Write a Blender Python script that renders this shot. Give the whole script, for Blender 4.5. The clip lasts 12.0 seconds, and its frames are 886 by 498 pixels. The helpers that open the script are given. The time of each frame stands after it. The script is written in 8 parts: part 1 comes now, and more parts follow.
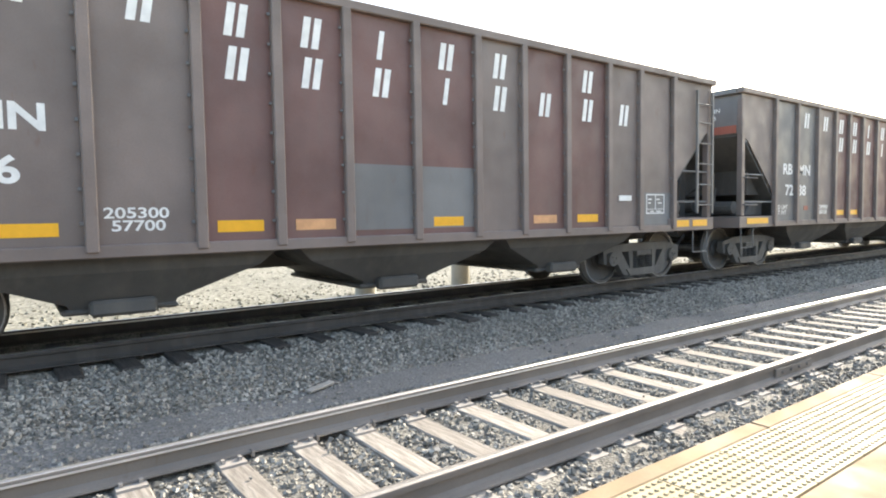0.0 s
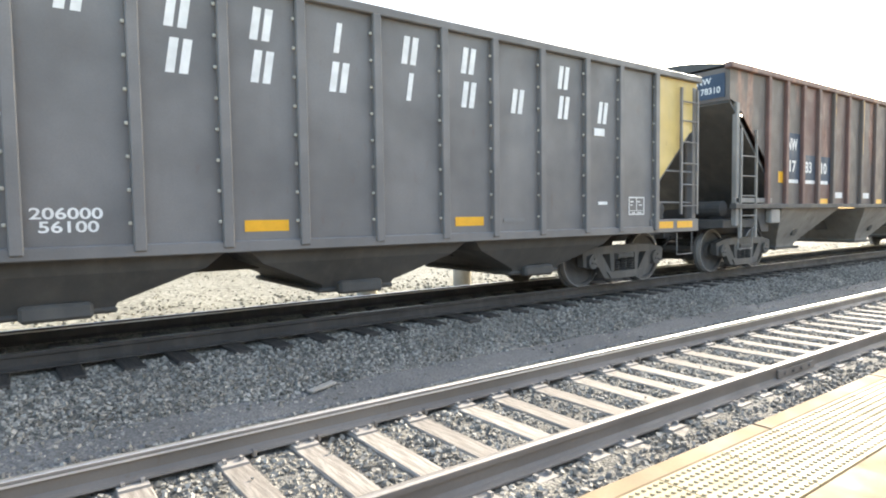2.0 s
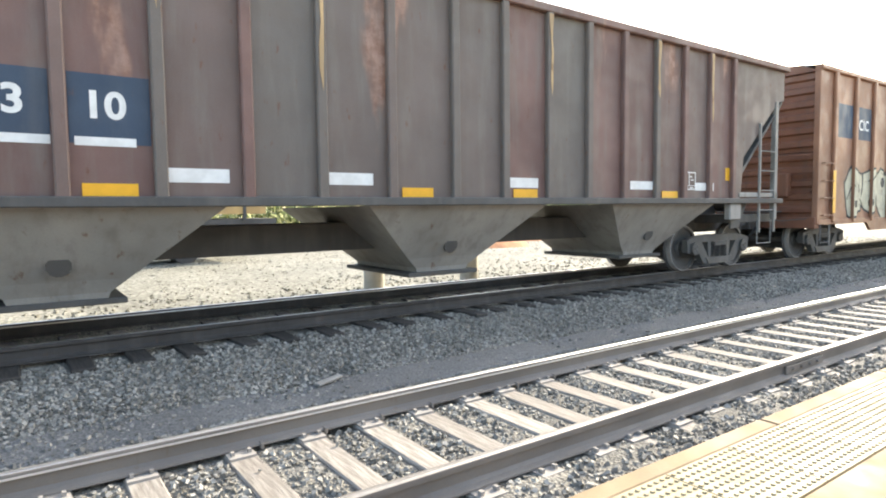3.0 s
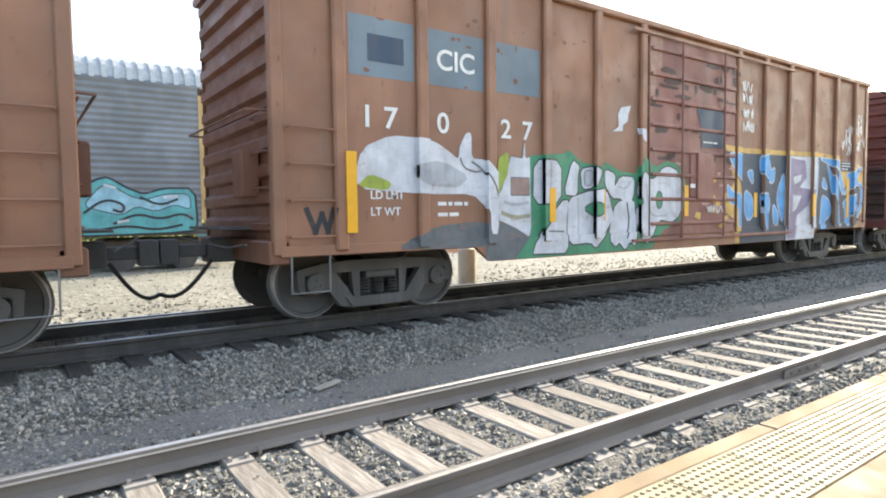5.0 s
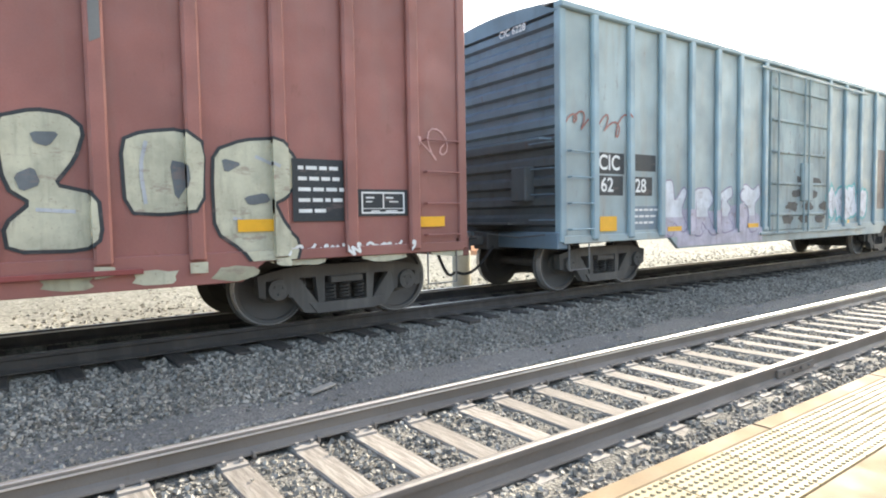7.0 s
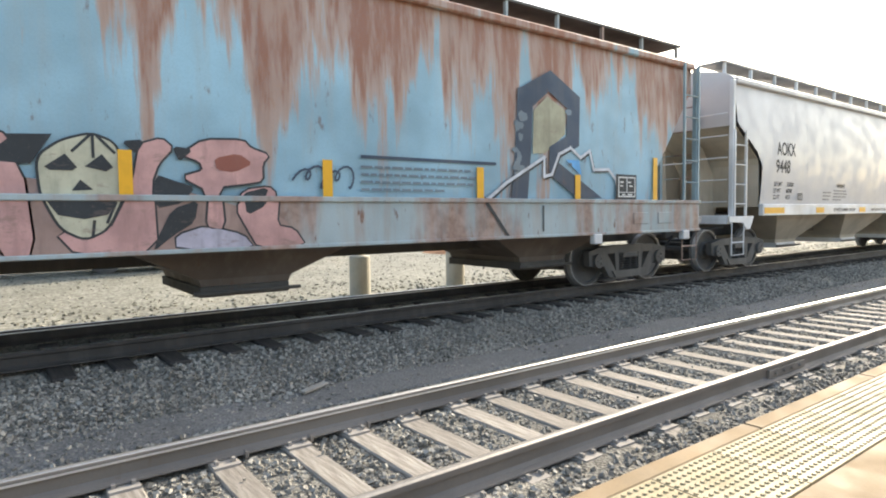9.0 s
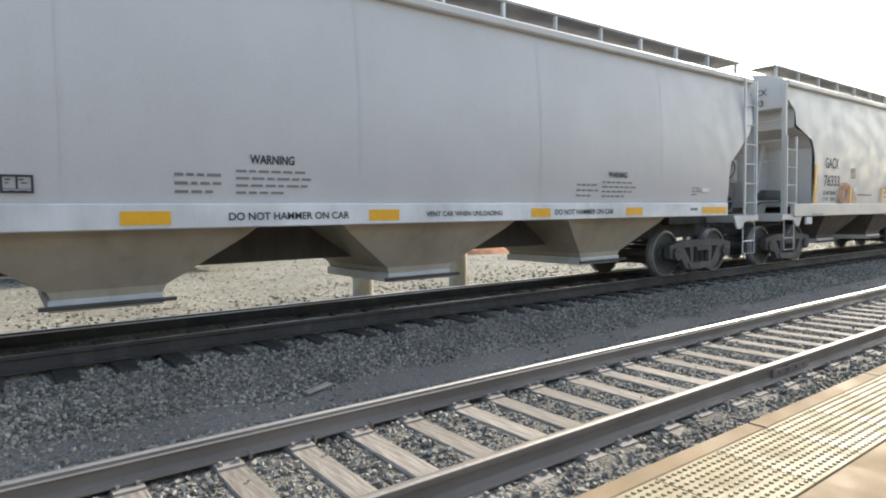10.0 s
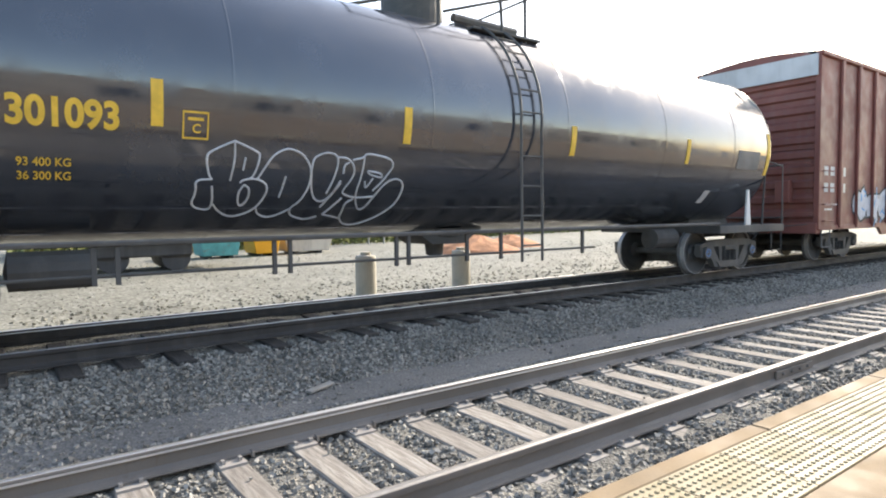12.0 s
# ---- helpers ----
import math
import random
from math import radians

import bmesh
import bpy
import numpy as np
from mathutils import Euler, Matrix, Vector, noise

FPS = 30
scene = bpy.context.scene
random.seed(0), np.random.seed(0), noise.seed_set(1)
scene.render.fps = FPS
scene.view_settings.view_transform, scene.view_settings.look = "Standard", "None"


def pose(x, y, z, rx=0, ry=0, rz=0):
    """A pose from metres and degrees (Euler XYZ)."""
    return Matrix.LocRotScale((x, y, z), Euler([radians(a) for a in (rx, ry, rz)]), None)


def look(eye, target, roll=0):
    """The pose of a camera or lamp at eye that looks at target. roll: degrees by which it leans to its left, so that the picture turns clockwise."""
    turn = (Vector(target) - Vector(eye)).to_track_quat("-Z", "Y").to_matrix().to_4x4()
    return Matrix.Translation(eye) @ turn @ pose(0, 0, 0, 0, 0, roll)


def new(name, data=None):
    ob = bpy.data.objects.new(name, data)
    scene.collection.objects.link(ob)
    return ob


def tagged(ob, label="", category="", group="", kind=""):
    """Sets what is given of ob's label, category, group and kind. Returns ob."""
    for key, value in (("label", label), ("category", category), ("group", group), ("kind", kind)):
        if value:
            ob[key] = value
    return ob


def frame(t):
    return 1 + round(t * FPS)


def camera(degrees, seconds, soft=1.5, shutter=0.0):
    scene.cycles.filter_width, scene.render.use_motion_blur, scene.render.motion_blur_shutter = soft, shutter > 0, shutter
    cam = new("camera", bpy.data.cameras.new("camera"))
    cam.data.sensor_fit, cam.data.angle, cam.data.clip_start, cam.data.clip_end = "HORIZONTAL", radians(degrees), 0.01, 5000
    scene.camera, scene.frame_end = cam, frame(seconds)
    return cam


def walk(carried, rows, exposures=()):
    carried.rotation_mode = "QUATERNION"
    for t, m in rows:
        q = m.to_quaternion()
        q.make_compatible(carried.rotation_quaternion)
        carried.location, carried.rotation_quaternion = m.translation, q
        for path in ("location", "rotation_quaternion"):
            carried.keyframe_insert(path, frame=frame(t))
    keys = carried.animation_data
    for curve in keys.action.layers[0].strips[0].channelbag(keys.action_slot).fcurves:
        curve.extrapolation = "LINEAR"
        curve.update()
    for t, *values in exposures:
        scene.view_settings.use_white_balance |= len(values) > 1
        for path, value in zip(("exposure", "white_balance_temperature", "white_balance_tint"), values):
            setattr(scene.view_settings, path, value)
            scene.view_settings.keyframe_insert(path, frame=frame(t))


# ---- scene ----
# ---- camera: held in the hand on the platform; it only wavers ----
# the film camera closes its iris when the pale cars fill the view
IRIS = [(0.0, 2.2), (3.0, 2.32), (5.0, 2.12), (5.6, 1.88), (6.1, 2.06), (6.6, 2.12), (7.0, 2.16), (8.8, 1.78), (9.5, 1.80), (10.0, 1.38), (10.5, 1.22), (10.8, 1.32), (11.2, 1.46), (11.6, 1.62), (12.0, 1.72)]
EYE = Vector((0.0, 0.0, 1.545))
cam = camera(72.8, 12.0, soft=2.0)
AIM = [  # seconds, yaw, pitch, lean
    (0, -36.02, -3.20, -0.88),
    (0.5, -35.86, -3.10, -0.86),
    (1, -35.83, -3.18, -0.82),
    (1.5, -36.04, -2.89, -0.72),
    (2, -35.84, -3.15, -0.80),
    (2.5, -36.09, -3.56, -0.55),
    (3, -35.19, -3.70, -0.69),
    (5, -35.35, -3.26, -0.70),
    (5.5, -35.42, -3.11, -0.91),
    (6, -35.47, -3.05, -0.74),
    (6.5, -35.52, -3.24, -0.87),
    (7, -35.91, -3.06, -0.97),
    (9, -36.51, -3.13, -0.73),
    (9.5, -36.47, -3.13, -0.76),
    (10, -36.26, -3.09, -0.99),
    (10.5, -36.39, -3.06, -0.78),
    (11, -36.43, -2.98, -0.77),
    (11.5, -36.35, -2.91, -0.66),
    (12, -35.95, -3.11, -0.72),
]


def view(yaw, pitch, lean):
    y, p = radians(yaw), radians(pitch)
    return look(EYE, EYE + Vector((-math.sin(y) * math.cos(p), math.cos(y) * math.cos(p), math.sin(p))), lean)


walk(cam, [(t, view(*aim)) for t, *aim in AIM], [(t, stops, 7350 if t < 8 else (7550 if t < 9.8 else (7250 if t < 11 else 7050)), 7 if t < 11 else 9) for t, stops in IRIS])

# ---- sky and sun ----
SUN_UP, SUN_TURN = 29.4, 77.3          # elevation, and turn from +y towards +x
world = bpy.data.worlds.new("sky")
scene.world = world
world.use_nodes = True
wt = world.node_tree
sky = wt.nodes.new("ShaderNodeTexSky")
sky.sky_type = "NISHITA"
sky.sun_disc = False
sky.sun_elevation, sky.sun_rotation = radians(SUN_UP), radians(SUN_TURN)
sky.air_density, sky.dust_density, sky.ozone_density = 1.0, 2.0, 1.2
wt.nodes["Background"].inputs["Strength"].default_value = 0.15
wt.links.new(sky.outputs["Color"], wt.nodes["Background"].inputs["Color"])
sun = new("sun", bpy.data.lights.new("sun", "SUN"))
sun.data.energy, sun.data.angle, sun.data.color = 2.0, radians(0.6), (1.0, 0.95, 0.88)
e, a = radians(SUN_UP), radians(SUN_TURN)
SUNWARD = Vector((math.cos(e) * math.sin(a), math.cos(e) * math.cos(a), math.sin(e)))
sun.matrix_basis = look(SUNWARD * 50, (0, 0, 0))


# ---- materials ----
class Nodes:
    """A material's node tree with short calls."""

    def __init__(self, name, rough=0.6, metal=0.0):
        self.mat = bpy.data.materials.new(name)
        self.mat.use_nodes = True
        self.t = self.mat.node_tree
        self.bsdf = self.t.nodes["Principled BSDF"]
        self.bsdf.inputs["Roughness"].default_value = rough
        self.bsdf.inputs["Metallic"].default_value = metal
        self.co = self.t.nodes.new("ShaderNodeTexCoord").outputs["Object"]

    def noise(self, scale, detail=4.0, stretch=(1, 1, 1), rough=0.6):
        m = self.t.nodes.new("ShaderNodeMapping")
        m.inputs["Scale"].default_value = stretch
        self.t.links.new(self.co, m.inputs["Vector"])
        n = self.t.nodes.new("ShaderNodeTexNoise")
        n.inputs["Scale"].default_value, n.inputs["Detail"].default_value, n.inputs["Roughness"].default_value = scale, detail, rough
        self.t.links.new(m.outputs["Vector"], n.inputs["Vector"])
        return n.outputs["Fac"]

    def ramp(self, fac, lo, hi, a=0.0, b=1.0):
        r = self.t.nodes.new("ShaderNodeMapRange")
        r.interpolation_type = "SMOOTHSTEP"
        for key, v in (("From Min", lo), ("From Max", hi), ("To Min", a), ("To Max", b)):
            r.inputs[key].default_value = v
        self.t.links.new(fac, r.inputs["Value"])
        return r.outputs["Result"]

    def times(self, a, b):
        m = self.t.nodes.new("ShaderNodeMath")
        m.operation = "MULTIPLY"
        self.t.links.new(a, m.inputs[0])
        self.t.links.new(b, m.inputs[1])
        return m.outputs[0]

    def mix(self, fac, a, b):
        m = self.t.nodes.new("ShaderNodeMix")
        m.data_type = "RGBA"
        if isinstance(fac, float):
            m.inputs["Factor"].default_value = fac
        else:
            self.t.links.new(fac, m.inputs["Factor"])
        for socket, v in ((m.inputs["A"], a), (m.inputs["B"], b)):
            if isinstance(v, tuple):
                socket.default_value = (*v, 1)
            else:
                self.t.links.new(v, socket)
        return m.outputs["Result"]

    def color(self, socket):
        self.t.links.new(socket, self.bsdf.inputs["Base Color"])
        return self

    def bump(self, height, strength=0.2, depth=0.01):
        b = self.t.nodes.new("ShaderNodeBump")
        b.inputs["Strength"].default_value, b.inputs["Distance"].default_value = strength, depth
        self.t.links.new(height, b.inputs["Height"])
        self.t.links.new(b.outputs["Normal"], self.bsdf.inputs["Normal"])
        return self

    def random(self, island=True):
        if island:
            return self.t.nodes.new("ShaderNodeNewGeometry").outputs["Random Per Island"]
        return self.t.nodes.new("ShaderNodeObjectInfo").outputs["Random"]


def shade(c, k):
    return tuple(min(1.0, v * k) for v in c)


RUST = (0.14, 0.055, 0.025)
DUST = (0.20, 0.18, 0.155)


def paint(name, col, rough=0.55, rust=0.15, grime=0.35, metal=0.0, dirt=DUST, streak=RUST, spread=0.0, runs=None, relief=0.12, fade=(0.82, 1.15), ior=1.5, repaint=None):
    """Weathered paint on steel: faded patches, vertical streaks, rust specks. spread: rust running down in wide tongues."""
    n = Nodes(name, rough, metal)
    c = n.mix(n.ramp(n.noise(0.7, 3), 0.35, 0.65), shade(col, fade[0]), shade(col, fade[1]))
    if repaint:
        # sheets that were repainted or have weathered each in their own way
        c = n.mix(n.ramp(n.random(False), 0.25, 0.75, 0.0, 0.85), c, repaint)
    c = n.mix(n.ramp(n.noise(5.0, 5, (1, 1, 0.12)), 0.45, 0.75, 0.0, grime), c, dirt)
    c = n.mix(n.ramp(n.noise(9.0, 6, (1, 1, 0.35)), 0.62, 0.72, 0.0, rust * 3 if rust * 3 < 0.9 else 0.9), c, streak)
    if spread:
        c = n.mix(n.ramp(n.noise(1.1, 5, (1, 1, 0.22)), 0.62 - spread, 0.70 - spread * 0.6, 0.0, 0.85), c, n.mix(n.ramp(n.noise(6, 4), 0.3, 0.7), (0.22, 0.10, 0.06), (0.42, 0.26, 0.20)))
    if runs:
        # rust that runs down in tongues from the roof edge
        xyz = n.t.nodes.new("ShaderNodeSeparateXYZ")
        n.t.links.new(n.co, xyz.inputs["Vector"])
        add = n.t.nodes.new("ShaderNodeMath")
        add.operation = "ADD"
        n.t.links.new(n.ramp(n.noise(2.1, 6, (1, 1, 0.085), 0.62), 0.28, 0.72, 0.10, 0.90), add.inputs[0])
        n.t.links.new(n.ramp(xyz.outputs["Z"], runs[0], runs[1], 0.0, 0.56), add.inputs[1])
        tongues = add.outputs[0]
        c = n.mix(n.ramp(tongues, 0.66, 0.84, 0.0, 0.8), c, (0.44, 0.25, 0.165))
        c = n.mix(n.times(n.ramp(tongues, 0.80, 0.98), n.ramp(n.noise(7, 5, (1, 1, 0.15)), 0.35, 0.6, 0.25, 0.95)), c, (0.27, 0.10, 0.052))
    fine = n.noise(60.0, 4)
    c = n.mix(n.ramp(fine, 0.3, 0.8, 0.0, 0.18), c, shade(col, 0.5))
    n.color(c).bump(n.noise(14.0, 5), relief, 0.01)
    n.bsdf.inputs["IOR"].default_value = ior
    n.t.links.new(n.ramp(n.noise(3.0, 4), 0.3, 0.7, max(0.05, rough - 0.12), min(1, rough + 0.12)), n.bsdf.inputs["Roughness"])
    return n.mat


def plain(name, col, rough=0.5, metal=0.0, vary=0.12, scale=8.0):
    n = Nodes(name, rough, metal)
    c = n.mix(n.ramp(n.noise(scale, 5), 0.3, 0.7), shade(col, 1 - vary), shade(col, 1 + vary))
    n.color(n.mix(n.ramp(n.noise(scale * 7, 4), 0.55, 0.8, 0.0, vary), c, shade(col, 0.45)))
    return n.mat


def sprayed_coat(name, col, wear=0.5, under=(0.24, 0.165, 0.14)):
    """Spray paint that has weathered: cloudy cover, thin vertical runs and scuffs that let the old paint through."""
    n = Nodes(name, 0.6)
    c = n.mix(n.ramp(n.noise(2.6, 5), 0.3, 0.7), shade(col, 0.78), shade(col, 1.14))
    c = n.mix(n.ramp(n.noise(11.0, 6, (1, 1, 0.18)), 0.48, 0.74, 0.0, wear), c, shade(col, 0.55))
    c = n.mix(n.ramp(n.noise(7.0, 7, (0.35, 1, 1), 0.7), 0.56, 0.66, 0.0, wear), c, under)
    c = n.mix(n.ramp(n.noise(38.0, 5), 0.60, 0.72, 0.0, wear * 0.8), c, under)
    n.color(c).bump(n.noise(14.0, 5), 0.1, 0.01)
    return n.mat


def make_ballast(name, lo, hi, tint, rough=0.85):
    n = Nodes(name, rough)
    c = n.mix(n.ramp(n.random(), 0.0, 1.0), lo, hi)
    c = n.mix(n.ramp(n.noise(0.9, 4), 0.4, 0.65, 0.0, 0.45), c, tint)
    return n.color(c).bump(n.noise(90, 4), 0.4, 0.004).mat


def make_bed(name, lo, hi, grain=30.0, depth=0.03):
    n = Nodes(name, 0.9)
    v = n.t.nodes.new("ShaderNodeTexVoronoi")
    v.inputs["Scale"].default_value = grain
    n.t.links.new(n.co, v.inputs["Vector"])
    bw = n.t.nodes.new("ShaderNodeRGBToBW")
    n.t.links.new(v.outputs["Color"], bw.inputs["Color"])
    c = n.mix(n.ramp(bw.outputs["Val"], 0.1, 0.9), lo, hi)
    c = n.mix(n.ramp(n.noise(0.5, 5), 0.35, 0.7, 0.0, 0.5), c, shade(lo, 0.8))
    n.color(c).bump(v.outputs["Distance"], 0.7, depth)
    return n.mat


def make_tie(name, dark, light):
    n = Nodes(name, 0.85)
    grain = n.noise(4.0, 6, (9, 0.7, 9))
    c = n.mix(n.ramp(grain, 0.3, 0.7), dark, light)
    c = n.mix(n.ramp(n.random(False), 0.0, 1.0, 0.0, 0.45), c, shade(dark, 0.75))
    c = n.mix(n.ramp(n.noise(14.0, 5, (7, 0.5, 7)), 0.60, 0.68, 0.0, 0.8), c, shade(dark, 0.25))
    return n.color(c).bump(grain, 0.5, 0.012).mat


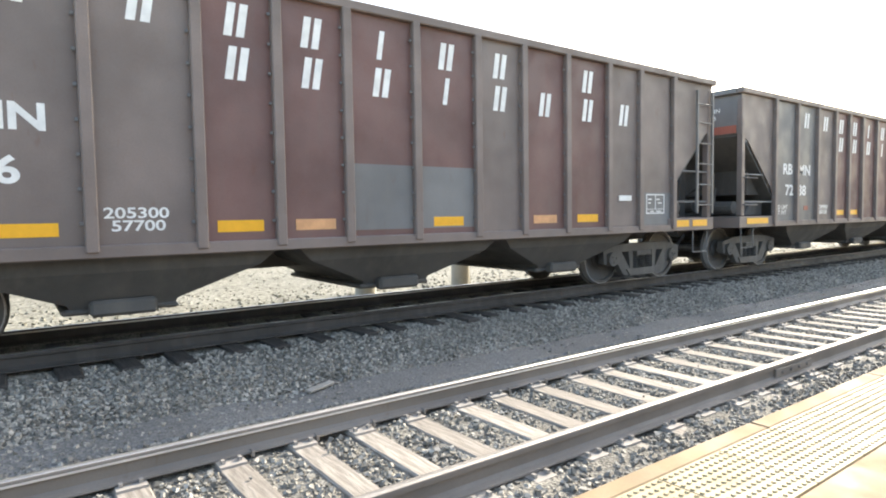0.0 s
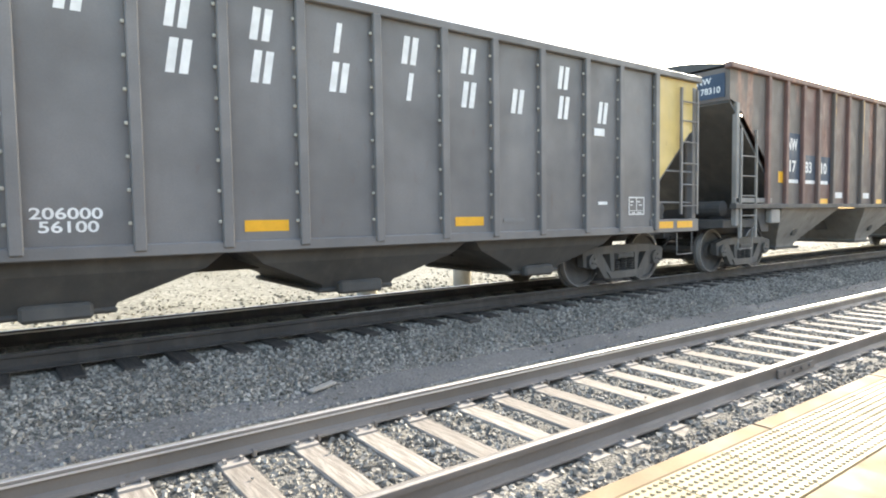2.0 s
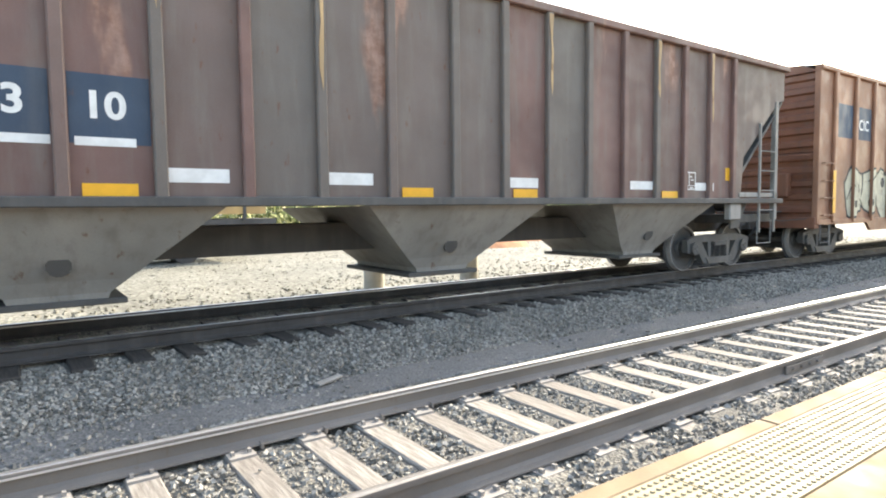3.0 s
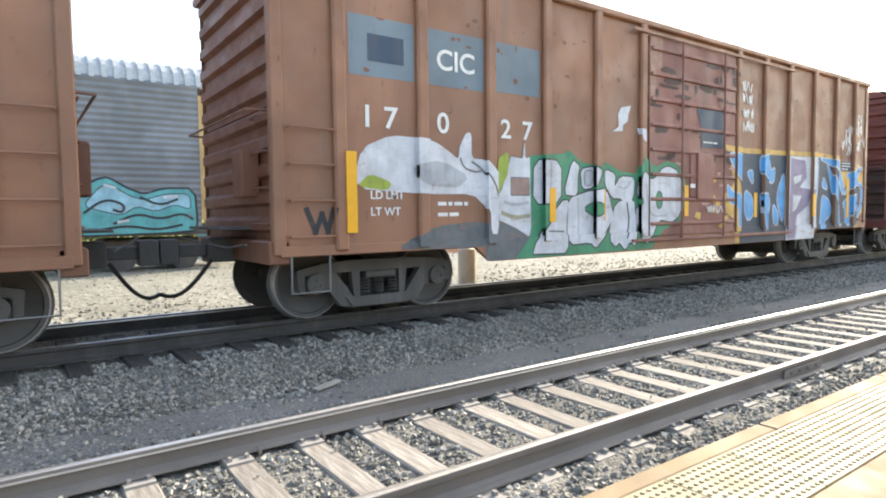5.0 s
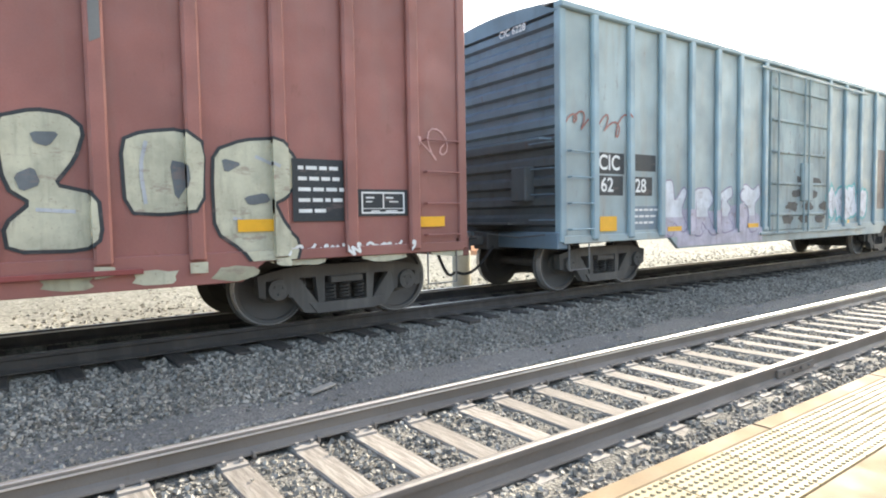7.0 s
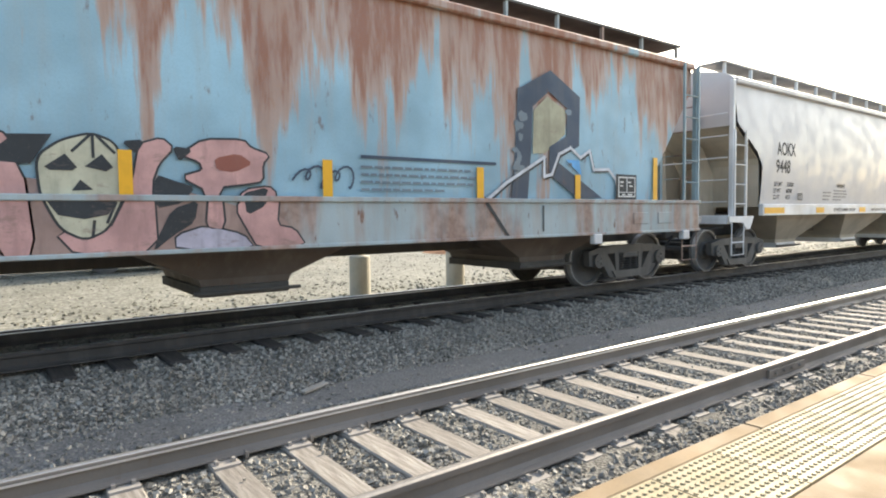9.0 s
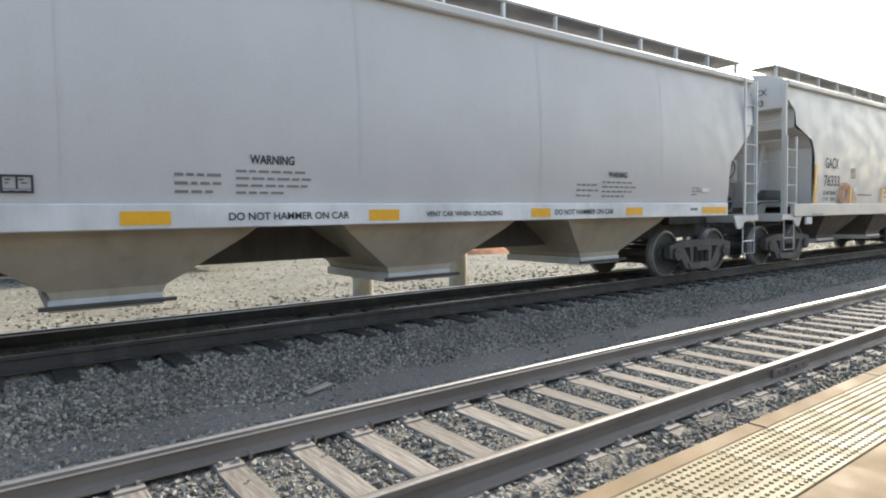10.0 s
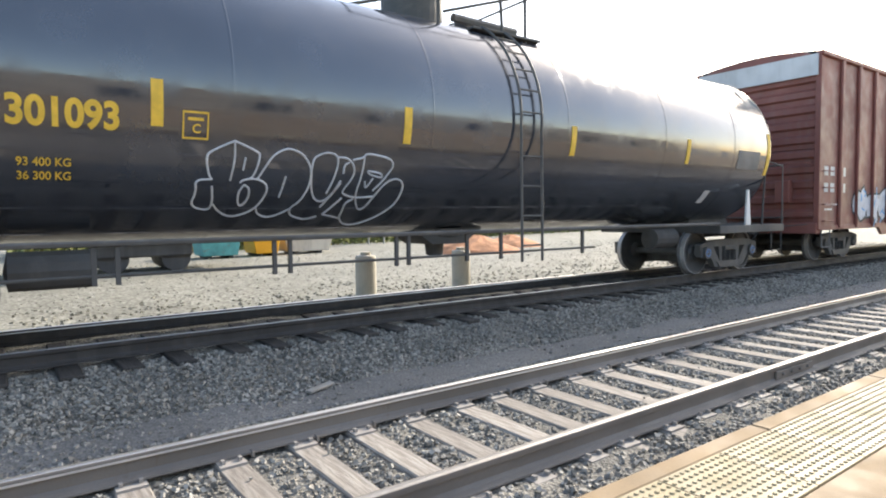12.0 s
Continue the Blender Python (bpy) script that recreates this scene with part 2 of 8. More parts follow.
M = {
    "stone": make_ballast("crushed_stone", (0.115, 0.108, 0.094), (0.39, 0.365, 0.32), (0.185, 0.172, 0.148)),
    "bed": make_bed("ballast_bed", (0.095, 0.09, 0.078), (0.29, 0.272, 0.235), 45.0, 0.025),
    "fines": make_bed("ballast_fines", (0.105, 0.104, 0.10), (0.23, 0.225, 0.215), 80.0, 0.01),
    "lot": make_bed("gravel_lot", (0.14, 0.136, 0.110), (0.31, 0.305, 0.26), 16.0, 0.03),
    "tie": make_tie("weathered_tie", (0.20, 0.172, 0.145), (0.45, 0.41, 0.36)),
    # ties of the far track, much darker than the near ones
    "tie_dark": make_tie("far_tie", (0.03, 0.027, 0.025), (0.08, 0.07, 0.062)),
    "rail": paint("rail_web", (0.195, 0.172, 0.152), 0.65, 0.1, 0.4, streak=(0.13, 0.08, 0.05)),
    # far rails: the shade under the train is put into the web colour
    "rail_shaded": paint("rail_web_shaded", (0.055, 0.05, 0.047), 0.75, 0.1, 0.2),
    "polish": plain("rail_head", (0.66, 0.65, 0.64), 0.46, 1.0, 0.06, 20),
    "dull": plain("rail_head_dull", (0.30, 0.285, 0.27), 0.6, 0.7, 0.12, 20),
    "plate": paint("tie_plate", (0.30, 0.275, 0.25), 0.8, 0.12, 0.4),
    "truck": paint("truck_casting", (0.105, 0.102, 0.098), 0.7, 0.05, 0.4, dirt=(0.21, 0.20, 0.185)),
    "wheel": paint("wheel_steel", (0.092, 0.09, 0.087), 0.6, 0.05, 0.35, dirt=(0.18, 0.17, 0.155)),
    "tread": plain("tread_rim_glint", (0.46, 0.45, 0.44), 0.4, 0.4, 0.08, 20),
    "under": paint("underframe", (0.085, 0.083, 0.08), 0.75, 0.05, 0.4, dirt=(0.15, 0.14, 0.125)),
    "hose": plain("rubber_hose", (0.02, 0.02, 0.02), 0.6),
    "white": plain("white_lettering", (0.72, 0.72, 0.70), 0.6, 0.0, 0.10, 6),
    "black": plain("black_lettering", (0.03, 0.03, 0.035), 0.6),
    "yellow": plain("yellow_lettering", (0.75, 0.48, 0.06), 0.55),
    "orange": plain("reflector_orange", (0.80, 0.40, 0.02), 0.45, 0.0, 0.05, 10),
    "peach": plain("faded_reflector", (0.62, 0.33, 0.16), 0.6),
    "coal": make_ballast("coal_load", (0.012, 0.012, 0.013), (0.05, 0.05, 0.05), (0.02, 0.02, 0.02)),
    "brown": paint("brown_hopper_paint", (0.155, 0.085, 0.076), 0.6, 0.08, 0.22, dirt=(0.13, 0.11, 0.10)),
    "browngrey": paint("brown_grey_paint", (0.185, 0.148, 0.133), 0.6, 0.08, 0.25, dirt=(0.15, 0.135, 0.125)),
    "dkgrey": paint("dark_grey_paint", (0.165, 0.16, 0.157), 0.58, 0.05, 0.25, dirt=(0.14, 0.13, 0.125)),
    "patch": paint("grey_patch", (0.17, 0.17, 0.17), 0.6, 0.05, 0.2),
    "cream": paint("cream_panel", (0.60, 0.44, 0.20), 0.55, 0.12, 0.2),
    "mustard": paint("mustard_panel", (0.58, 0.42, 0.14), 0.55, 0.12, 0.2),
    "blue_panel": paint("blue_panel", (0.20, 0.28, 0.38), 0.55, 0.08, 0.25),
    "redend": paint("red_end", (0.32, 0.10, 0.07), 0.6, 0.1, 0.2),
    "greyblue": paint("blue_grey_patch", (0.16, 0.21, 0.25), 0.6, 0.06, 0.3),
    "nwbody": paint("rusty_hopper", (0.175, 0.10, 0.085), 0.65, 0.25, 0.5, dirt=(0.20, 0.18, 0.155), spread=0.02, repaint=(0.135, 0.125, 0.11)),
    "nwstain": paint("ochre_streak", (0.46, 0.31, 0.16), 0.7, 0.3, 0.5, dirt=(0.2, 0.13, 0.09), spread=0.05),
    "gpocket": paint("dark_pocket", (0.14, 0.115, 0.10), 0.7, 0.15, 0.4, dirt=(0.26, 0.24, 0.21)),
    "nwpocket": paint("grey_pocket", (0.30, 0.29, 0.27), 0.7, 0.2, 0.45, dirt=(0.14, 0.12, 0.105)),
    "nwblue": paint("navy_patch", (0.035, 0.06, 0.10), 0.6, 0.1, 0.2),
    "cicbox": paint("orange_brown_boxcar", (0.30, 0.145, 0.085), 0.55, 0.22, 0.42, dirt=(0.18, 0.115, 0.09)),
    # end paints: the shade on the car ends is mixed into the colour, with dirt
    "cicend": paint("shaded_dirty_brown", (0.20, 0.085, 0.05), 0.6, 0.2, 0.45, dirt=(0.10, 0.075, 0.06)),
    "lrsend": paint("shaded_dirty_red_end", (0.18, 0.055, 0.045), 0.6, 0.1, 0.45, dirt=(0.08, 0.06, 0.055)),
    "cicdoor": paint("patched_door", (0.25, 0.10, 0.08), 0.6, 0.25, 0.5, dirt=(0.09, 0.065, 0.057), spread=0.01),
    "lrsbox": paint("oxide_red_boxcar", (0.29, 0.112, 0.094), 0.55, 0.08, 0.3, dirt=(0.25, 0.15, 0.125)),
    "lrsdoor": paint("oxide_red_door", (0.24, 0.055, 0.05), 0.5, 0.1, 0.2),
    "kdoor": paint("sooty_blue_door", (0.27, 0.34, 0.35), 0.65, 0.2, 0.6, dirt=(0.11, 0.10, 0.09)),
    "kbox": paint("faded_blue_boxcar", (0.32, 0.39, 0.40), 0.55, 0.12, 0.45, dirt=(0.31, 0.28, 0.23)),
    "kpost": paint("blue_post", (0.255, 0.36, 0.41), 0.5, 0.1, 0.25),
    "kfoot": paint("dark_blue_low_end", (0.085, 0.095, 0.10), 0.7, 0.08, 0.5, dirt=(0.06, 0.055, 0.05)),
    "kend": paint("blue_grey_end", (0.14, 0.20, 0.25), 0.6, 0.1, 0.35, dirt=(0.10, 0.10, 0.10)),
    "hbody": paint("rust_run_blue", (0.27, 0.45, 0.55), 0.55, 0.2, 0.25, dirt=(0.36, 0.33, 0.30), runs=(1.9, 4.2)),
    "hsill": paint("rust_run_sill", (0.34, 0.41, 0.43), 0.6, 0.3, 0.55, dirt=(0.36, 0.25, 0.18), spread=0.15),
    "obody": paint("light_grey_hopper", (0.52, 0.512, 0.52), 0.42, 0.02, 0.10, dirt=(0.42, 0.40, 0.37), fade=(0.97, 1.03), relief=0.03),
    "owhite": paint("white_sill", (0.68, 0.69, 0.70), 0.45, 0.03, 0.15),
    "opocket": paint("tan_grey_pocket", (0.47, 0.42, 0.34), 0.6, 0.05, 0.25),
    "gbody": paint("pale_grey_hopper", (0.55, 0.545, 0.54), 0.45, 0.04, 0.12, dirt=(0.42, 0.40, 0.36), fade=(0.96, 1.03), relief=0.03),
    "gorange": paint("orange_rust_patch", (0.52, 0.22, 0.10), 0.6, 0.1, 0.3),
    "tank": paint("black_tank", (0.040, 0.046, 0.060), 0.15, 0.0, 0.10, dirt=(0.05, 0.05, 0.052), relief=0.003, ior=2.1),
    "tankcap": plain("blue_cap", (0.10, 0.22, 0.45), 0.5),
    "rbox": paint("red_brown_boxcar", (0.22, 0.075, 0.06), 0.55, 0.08, 0.2),
    "rtop": paint("white_top_band", (0.55, 0.55, 0.56), 0.5, 0.03, 0.2),
    "roof": paint("galvanised_roof", (0.30, 0.29, 0.28), 0.5, 0.2, 0.3),
    "concrete": paint("platform_concrete", (0.275, 0.195, 0.112), 0.8, 0.03, 0.4, dirt=(0.21, 0.155, 0.095)),
    "tactile": paint("tactile_yellow", (0.335, 0.275, 0.16), 0.65, 0.0, 0.35, dirt=(0.30, 0.26, 0.175)),
    "bollard": paint("cream_concrete", (0.55, 0.52, 0.44), 0.8, 0.02, 0.3),
    "wood": plain("grey_board", (0.30, 0.28, 0.25), 0.9),
    "rack": paint("autorack_grey", (0.20, 0.215, 0.23), 0.5, 0.06, 0.3, metal=0.2),
    "rackroof": plain("autorack_roof", (0.45, 0.46, 0.46), 0.5, 0.4),
    "tan": paint("tan_end_panel", (0.55, 0.36, 0.15), 0.6, 0.1, 0.25),
    "bark": plain("bark", (0.10, 0.08, 0.065), 0.9),
    "g_white": sprayed_coat("graffiti_white", (0.60, 0.62, 0.66), 0.4),
    "g_grey": sprayed_coat("graffiti_silver", (0.42, 0.44, 0.47), 0.55),
    "g_green": sprayed_coat("graffiti_green", (0.05, 0.26, 0.14), 0.35),
    "g_black": sprayed_coat("graffiti_black", (0.025, 0.03, 0.035), 0.3),
    "g_blue": sprayed_coat("graffiti_blue", (0.10, 0.36, 0.68), 0.3),
    "g_sky": sprayed_coat("graffiti_sky_blue", (0.28, 0.52, 0.62), 0.55),
    "g_teal": sprayed_coat("graffiti_teal", (0.10, 0.40, 0.42), 0.55),
    "g_pink": sprayed_coat("graffiti_pink", (0.55, 0.31, 0.29), 0.55),
    "g_lilac": sprayed_coat("graffiti_lilac", (0.46, 0.43, 0.51), 0.55),
    "g_cream": sprayed_coat("graffiti_cream", (0.50, 0.48, 0.36), 0.6),
    "lowend": paint("dark_brown_paint", (0.075, 0.045, 0.04), 0.7, 0.05, 0.4, dirt=(0.045, 0.04, 0.038)),
    "g_steel": sprayed_coat("graffiti_grey_blue", (0.36, 0.38, 0.42), 0.55),
    "g_ink": sprayed_coat("graffiti_ink_blue", (0.035, 0.06, 0.09), 0.35),
    "g_tan": sprayed_coat("graffiti_faded_tan", (0.40, 0.30, 0.24), 0.55),
    "g_dust": sprayed_coat("graffiti_faded_rose", (0.33, 0.22, 0.19), 0.55),
    "g_sage": sprayed_coat("graffiti_faded_sage", (0.36, 0.34, 0.24), 0.55),
    "g_slate": sprayed_coat("graffiti_faded_slate", (0.13, 0.145, 0.155), 0.55),
    "g_violet": sprayed_coat("graffiti_violet", (0.26, 0.22, 0.33), 0.55),
    "g_lime": sprayed_coat("graffiti_lime", (0.33, 0.42, 0.06), 0.55),
    "g_gold": sprayed_coat("graffiti_gold", (0.62, 0.38, 0.10), 0.4),
    "navy": plain("navy_board", (0.02, 0.035, 0.09), 0.5),
    "station": paint("station_wall", (0.45, 0.40, 0.32), 0.8, 0.02, 0.2),
    "dark_glass": plain("dark_window", (0.03, 0.035, 0.04), 0.1),
    "earth": plain("orange_earth", (0.42, 0.20, 0.10), 0.95, 0.0, 0.3, 2),
}


def make_leaf():
    n = Nodes("spring_leaves", 0.7)
    return n.color(n.mix(n.ramp(n.random(), 0.0, 1.0), (0.09, 0.12, 0.03), (0.30, 0.30, 0.09))).mat


M["leaf"] = make_leaf()


# ---- mesh helpers ----
def box(bm, x0, x1, y0, y1, z0, z1):
    v = [bm.verts.new(p) for p in ((x0, y0, z0), (x1, y0, z0), (x1, y1, z0), (x0, y1, z0), (x0, y0, z1), (x1, y0, z1), (x1, y1, z1), (x0, y1, z1))]
    for f in ((3, 2, 1, 0), (4, 5, 6, 7), (0, 1, 5, 4), (1, 2, 6, 5), (2, 3, 7, 6), (3, 0, 4, 7)):
        bm.faces.new([v[i] for i in f])
    return bm


def prism(bm, outline, y0, y1):
    """A sheet cut to an outline in (x, z) and given thickness from y0 to y1."""
    a = [bm.verts.new((x, y0, z)) for x, z in outline]
    b = [bm.verts.new((x, y1, z)) for x, z in outline]
    n = len(a)
    bm.faces.new(a)
    bm.faces.new(b[::-1])
    for i in range(n):
        bm.faces.new((a[i], b[i], b[(i + 1) % n], a[(i + 1) % n]))
    bmesh.ops.recalc_face_normals(bm, faces=bm.faces[:])
    return bm


def loft(bm, rings, close=True):
    """Skins a list of rings with equal counts of points; closes the ends."""
    vs = [[bm.verts.new(p) for p in r] for r in rings]
    n = len(vs[0])
    for a, b in zip(vs, vs[1:]):
        for i in range(n):
            bm.faces.new((a[i], a[(i + 1) % n], b[(i + 1) % n], b[i]))
    if close:
        bm.faces.new(vs[0][::-1])
        bm.faces.new(vs[-1])
    bmesh.ops.recalc_face_normals(bm, faces=bm.faces[:])
    return bm


def rod(bm, a, b, r, n=6):
    a, b = Vector(a), Vector(b)
    d = (b - a).normalized()
    u = d.orthogonal().normalized()
    w = d.cross(u)
    rings = [[p + (u * math.cos(k * 2 * math.pi / n) + w * math.sin(k * 2 * math.pi / n)) * r for k in range(n)] for p in (a, b)]
    return loft(bm, rings)


def pipe(bm, pts, r, n=6):
    """One bent tube through the points."""
    pts = [Vector(p) for p in pts]
    rings, u = [], None
    for i, p in enumerate(pts):
        d = (pts[min(i + 1, len(pts) - 1)] - pts[max(i - 1, 0)]).normalized()
        u = d.orthogonal().normalized() if u is None else (u - d * u.dot(d)).normalized()
        w = d.cross(u)
        rings.append([p + (u * math.cos(k * 2 * math.pi / n) + w * math.sin(k * 2 * math.pi / n)) * r for k in range(n)])
    return loft(bm, rings)


def lathe(bm, profile, n=28, close=True):
    """Turns a profile of (radius, y) round the y axis."""
    rings = [[(r * math.cos(k * 2 * math.pi / n), y, r * math.sin(k * 2 * math.pi / n)) for k in range(n)] for r, y in profile]
    return loft(bm, rings, close)


def part(name, bm, material, parent, label="", smooth=False, at=None):
    if isinstance(bm, bpy.types.Mesh):
        me = bm
    else:
        me = bpy.data.meshes.new(name)
        bm.to_mesh(me)
        bm.free()
        me.materials.append(M[material])
        if smooth:
            me.shade_smooth()
    ob = new(name, me)
    ob.parent = parent
    if at is not None:
        ob.matrix_basis = at
    return tagged(ob, label)


def soften(bm, w=0.01):
    bmesh.ops.bevel(bm, geom=bm.edges[:], offset=w, segments=1, affect="EDGES", clamp_overlap=True)
    return bm


B = bmesh.new


def thing(name, label, category, m=Matrix.Identity(4), group="", kind=""):
    ob = new(name)
    ob.matrix_basis = m
    return tagged(ob, label, category, group, kind)


def setting(name, bm, material, label, category="", smooth=False):
    ob = part(name, bm, material, None, "", smooth)
    return tagged(ob, label, category or name.split("_")[0], "", "structure")


# ---- ground, ballast, tracks, platform ----
NEAR_Y, FAR_Y, FAR_Z = 3.64, 7.89, 0.268      # track centres; rail top of the far track
TIE_TOP = -0.19


def sheet(profile, xs, wobble=0.0):
    """A strip of ground: a cross-section in (y, z) run along x."""
    bm = B()
    rows = []
    for x in xs:
        rows.append([bm.verts.new((x, y, z + (wobble * noise.noise(Vector((x * 1.7, y * 1.7, 0))) if abs(x) < 100 else 0))) for y, z in profile])
    for a, b in zip(rows, rows[1:]):
        for i in range(len(profile) - 1):
            bm.faces.new((a[i], b[i], b[i + 1], a[i + 1]))
    bmesh.ops.recalc_face_normals(bm, faces=bm.faces[:])
    return bm


setting("ground", sheet([(-2500, -0.42), (-9, -0.42), (9.4, -0.40), (10.0, 0.0), (14, 0.02), (40, 0.0), (2500, 0.0)], [-2500, -60, -20, 0, 20, 60, 2500]),
        "lot", "pale gravel lot and dirt beyond the tracks", "ground")
bed_profile = [(1.9, -0.30), (2.1, -0.20), (2.4, -0.182), (2.72, -0.19), (2.95, -0.212), (3.64, -0.212), (4.6, -0.212), (4.95, -0.215), (5.15, -0.20), (5.6, -0.15), (6.0, -0.06),
               (6.4, 0.03), (6.7, 0.055), (7.2, 0.045), (7.89, 0.04), (8.40, 0.05), (8.56, 0.098), (8.72, 0.098), (8.9, 0.06), (9.2, 0.02), (9.5, -0.02), (10.1, -0.03)]
setting("ballast", sheet(bed_profile, [-400, -100] + [i * 0.5 for i in range(-12, 121)] + [100, 160, 400], 0.03),
        "bed", "dark crushed stone ballast under both tracks", "ballast")
setting("path", sheet([(4.98, -0.24), (5.08, -0.185), (5.30, -0.165), (5.52, -0.145), (5.62, -0.19)], [-400, -100] + [i * 0.4 for i in range(-12, 140)] + [100, 400], 0.02),
        "fines", "smooth dark strip of fine ballast between the tracks", "path")

# loose stones lie thickest near the platform; nobody could count them
rng = np.random.default_rng(7)
CUBE = np.array([(-1, -1, -1), (1, -1, -1), (1, 1, -1), (-1, 1, -1), (-1, -1, 1), (1, -1, 1), (1, 1, 1), (-1, 1, 1)], float)
CUBE_F = np.array([(3, 2, 1, 0), (4, 5, 6, 7), (0, 1, 5, 4), (1, 2, 6, 5), (2, 3, 7, 6), (3, 0, 4, 7)])


def scatter(name, centres, sizes, material, label, category):
    n = len(centres)
    v = CUBE[None] * rng.uniform(0.55, 1.0, (n, 8, 3)) * rng.uniform(0.55, 1.1, (n, 1, 3))
    ax = rng.normal(size=(n, 3))
    ax /= np.linalg.norm(ax, axis=1, keepdims=True)
    ang = rng.uniform(0, 6.28, n)
    k = np.zeros((n, 3, 3))
    k[:, 0, 1], k[:, 0, 2], k[:, 1, 0], k[:, 1, 2], k[:, 2, 0], k[:, 2, 1] = -ax[:, 2], ax[:, 1], ax[:, 2], -ax[:, 0], -ax[:, 1], ax[:, 0]
    rot = np.eye(3) + np.sin(ang)[:, None, None] * k + (1 - np.cos(ang))[:, None, None] * (k @ k)
    v = np.einsum("nij,nvj->nvi", rot, v) * sizes[:, None, None] + centres[:, None]
    f = (CUBE_F[None] + (np.arange(n) * 8)[:, None, None]).reshape(-1, 4)
    me = bpy.data.meshes.new(name)
    me.from_pydata(v.reshape(-1, 3).tolist(), [], f.tolist())
    me.materials.append(M[material])
    return tagged(new(name, me), label, category, "", "stuff")


TIES = [0.09 + 0.5 * i for i in range(-3, 2)] + [1.23, 1.77, 2.26, 2.77, 3.31, 3.72, 4.27, 4.80, 5.27, 5.72, 6.26, 6.79, 7.40] + [7.93 + 0.51 * i for i in range(90)] + [-1.91 - 0.5 * i for i in range(24)]
FAR_TIES = np.array([-1.2 + 0.535 * i + 0.04 * math.sin(i * 2.3) for i in range(-20, 110)])
py, pz = np.array(bed_profile).T


def stones(n, x0, x1, y0, y1, s0, s1, power=1.0):
    x = x0 + (x1 - x0) * rng.random(n) ** power
    y = rng.uniform(y0, y1, n)
    z = np.interp(y, py, pz) + rng.uniform(-0.012, 0.016, n)
    keep = np.ones(n, bool)
    on_tie = (y > 2.62) & (y < 4.93) & (np.min(np.abs(x[:, None] - np.array(TIES)[None]), axis=1) < 0.135)
    keep &= ~on_tie | (rng.random(n) < 0.004)
    z = np.where(on_tie, TIE_TOP + 0.012, z)
    keep &= ~((y > 6.62) & (np.min(np.abs(x[:, None] - FAR_TIES[None]), axis=1) < 0.13))
    keep &= ~((y > 5.05) & (y < 5.55) & (rng.random(n) > 0.22 + 0.5 * (x < 2.6)))
    for c, zt in ((NEAR_Y, 0.0), (FAR_Y, FAR_Z)):
        for s in (-1, 1):
            keep &= ~(np.abs(y - c - s * 0.7525) < 0.10)
    return np.stack([x, y, z], 1)[keep], rng.uniform(s0, s1, n)[keep]


c1, s1 = stones(74000, -1.3, 20, 2.05, 6.95, 0.011, 0.025, 1.5)
c2, s2 = stones(12000, 9, 46, 2.05, 6.95, 0.014, 0.030, 1.2)
c3, s3 = stones(9000, -9, -1.3, 2.05, 6.95, 0.014, 0.030)
scatter("ballast_stones", np.concatenate([c1, c2, c3]), np.concatenate([s1, s2, s3]), "stone", "grey angular crushed ballast stones", "gravel")
far_n = 9000
fx, fy = rng.uniform(0, 34, far_n), 10.0 + 14 * rng.random(far_n) ** 1.5
scatter("lot_stones", np.stack([fx, fy, 0.005 + 0 * fx], 1), rng.uniform(0.012, 0.04, far_n), "lot", "pale loose stones on the gravel lot", "gravel")


def rail_outline():
    half = [(0.036, 0.0), (0.038, -0.012), (0.036, -0.038), (0.010, -0.050), (0.009, -0.125), (0.030, -0.145), (0.072, -0.158), (0.074, -0.170)]
    return half + [(-y, z) for y, z in half[::-1]]


RUN = [(-0.0395, -0.036), (-0.0385, -0.024), (-0.0345, -0.012), (-0.029, -0.004), (-0.021, 0.0015), (-0.008, 0.005), (0.012, 0.005), (0.028, 0.001), (0.034, -0.006)]


def rail(y, z, x0, x1, material, label, side=1):
    ob = setting("rail", loft(B(), [[(x, y + a, z + b) for a, b in rail_outline()] for x in (x0, x1)]), material, label, "rail")
    # the running surface is worn bright
    top = B()
    va, vb = ([top.verts.new((x, y + side * a, z + b)) for a, b in RUN] for x in (x0, x1))
    for i in range(len(RUN) - 1):
        top.faces.new((va[i], vb[i], vb[i + 1], va[i + 1]) if side > 0 else (va[i + 1], vb[i + 1], vb[i], va[i]))
    part("running_surface", top, "dull" if y < 3.5 else "polish", ob, "dull worn running surface" if y < 3.5 else "polished steel running surface", True)
    return ob


near_rails = [rail(NEAR_Y + s * 0.7525, 0.0, -40, 300, "rail", "weathered brown steel rail of the near track", s) for s in (-1, 1)]
far_rails = [rail(FAR_Y + s * 0.7525, FAR_Z, -40, 300, "rail_shaded", "steel rail coloured dark for the shade under the passing train", s) for s in (-1, 1)]

# a joint bar bolted to the near rail
bar = B()
box(bar, 6.18, 6.98, NEAR_Y - 0.7525 - 0.036, NEAR_Y - 0.7525 - 0.012, -0.135, -0.052)
soften(bar, 0.006)
for i in range(4):
    rod(bar, (6.30 + 0.18 * i, NEAR_Y - 0.81, -0.092), (6.30 + 0.18 * i, NEAR_Y - 0.76, -0.092), 0.016, 6)
part("joint_bar", bar, "rail", near_rails[0], "bolted steel joint bar")


def tie_mesh(name, material):
    bm = box(B(), -0.105, 0.105, -1.29, 1.29, -0.17, 0.0)
    soften(bm, 0.012)
    me = bpy.data.meshes.new(name)
    bm.to_mesh(me)
    bm.free()
    me.materials.append(M[material])
    return me


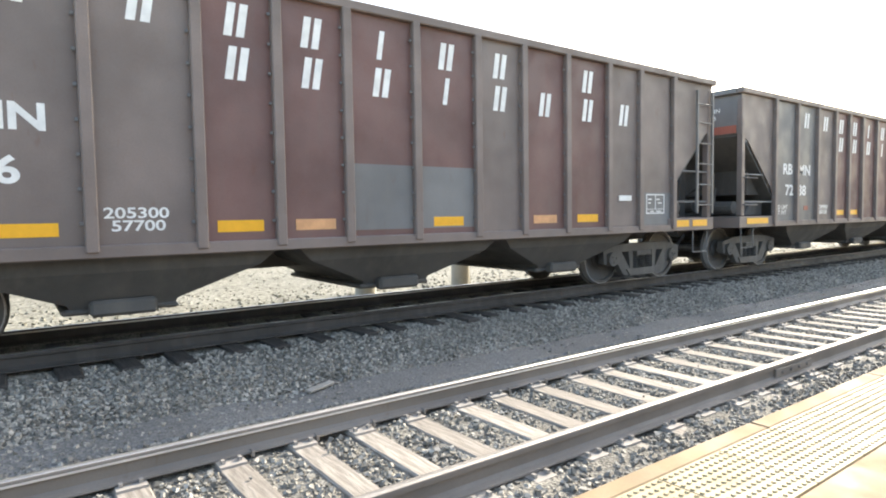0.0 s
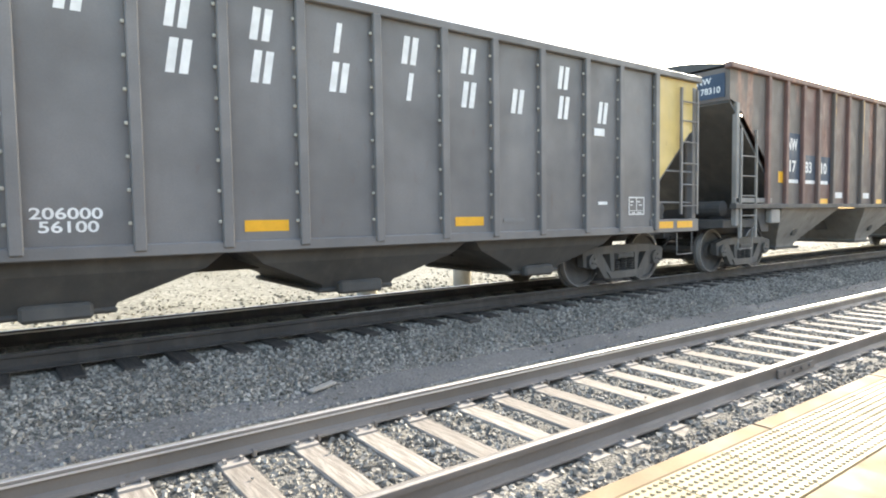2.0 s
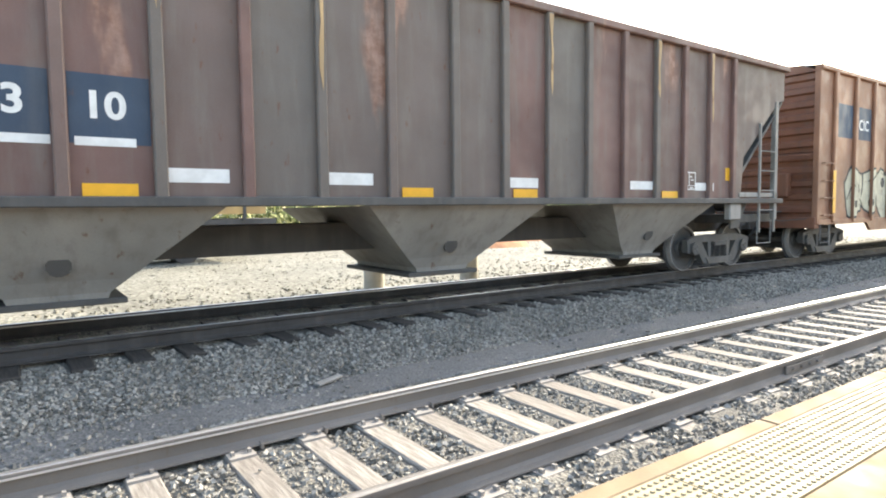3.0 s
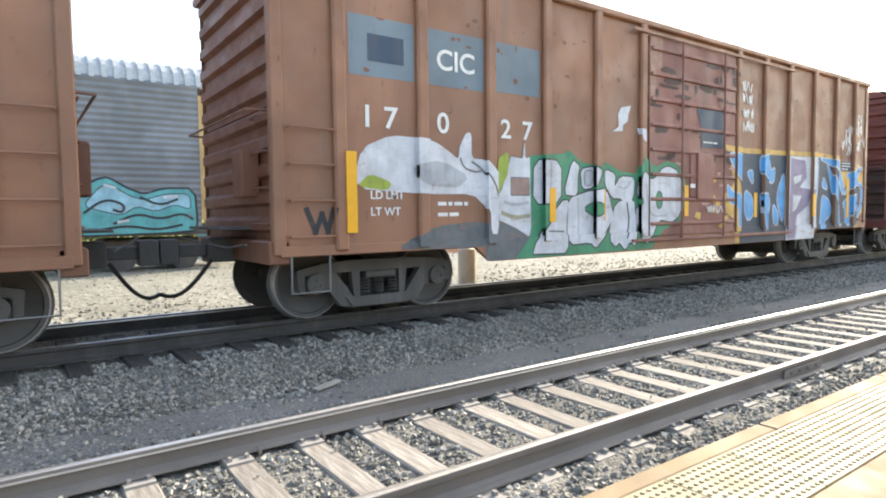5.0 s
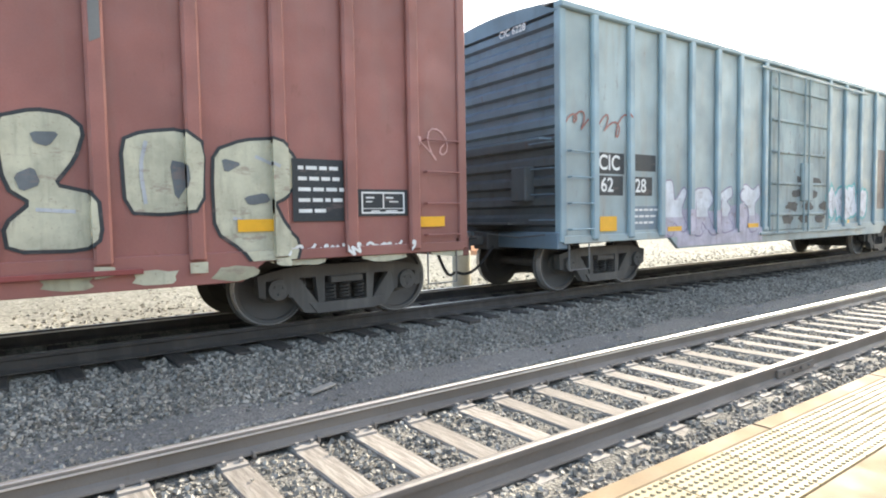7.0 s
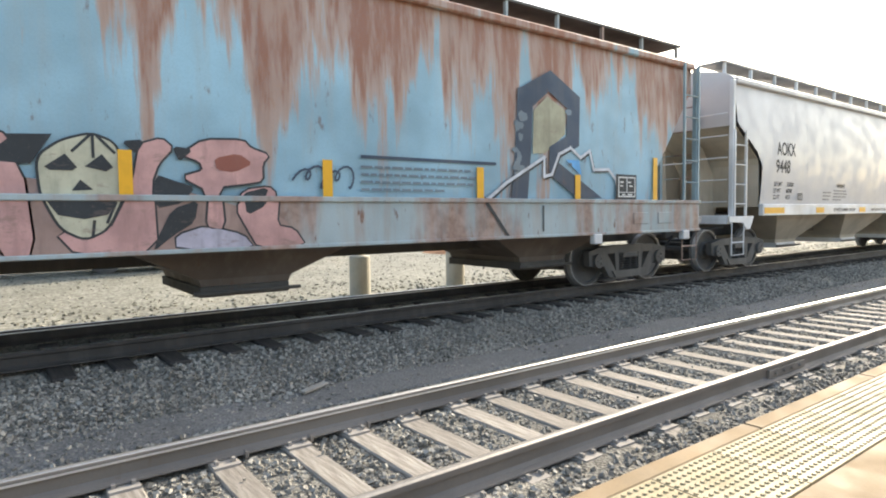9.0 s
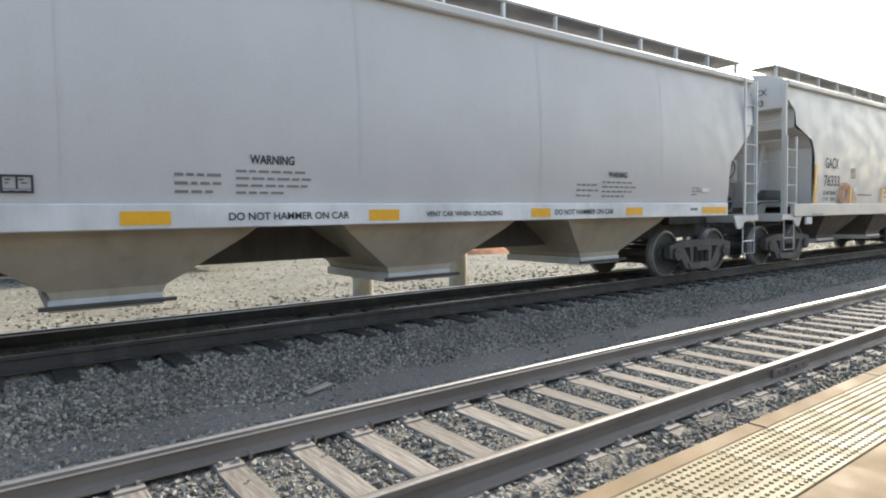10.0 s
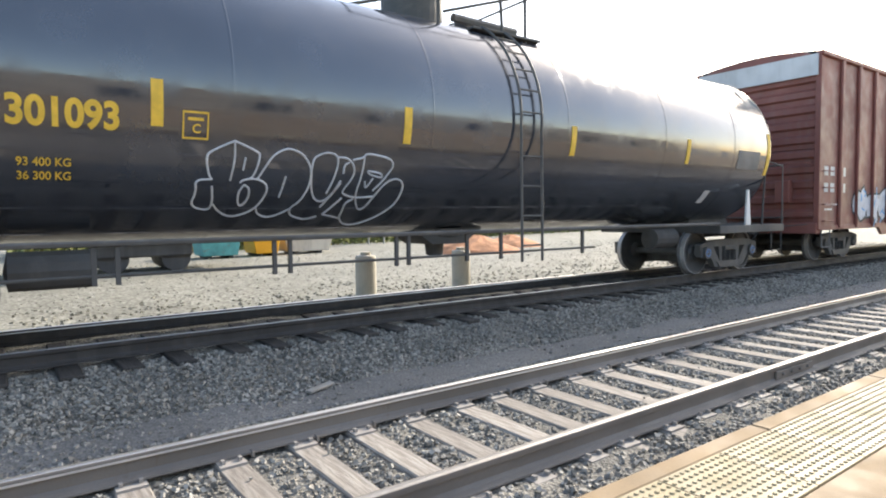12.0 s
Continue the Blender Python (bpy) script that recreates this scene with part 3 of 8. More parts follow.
def plate_mesh():
    bm = box(B(), -0.095, 0.095, -0.17, 0.17, 0.0, 0.018)
    for sx in (-0.06, 0.06):
        for sy in (-0.105, 0.105):
            box(bm, sx - 0.012, sx + 0.012, sy - 0.018, sy + 0.018, 0.015, 0.045)
    me = bpy.data.meshes.new("tie_plate")
    bm.to_mesh(me)
    bm.free()
    me.materials.append(M["plate"])
    return me


def shared(name, bm, material):
    me = bpy.data.meshes.new(name)
    bm.to_mesh(me)
    bm.free()
    me.materials.append(M[material])
    return me


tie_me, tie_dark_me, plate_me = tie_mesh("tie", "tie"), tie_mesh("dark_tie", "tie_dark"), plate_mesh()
random.seed(3)
near_track = tagged(new("near_track"), "weathered grey timber ties of the near track", "track", "", "structure")
far_track = tagged(new("far_track"), "dark timber ties of the train's track", "track", "", "structure")
for x in TIES:
    t = part("tie", tie_me, None, near_track, at=pose(x + 0.0, NEAR_Y + random.uniform(-0.03, 0.03), TIE_TOP + random.uniform(-0.008, 0.0), 0, 0, random.uniform(-1.2, 1.2)))
    if x < 22:
        for s in (-1, 1):
            part("tie_plate", plate_me, None, t, at=pose(0, s * 0.7525, 0.0))
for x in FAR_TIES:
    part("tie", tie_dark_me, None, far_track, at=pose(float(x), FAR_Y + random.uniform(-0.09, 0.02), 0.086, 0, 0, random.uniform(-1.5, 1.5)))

# rail anchors clipped under the near rails
anchor_me = shared("rail_anchor", soften(box(B(), -0.012, 0.012, -0.05, 0.05, -0.165, -0.115), 0.004), "rail")
for i in range(0, 26):
    part("rail_anchor", anchor_me, None, near_rails[1], at=pose(TIES[5] + i * 0.505 + 0.16, NEAR_Y + 0.7525 - 0.045, -0.03))

# platform: concrete edge, tactile strip with domes, deck
P_TOP, P_EDGE = 0.12, 2.02
deck = setting("platform", soften(box(B(), -60, 160, -9, 1.335, -0.45, P_TOP - 0.004), 0.01), "concrete", "sunlit tan concrete platform deck", "platform")
edge_me = shared("edge_stone", soften(box(B(), -0.995, 0.995, 1.885, P_EDGE, -0.45, P_TOP), 0.012), "concrete")
tile_me = shared("tactile_tile", soften(box(B(), -0.302, 0.302, 1.338, 1.882, -0.45, P_TOP), 0.003), "tactile")
for i in range(-10, 30):
    part("edge_stone", edge_me, None, deck, at=pose(-1 + 2.0 * i, 0, 0))
for i in range(-32, 70):
    part("tactile_tile", tile_me, None, deck, at=pose(-1.2 + 0.61 * i, 0, 0))
dv, df = [], []
for ix in range(430):
    for iy in range(10):
        x, y = 0.4 + ix * 0.0508 + (0.0), 1.372 + iy * 0.0528
        b = len(dv)
        for r, z in ((0.0155, P_TOP - 0.001), (0.0095, P_TOP + 0.008)):
            dv += [(x + r * math.cos(k * math.pi / 3), y + r * math.sin(k * math.pi / 3), z) for k in range(6)]
        df += [(b + k, b + (k + 1) % 6, b + 6 + (k + 1) % 6, b + 6 + k) for k in range(6)] + [tuple(range(b + 6, b + 12))]
dome_me = bpy.data.meshes.new("tactile_domes")
dome_me.from_pydata(dv, [], df)
dome_me.materials.append(M["tactile"])
tagged(part("tactile_domes", dome_me, None, deck, "rows of yellow truncated domes"), kind="stuff")

# a splintered board and a twig of wire between the tracks
board = part("board", soften(box(B(), -0.17, 0.17, -0.04, 0.04, 0, 0.025), 0.006), "wood", None, at=pose(2.45, 5.47, -0.14, 3, -2, 22))
tagged(board, "short splintered grey board lying on the ballast", "board")
wire = part("wire", pipe(B(), [(-0.12, 0.0, 0.01), (-0.03, 0.03, 0.02), (0.06, 0.02, 0.02), (0.15, 0.08, 0.03)], 0.006), "wood", None, at=pose(3.31, 5.63, -0.14))
tagged(wire, "bent piece of pale wire on the ballast", "wire")


# ---- beyond the train ----
def bollard(x, y, label):
    ob = part("bollard", lathe(B(), [(0.001, 0.86), (0.10, 0.86), (0.10, 0.80), (0.19, 0.79), (0.205, 0.76), (0.205, -0.1)], 24), "bollard", None, smooth=False, at=pose(x, y, 0.0, 90, 0, 0))
    return tagged(ob, label, "bollard", "bollards behind the tracks")


bollard(5.72, 10.5, "cream concrete bollard on the gravel behind the tracks")
bollard(8.10, 10.5, "cream concrete bollard on the gravel behind the tracks")


def autorack():
    c = thing("autorack_car", "parked grey corrugated autorack car with teal graffiti", "railcar", pose(6.5, 20.4, 0.2))
    x0, x1, h = -27.0, 0.0, 5.25
    bm = B()
    n = 46                     # horizontal corrugation
    ring = []
    for k in range(n + 1):
        ring.append((-1.50 - (0.025 if k % 2 else 0.0), 1.05 + (h - 1.05) * k / n))
    prof = ring + [(1.45, h), (1.45, 1.05)]
    loft(bm, [[(x, y, z) for y, z in prof] for x in (x0, -1.95)])
    part("body", bm, "rack", c)
    bm = B()
    for k in range(88):        # pressed roof ribs
        xa = x0 + 0.305 * k
        w = 0.13
        rings = []
        for x, up in ((xa, 0.03), (xa + w, 0.03)):
            rings.append([(x, -1.55 * math.cos(j * math.pi / 10), h - 0.05 + (0.78 + up) * math.sin(j * math.pi / 10) ** 0.7) for j in range(11)])
        loft(bm, rings)
    part("roof_rib", bm, "rackroof", c)
    part("roof", loft(B(), [[(x, -1.5 * math.cos(j * math.pi / 10), h - 0.08 + 0.76 * math.sin(j * math.pi / 10) ** 0.7) for j in range(11)] for x in (x0, -0.3)]), "rackroof", c)
    part("end_panel", box(B(), -1.95, -0.75, -1.53, 1.5, 1.3, 4.95), "tan", c, "tan end panel")
    part("end_door", box(B(), -0.70, -0.05, -1.50, 1.5, 1.3, 4.85), "tan", c, "tan end door")
    part("end_post", box(B(), -0.78, -0.69, -1.56, -1.4, 1.1, 4.98), "under", c)
    part("sill", box(B(), x0, 0.3, -1.45, 1.45, 0.85, 1.15), "under", c)
    rk = [(-8, -1.9, -1.53)]
    coat(c, [(-5.6, 0.9), (-5.5, 2.3), (-5.1, 2.1), (-4.67, 2.39), (-4.4, 2.47), (-3.93, 2.17), (-3.5, 2.0), (-2.98, 2.18), (-2.16, 2.19), (-2.1, 1.2), (-2.2, 0.95)], "g_teal", rk, 0, None, "g_black", 0.09, 1, "teal wave graffiti")
    coat(c, [(-5.0, 1.7), (-4.6, 2.2), (-4.35, 2.3), (-3.9, 1.98), (-3.5, 1.85), (-2.95, 2.03), (-2.3, 2.05), (-2.25, 1.6), (-2.7, 1.75), (-3.2, 1.55), (-3.7, 1.7), (-4.1, 1.45), (-4.5, 1.55)], "g_sky", rk, 2, None, "g_black", 0.04, 1, "pale blue wave graffiti")
    for pts in ([(-5.0, 1.5), (-4.5, 1.9), (-4.0, 1.75), (-4.05, 1.5), (-4.3, 1.6)], [(-4.3, 1.2), (-3.7, 1.5), (-3.1, 1.3), (-2.5, 1.5), (-2.2, 1.3)], [(-3.6, 1.95), (-3.1, 1.7), (-2.6, 1.9)], [(-4.6, 1.05), (-3.9, 1.15), (-3.2, 1.0), (-2.5, 1.15)]):
        line(c, pts, "g_black", rk, 4, None, 0.06, 2)
    for pts in ([(-4.5, 2.28), (-4.2, 2.2)], [(-3.0, 1.95), (-2.6, 1.98)], [(-4.2, 1.25), (-3.9, 1.3)]):
        line(c, pts, "g_white", rk, 5, None, 0.06, 1)
    for x in (-24, -3.2):
        part("truck", soften(box(B(), x - 1.3, x + 1.3, -1.0, 1.0, 0.25, 0.75), 0.05), "truck", c)
        for dx in (-0.85, 0.85):
            part("wheel", lathe(B(), [(0.001, -0.85), (0.42, -0.85), (0.42, 0.85), (0.001, 0.85)], 20), "wheel", c, at=pose(x + dx, 0, 0.22))
    return c



def leaf_tree(x, y, h, seed):
    """A spring tree: forked trunk and limbs with many small young leaves and gaps."""
    random.seed(seed)
    c = thing("tree", "thin spring tree with sparse yellow-green young leaves", "tree", pose(x, y, -0.05), "trees behind the lot")
    wood, tips = B(), []

    def limb(p, d, length, r, depth):
        q = p + d * length
        rod(wood, p, q, r, 5)
        if depth == 0:
            tips.append((p, q))
            return
        for _ in range(random.choice((2, 3, 3))):
            nd = (d + Vector((random.uniform(-0.8, 0.8), random.uniform(-0.8, 0.8), random.uniform(-0.1, 0.55)))).normalized()
            limb(q, nd, length * random.uniform(0.6, 0.82), r * 0.6, depth - 1)
    limb(Vector((0, 0, 0)), Vector((random.uniform(-0.1, 0.1), 0, 1)).normalized(), h * 0.28, h * 0.014, 4)
    part("trunk", wood, "bark", c)
    v, f = [], []
    for p, q in tips:
        for _ in range(24):
            o = p.lerp(q, random.random()) + Vector([random.gauss(0, h * 0.028) for _ in range(3)])
            u = Vector([random.gauss(0, 1) for _ in range(3)]).normalized() * random.uniform(0.07, 0.15)
            w = u.orthogonal() * random.uniform(0.5, 0.9)
            b = len(v)
            v += [o - u, o + w, o + u, o - w]
            f.append((b, b + 1, b + 2, b + 3))
    me = bpy.data.meshes.new("crown")
    me.from_pydata(v, [], f)
    me.materials.append(M["leaf"])
    part("crown", me, None, c)
    return c


random.seed(11)
spots = []
for i in range(16):
    spots.append((6 + i * 4.6 + random.uniform(-1.5, 1.5), 31 + i * 1.0 + random.uniform(-3, 5), random.uniform(5.0, 7.6), 40 + i))
for s in spots:
    leaf_tree(*s)


def scrub():
    """Low undergrowth below the trees: upright stems and small leaves."""
    random.seed(23)
    v, f = [], []
    for i in range(60000):
        x = random.uniform(0, 95)
        y = 30 + x * 0.22 + random.uniform(-2.5, 6)
        o = Vector((x, y, abs(random.gauss(0, 1.9)) * (0.7 + 0.5 * noise.noise(Vector((x * 0.25, y * 0.2, 3))))))
        u = Vector([random.gauss(0, 1) for _ in range(3)]).normalized() * random.uniform(0.10, 0.20)
        w = u.orthogonal() * 0.7
        b = len(v)
        v += [o - u, o + w, o + u, o - w]
        f.append((b, b + 1, b + 2, b + 3))
    me = bpy.data.meshes.new("undergrowth")
    me.from_pydata(v, [], f)
    me.materials.append(M["leaf"])
    tagged(new("undergrowth", me), "low yellow-green scrub along the lot's edge", "bushes", "", "stuff")


scrub()


def mound(x, y, r, h, seed):
    bm = B()
    rings = []
    for k in range(7):
        rr = r * (1 - k / 6.5)
        rings.append([(x + rr * math.cos(j * math.pi / 12) * (1 + 0.2 * noise.noise(Vector((math.cos(j * math.pi / 12) * 2, k * 0.6, seed)))),
                       y + rr * math.sin(j * math.pi / 12), h * (k / 6) ** 0.8 + 0.08 * h * noise.noise(Vector((j * 0.9, k, seed))) - 0.02) for j in range(24)])
    ob = part("earth_mound", loft(bm, rings), "earth", None)
    return tagged(ob, "low mound of orange earth on the gravel lot", "earth mound", "earth mounds on the lot")


mound(16.2, 20.0, 2.1, 0.75, 3)
mound(20.5, 22.5, 1.8, 0.6, 8)


def dumpster(x, y, material, w, h, label):
    c = thing("container", label, "container", pose(x, y, 0.0), "containers on the lot")
    part("body", soften(prism(B(), [(-w / 2 + 0.15, 0.12), (w / 2 - 0.15, 0.12), (w / 2, h), (-w / 2, h)], -0.7, 0.7), 0.02), material, c)
    part("rim", box(B(), -w / 2 - 0.04, w / 2 + 0.04, -0.75, 0.75, h + 0.003, h + 0.08), "under", c)
    for sx in (-1, 1):
        part("skid", box(B(), sx * w / 4 - 0.08, sx * w / 4 + 0.08, -0.6, 0.6, 0.0, 0.12), "under", c)


dumpster(6.7, 24.6, "g_teal", 1.6, 0.95, "teal steel container on the gravel lot")
dumpster(8.6, 24.8, "orange", 1.2, 0.9, "orange steel container on the gravel lot")
dumpster(10.6, 25.2, "bollard", 2.2, 0.7, "white low container on the gravel lot")

# a dark blue board on two posts at the lot's edge
sign = thing("sign_board", "dark blue board on steel posts by the scrub", "sign", pose(17.1, 30.0, 0.0))
part("board", soften(box(B(), -0.62, 0.62, -0.03, 0.03, 4.12, 4.88), 0.01), "navy", sign)
for sx in (-0.5, 0.5):
    part("post", rod(B(), (sx, 0.06, 0), (sx, 0.06, 4.9), 0.05), "bollard", sign)
part("lettering", box(B(), -0.35, 0.5, -0.04, -0.034, 4.5, 4.66), "white", sign)

# a plain station wall closes the place behind the platform
wall = setting("wall_station", box(B(), -30, 40, -9.4, -9.0, -0.4, 4.6), "station", "plain tan station wall behind the platform", "wall")
for i in range(12):
    part("window", box(B(), -24 + 5 * i, -22.4 + 5 * i, -9.02, -8.98, 1.0, 3.0), "dark_glass", wall)


# ---- rolling stock: parts that all cars share ----
from mathutils.geometry import tessellate_polygon

WHEEL_R = 0.457
WHEELSETS = []          # (object, local x) of every turning wheelset


def wheel_profile(s):
    """One wheel from hub to flange and tread, on the side s of the axle."""
    p = [(0.09, 0.60), (0.16, 0.64), (0.17, 0.67), (0.36, 0.66), (0.385, 0.68), (0.485, 0.685), (0.485, 0.705), (WHEEL_R, 0.725), (WHEEL_R - 0.004, 0.83),
         (0.395, 0.832), (0.385, 0.79), (0.19, 0.76), (0.165, 0.815), (0.10, 0.815)]
    return [(r, s * y) for r, y in p]


def wheel_meshes():
    bm = lathe(B(), [(0.075, -1.0), (0.075, -0.6), (0.08, 0.0), (0.075, 0.6), (0.075, 1.0)], 12)
    for s in (-1, 1):
        lathe(bm, wheel_profile(s), 36)
    count = len(bm.faces)
    for s in (-1, 1):       # worn bright tread; the rim edge's highlight is painted as a pale ring
        lathe(bm, [(WHEEL_R + 0.001, s * 0.735), (WHEEL_R - 0.002, s * 0.828), (WHEEL_R - 0.020, s * 0.8335)], 40, False)
    bm.faces.ensure_lookup_table()
    for f in bm.faces[count:]:
        f.material_index = 1
    count = len(bm.faces)
    for s in (-1, 1):       # bearing end caps with three bolts
        lathe(bm, [(0.10, s * 1.0), (0.105, s * 1.10), (0.085, s * 1.115), (0.001, s * 1.115)], 16)
        for k in range(3):
            a = k * 2.094 + 0.3
            rod(bm, (0.055 * math.cos(a), s * 1.10, 0.055 * math.sin(a)), (0.055 * math.cos(a), s * 1.135, 0.055 * math.sin(a)), 0.018, 6)
    bm.faces.ensure_lookup_table()
    for f in bm.faces[count:]:
        f.material_index = 2
    me = shared("wheelset", bm, "wheel")
    me.materials.append(M["tread"])
    me.materials.append(M["truck"])
    return me


WHEEL_ME = wheel_meshes()
BLUE_CAP_ME = WHEEL_ME.copy()
BLUE_CAP_ME.materials[2] = M["tankcap"]


def frame_mesh():
    """A cast side frame: arched top chord, sloping struts, spring seat, pedestals."""
    bm = B()
    y0, d = -0.065, 0.13
    prism(bm, [(-1.12, 0.63), (-0.78, 0.70), (-0.45, 0.72), (0.45, 0.72), (0.78, 0.70), (1.12, 0.63), (1.12, 0.50), (1.02, 0.56), (0.76, 0.57), (0.42, 0.575), (-0.42, 0.575), (-0.76, 0.57), (-1.02, 0.56), (-1.12, 0.50)], y0, y0 + d)
    for s in (-1, 1):
        prism(bm, [(s * 0.98, 0.60), (s * 0.64, 0.60), (s * 0.37, 0.24), (s * 0.42, 0.13), (s * 0.56, 0.15), (s * 0.80, 0.46)], y0 + 0.003, y0 + d - 0.003)
        prism(bm, [(s * 0.41, 0.60), (s * 0.29, 0.60), (s * 0.29, 0.20), (s * 0.37, 0.20)], y0 + 0.006, y0 + d - 0.006)
        prism(bm, [(s * 1.13, 0.62), (s * 1.03, 0.62), (s * 1.03, 0.36), (s * 1.11, 0.38)], y0, y0 + d)
        prism(bm, [(s * 0.75, 0.60), (s * 0.66, 0.60), (s * 0.72, 0.34), (s * 0.76, 0.36)], y0, y0 + d)
        lathe_at = lathe(B(), [(0.001, -0.12), (0.125, -0.11), (0.135, 0.0), (0.135, 0.10), (0.001, 0.10)], 16)
        bmesh.ops.translate(lathe_at, vec=(s * 0.89, 0, WHEEL_R), verts=lathe_at.verts[:])
        tmp = bpy.data.meshes.new("tmp")
        lathe_at.to_mesh(tmp)
        lathe_at.free()
        bm.from_mesh(tmp)
    prism(bm, [(-0.50, 0.26), (0.50, 0.26), (0.40, 0.13), (-0.40, 0.13)], y0 - 0.02, y0 + d + 0.02)
    return shared("side_frame", soften(bm, 0.008), "truck")


def spring_mesh():
    bm = B()
    for k in range(5):
        z = 0.275 + k * 0.042
        rings = []
        for i in range(13):
            a = i * math.pi / 6
            c = Vector((0.06 * math.cos(a), 0.06 * math.sin(a), z + 0.042 * i / 12))
            o = Vector((math.cos(a), math.sin(a), 0))
            rings.append([c + o * 0.014 * math.cos(j * 2.094) + Vector((0, 0, 0.014 * math.sin(j * 2.094))) for j in range(3)])
        loft(bm, rings)
    return shared("spring", bm, "truck")


FRAME_ME, SPRING_ME = frame_mesh(), spring_mesh()
bolster = loft(B(), [[(-0.22, y, z0), (0.22, y, z0), (0.22, y, z1), (-0.22, y, z1)] for y, z0, z1 in ((-1.1, 0.49, 0.57), (-0.7, 0.46, 0.62), (0.0, 0.42, 0.70), (0.7, 0.46, 0.62), (1.1, 0.49, 0.57))])
# solid block added to shut out bright ground behind the frame openings
box(bolster, -0.55, 0.55, -0.62, 0.62, 0.20, 0.60)
BOLSTER_ME = shared("truck", soften(bolster, 0.01), "truck")
SHOE_ME = shared("brake_beam", soften(box(B(), -0.05, 0.05, -0.8, 0.8, 0.30, 0.40), 0.01), "under")


def truck(car, x, caps=None):
    t = part("truck", BOLSTER_ME, None, car, at=pose(x, 0, 0))
    for s in (-1, 1):
        part("side_frame", FRAME_ME, None, t, at=pose(0, s * 1.0, 0))
        for dx in (-0.2, 0.0, 0.2):
            part("spring", SPRING_ME, None, t, at=pose(dx, s * 1.02, 0))
    for s in (-1, 1):
        part("brake_beam", SHOE_ME, None, t, at=pose(s * 0.36, 0, 0))
        w = part("wheelset", caps or WHEEL_ME, None, t, "steel wheelset with blue end caps" if caps else "", at=pose(s * 0.89, 0, WHEEL_R))
        WHEELSETS.append((w, s * 0.89))
    return t


def coupler(car, x, reach, hose_drop=0.62):
    """Draft gear, shank and knuckle at one end; s is the way out."""
    s = 1 if reach > x else -1
    bm = B()
    box(bm, min(x, reach - s * 0.55), max(x, reach - s * 0.55), -0.18, 0.18, 0.72, 1.02)
    box(bm, min(reach - s * 0.55, reach - s * 0.12), max(reach - s * 0.55, reach - s * 0.12), -0.09, 0.09, 0.80, 0.95)
    prism(bm, [(reach - s * 0.22, 0.72), (reach + s * 0.02, 0.72), (reach + s * 0.02, 1.02), (reach - s * 0.22, 1.02)], -0.17, 0.12 if s > 0 else 0.15)
    part("coupler", soften(bm, 0.012), "under", car)
    hose = B()
    pts = []
    for i in range(11):
        u = i / 10
        pts.append((reach - s * (0.55 - 0.55 * u), -0.34 + 0.28 * u, 0.78 - math.sin(u * math.pi * 0.62) * hose_drop * 0.72))
    pipe(hose, pts, 0.025, 6)
    part("brake_hose", hose, "hose", car)
    lever = pipe(B(), [(reach - s * 0.62, -1.45, 0.98), (reach - s * 0.58, -0.9, 0.93), (reach - s * 0.34, -0.35, 1.0), (reach - s * 0.2, -0.05, 1.06)], 0.012, 5)
    part("uncoupling_lever", lever, "under", car)


def running_gear(car, half, reach, sill=1.0, caps=None, hose_drop=0.62, bottom=0.74, through_sill=True):
    for s in (-1, 1):
        truck(car, s * half, caps)
        coupler(car, s * (half - 1.0), s * reach, hose_drop)
    if through_sill:
        part("centre_sill", soften(box(B(), -half - 0.6, half + 0.6, -0.32, 0.32, bottom, sill), 0.01), "under", car)


def ladder(car, x0, x1, y, zs, z_top, material, r=0.013, stile=True, bottom=None):
    """Two stiles and single rungs, each rung a part of its own."""
    lad = B()
    z0 = bottom if bottom is not None else min(zs) - 0.15
    if stile:
        for x in (x0, x1):
            box(lad, x - 0.022, x + 0.022, y - 0.02, y + 0.02, z0, z_top)
        st = part("ladder", lad, material, car)
    else:
        lad.free()
        for z in zs:
            part("grab_iron", pipe(B(), [(x0, y + 0.07, z), (x0, y - 0.005, z), (x1, y - 0.005, z), (x1, y + 0.07, z)], r, 6), material, car)
        return
    for z in zs:
        part("rung", rod(B(), (x0, y - 0.005, z), (x1, y - 0.005, z), r, 6), material, st)


def stirrup(car, x0, x1, y, z0, z1, material):
    part("stirrup", pipe(B(), [(x0, y, z1), (x0, y, z0), (x1, y, z0), (x1, y, z1)], 0.013, 5), material, car)


def lettering(car, text, x, z, size, material, y, width=1.0, align="LEFT", surf=None, name="lettering", bold=0.018):
    cu = bpy.data.curves.new(name, "FONT")
    cu.body, cu.size, cu.align_x, cu.align_y, cu.offset = text, size, align, "CENTER", size * bold
    tmp = bpy.data.objects.new(name, cu)
    me = bpy.data.meshes.new_from_object(tmp)
    bpy.data.objects.remove(tmp)
    for v in me.vertices:
        px, pz = x + v.co.x * width, z + v.co.y
        v.co = (px, (surf(px, pz) if surf else y), pz)
    me.materials.clear()
    me.materials.append(M[material])
    return part(name, me, None, car)


def bars(car, x, z, w, rows, gap, material, y, surf=None):
    """Small print too fine to read, as plain bars."""
    bm = B()
    random.seed(int(x * 100) + rows)
    for i in range(rows):
        xx = x
        while xx < x + w * (1 if i < rows - 1 else 0.7):
            l = random.uniform(0.06, 0.16)
            zz = z - i * gap
            yy = surf(xx, zz) if surf else y
            box(bm, xx, xx + l, yy, yy + 0.003, zz - gap * 0.17, zz + gap * 0.17)
            xx += l + 0.03
    tagged(part("small_print", bm, material, car), kind="stuff")


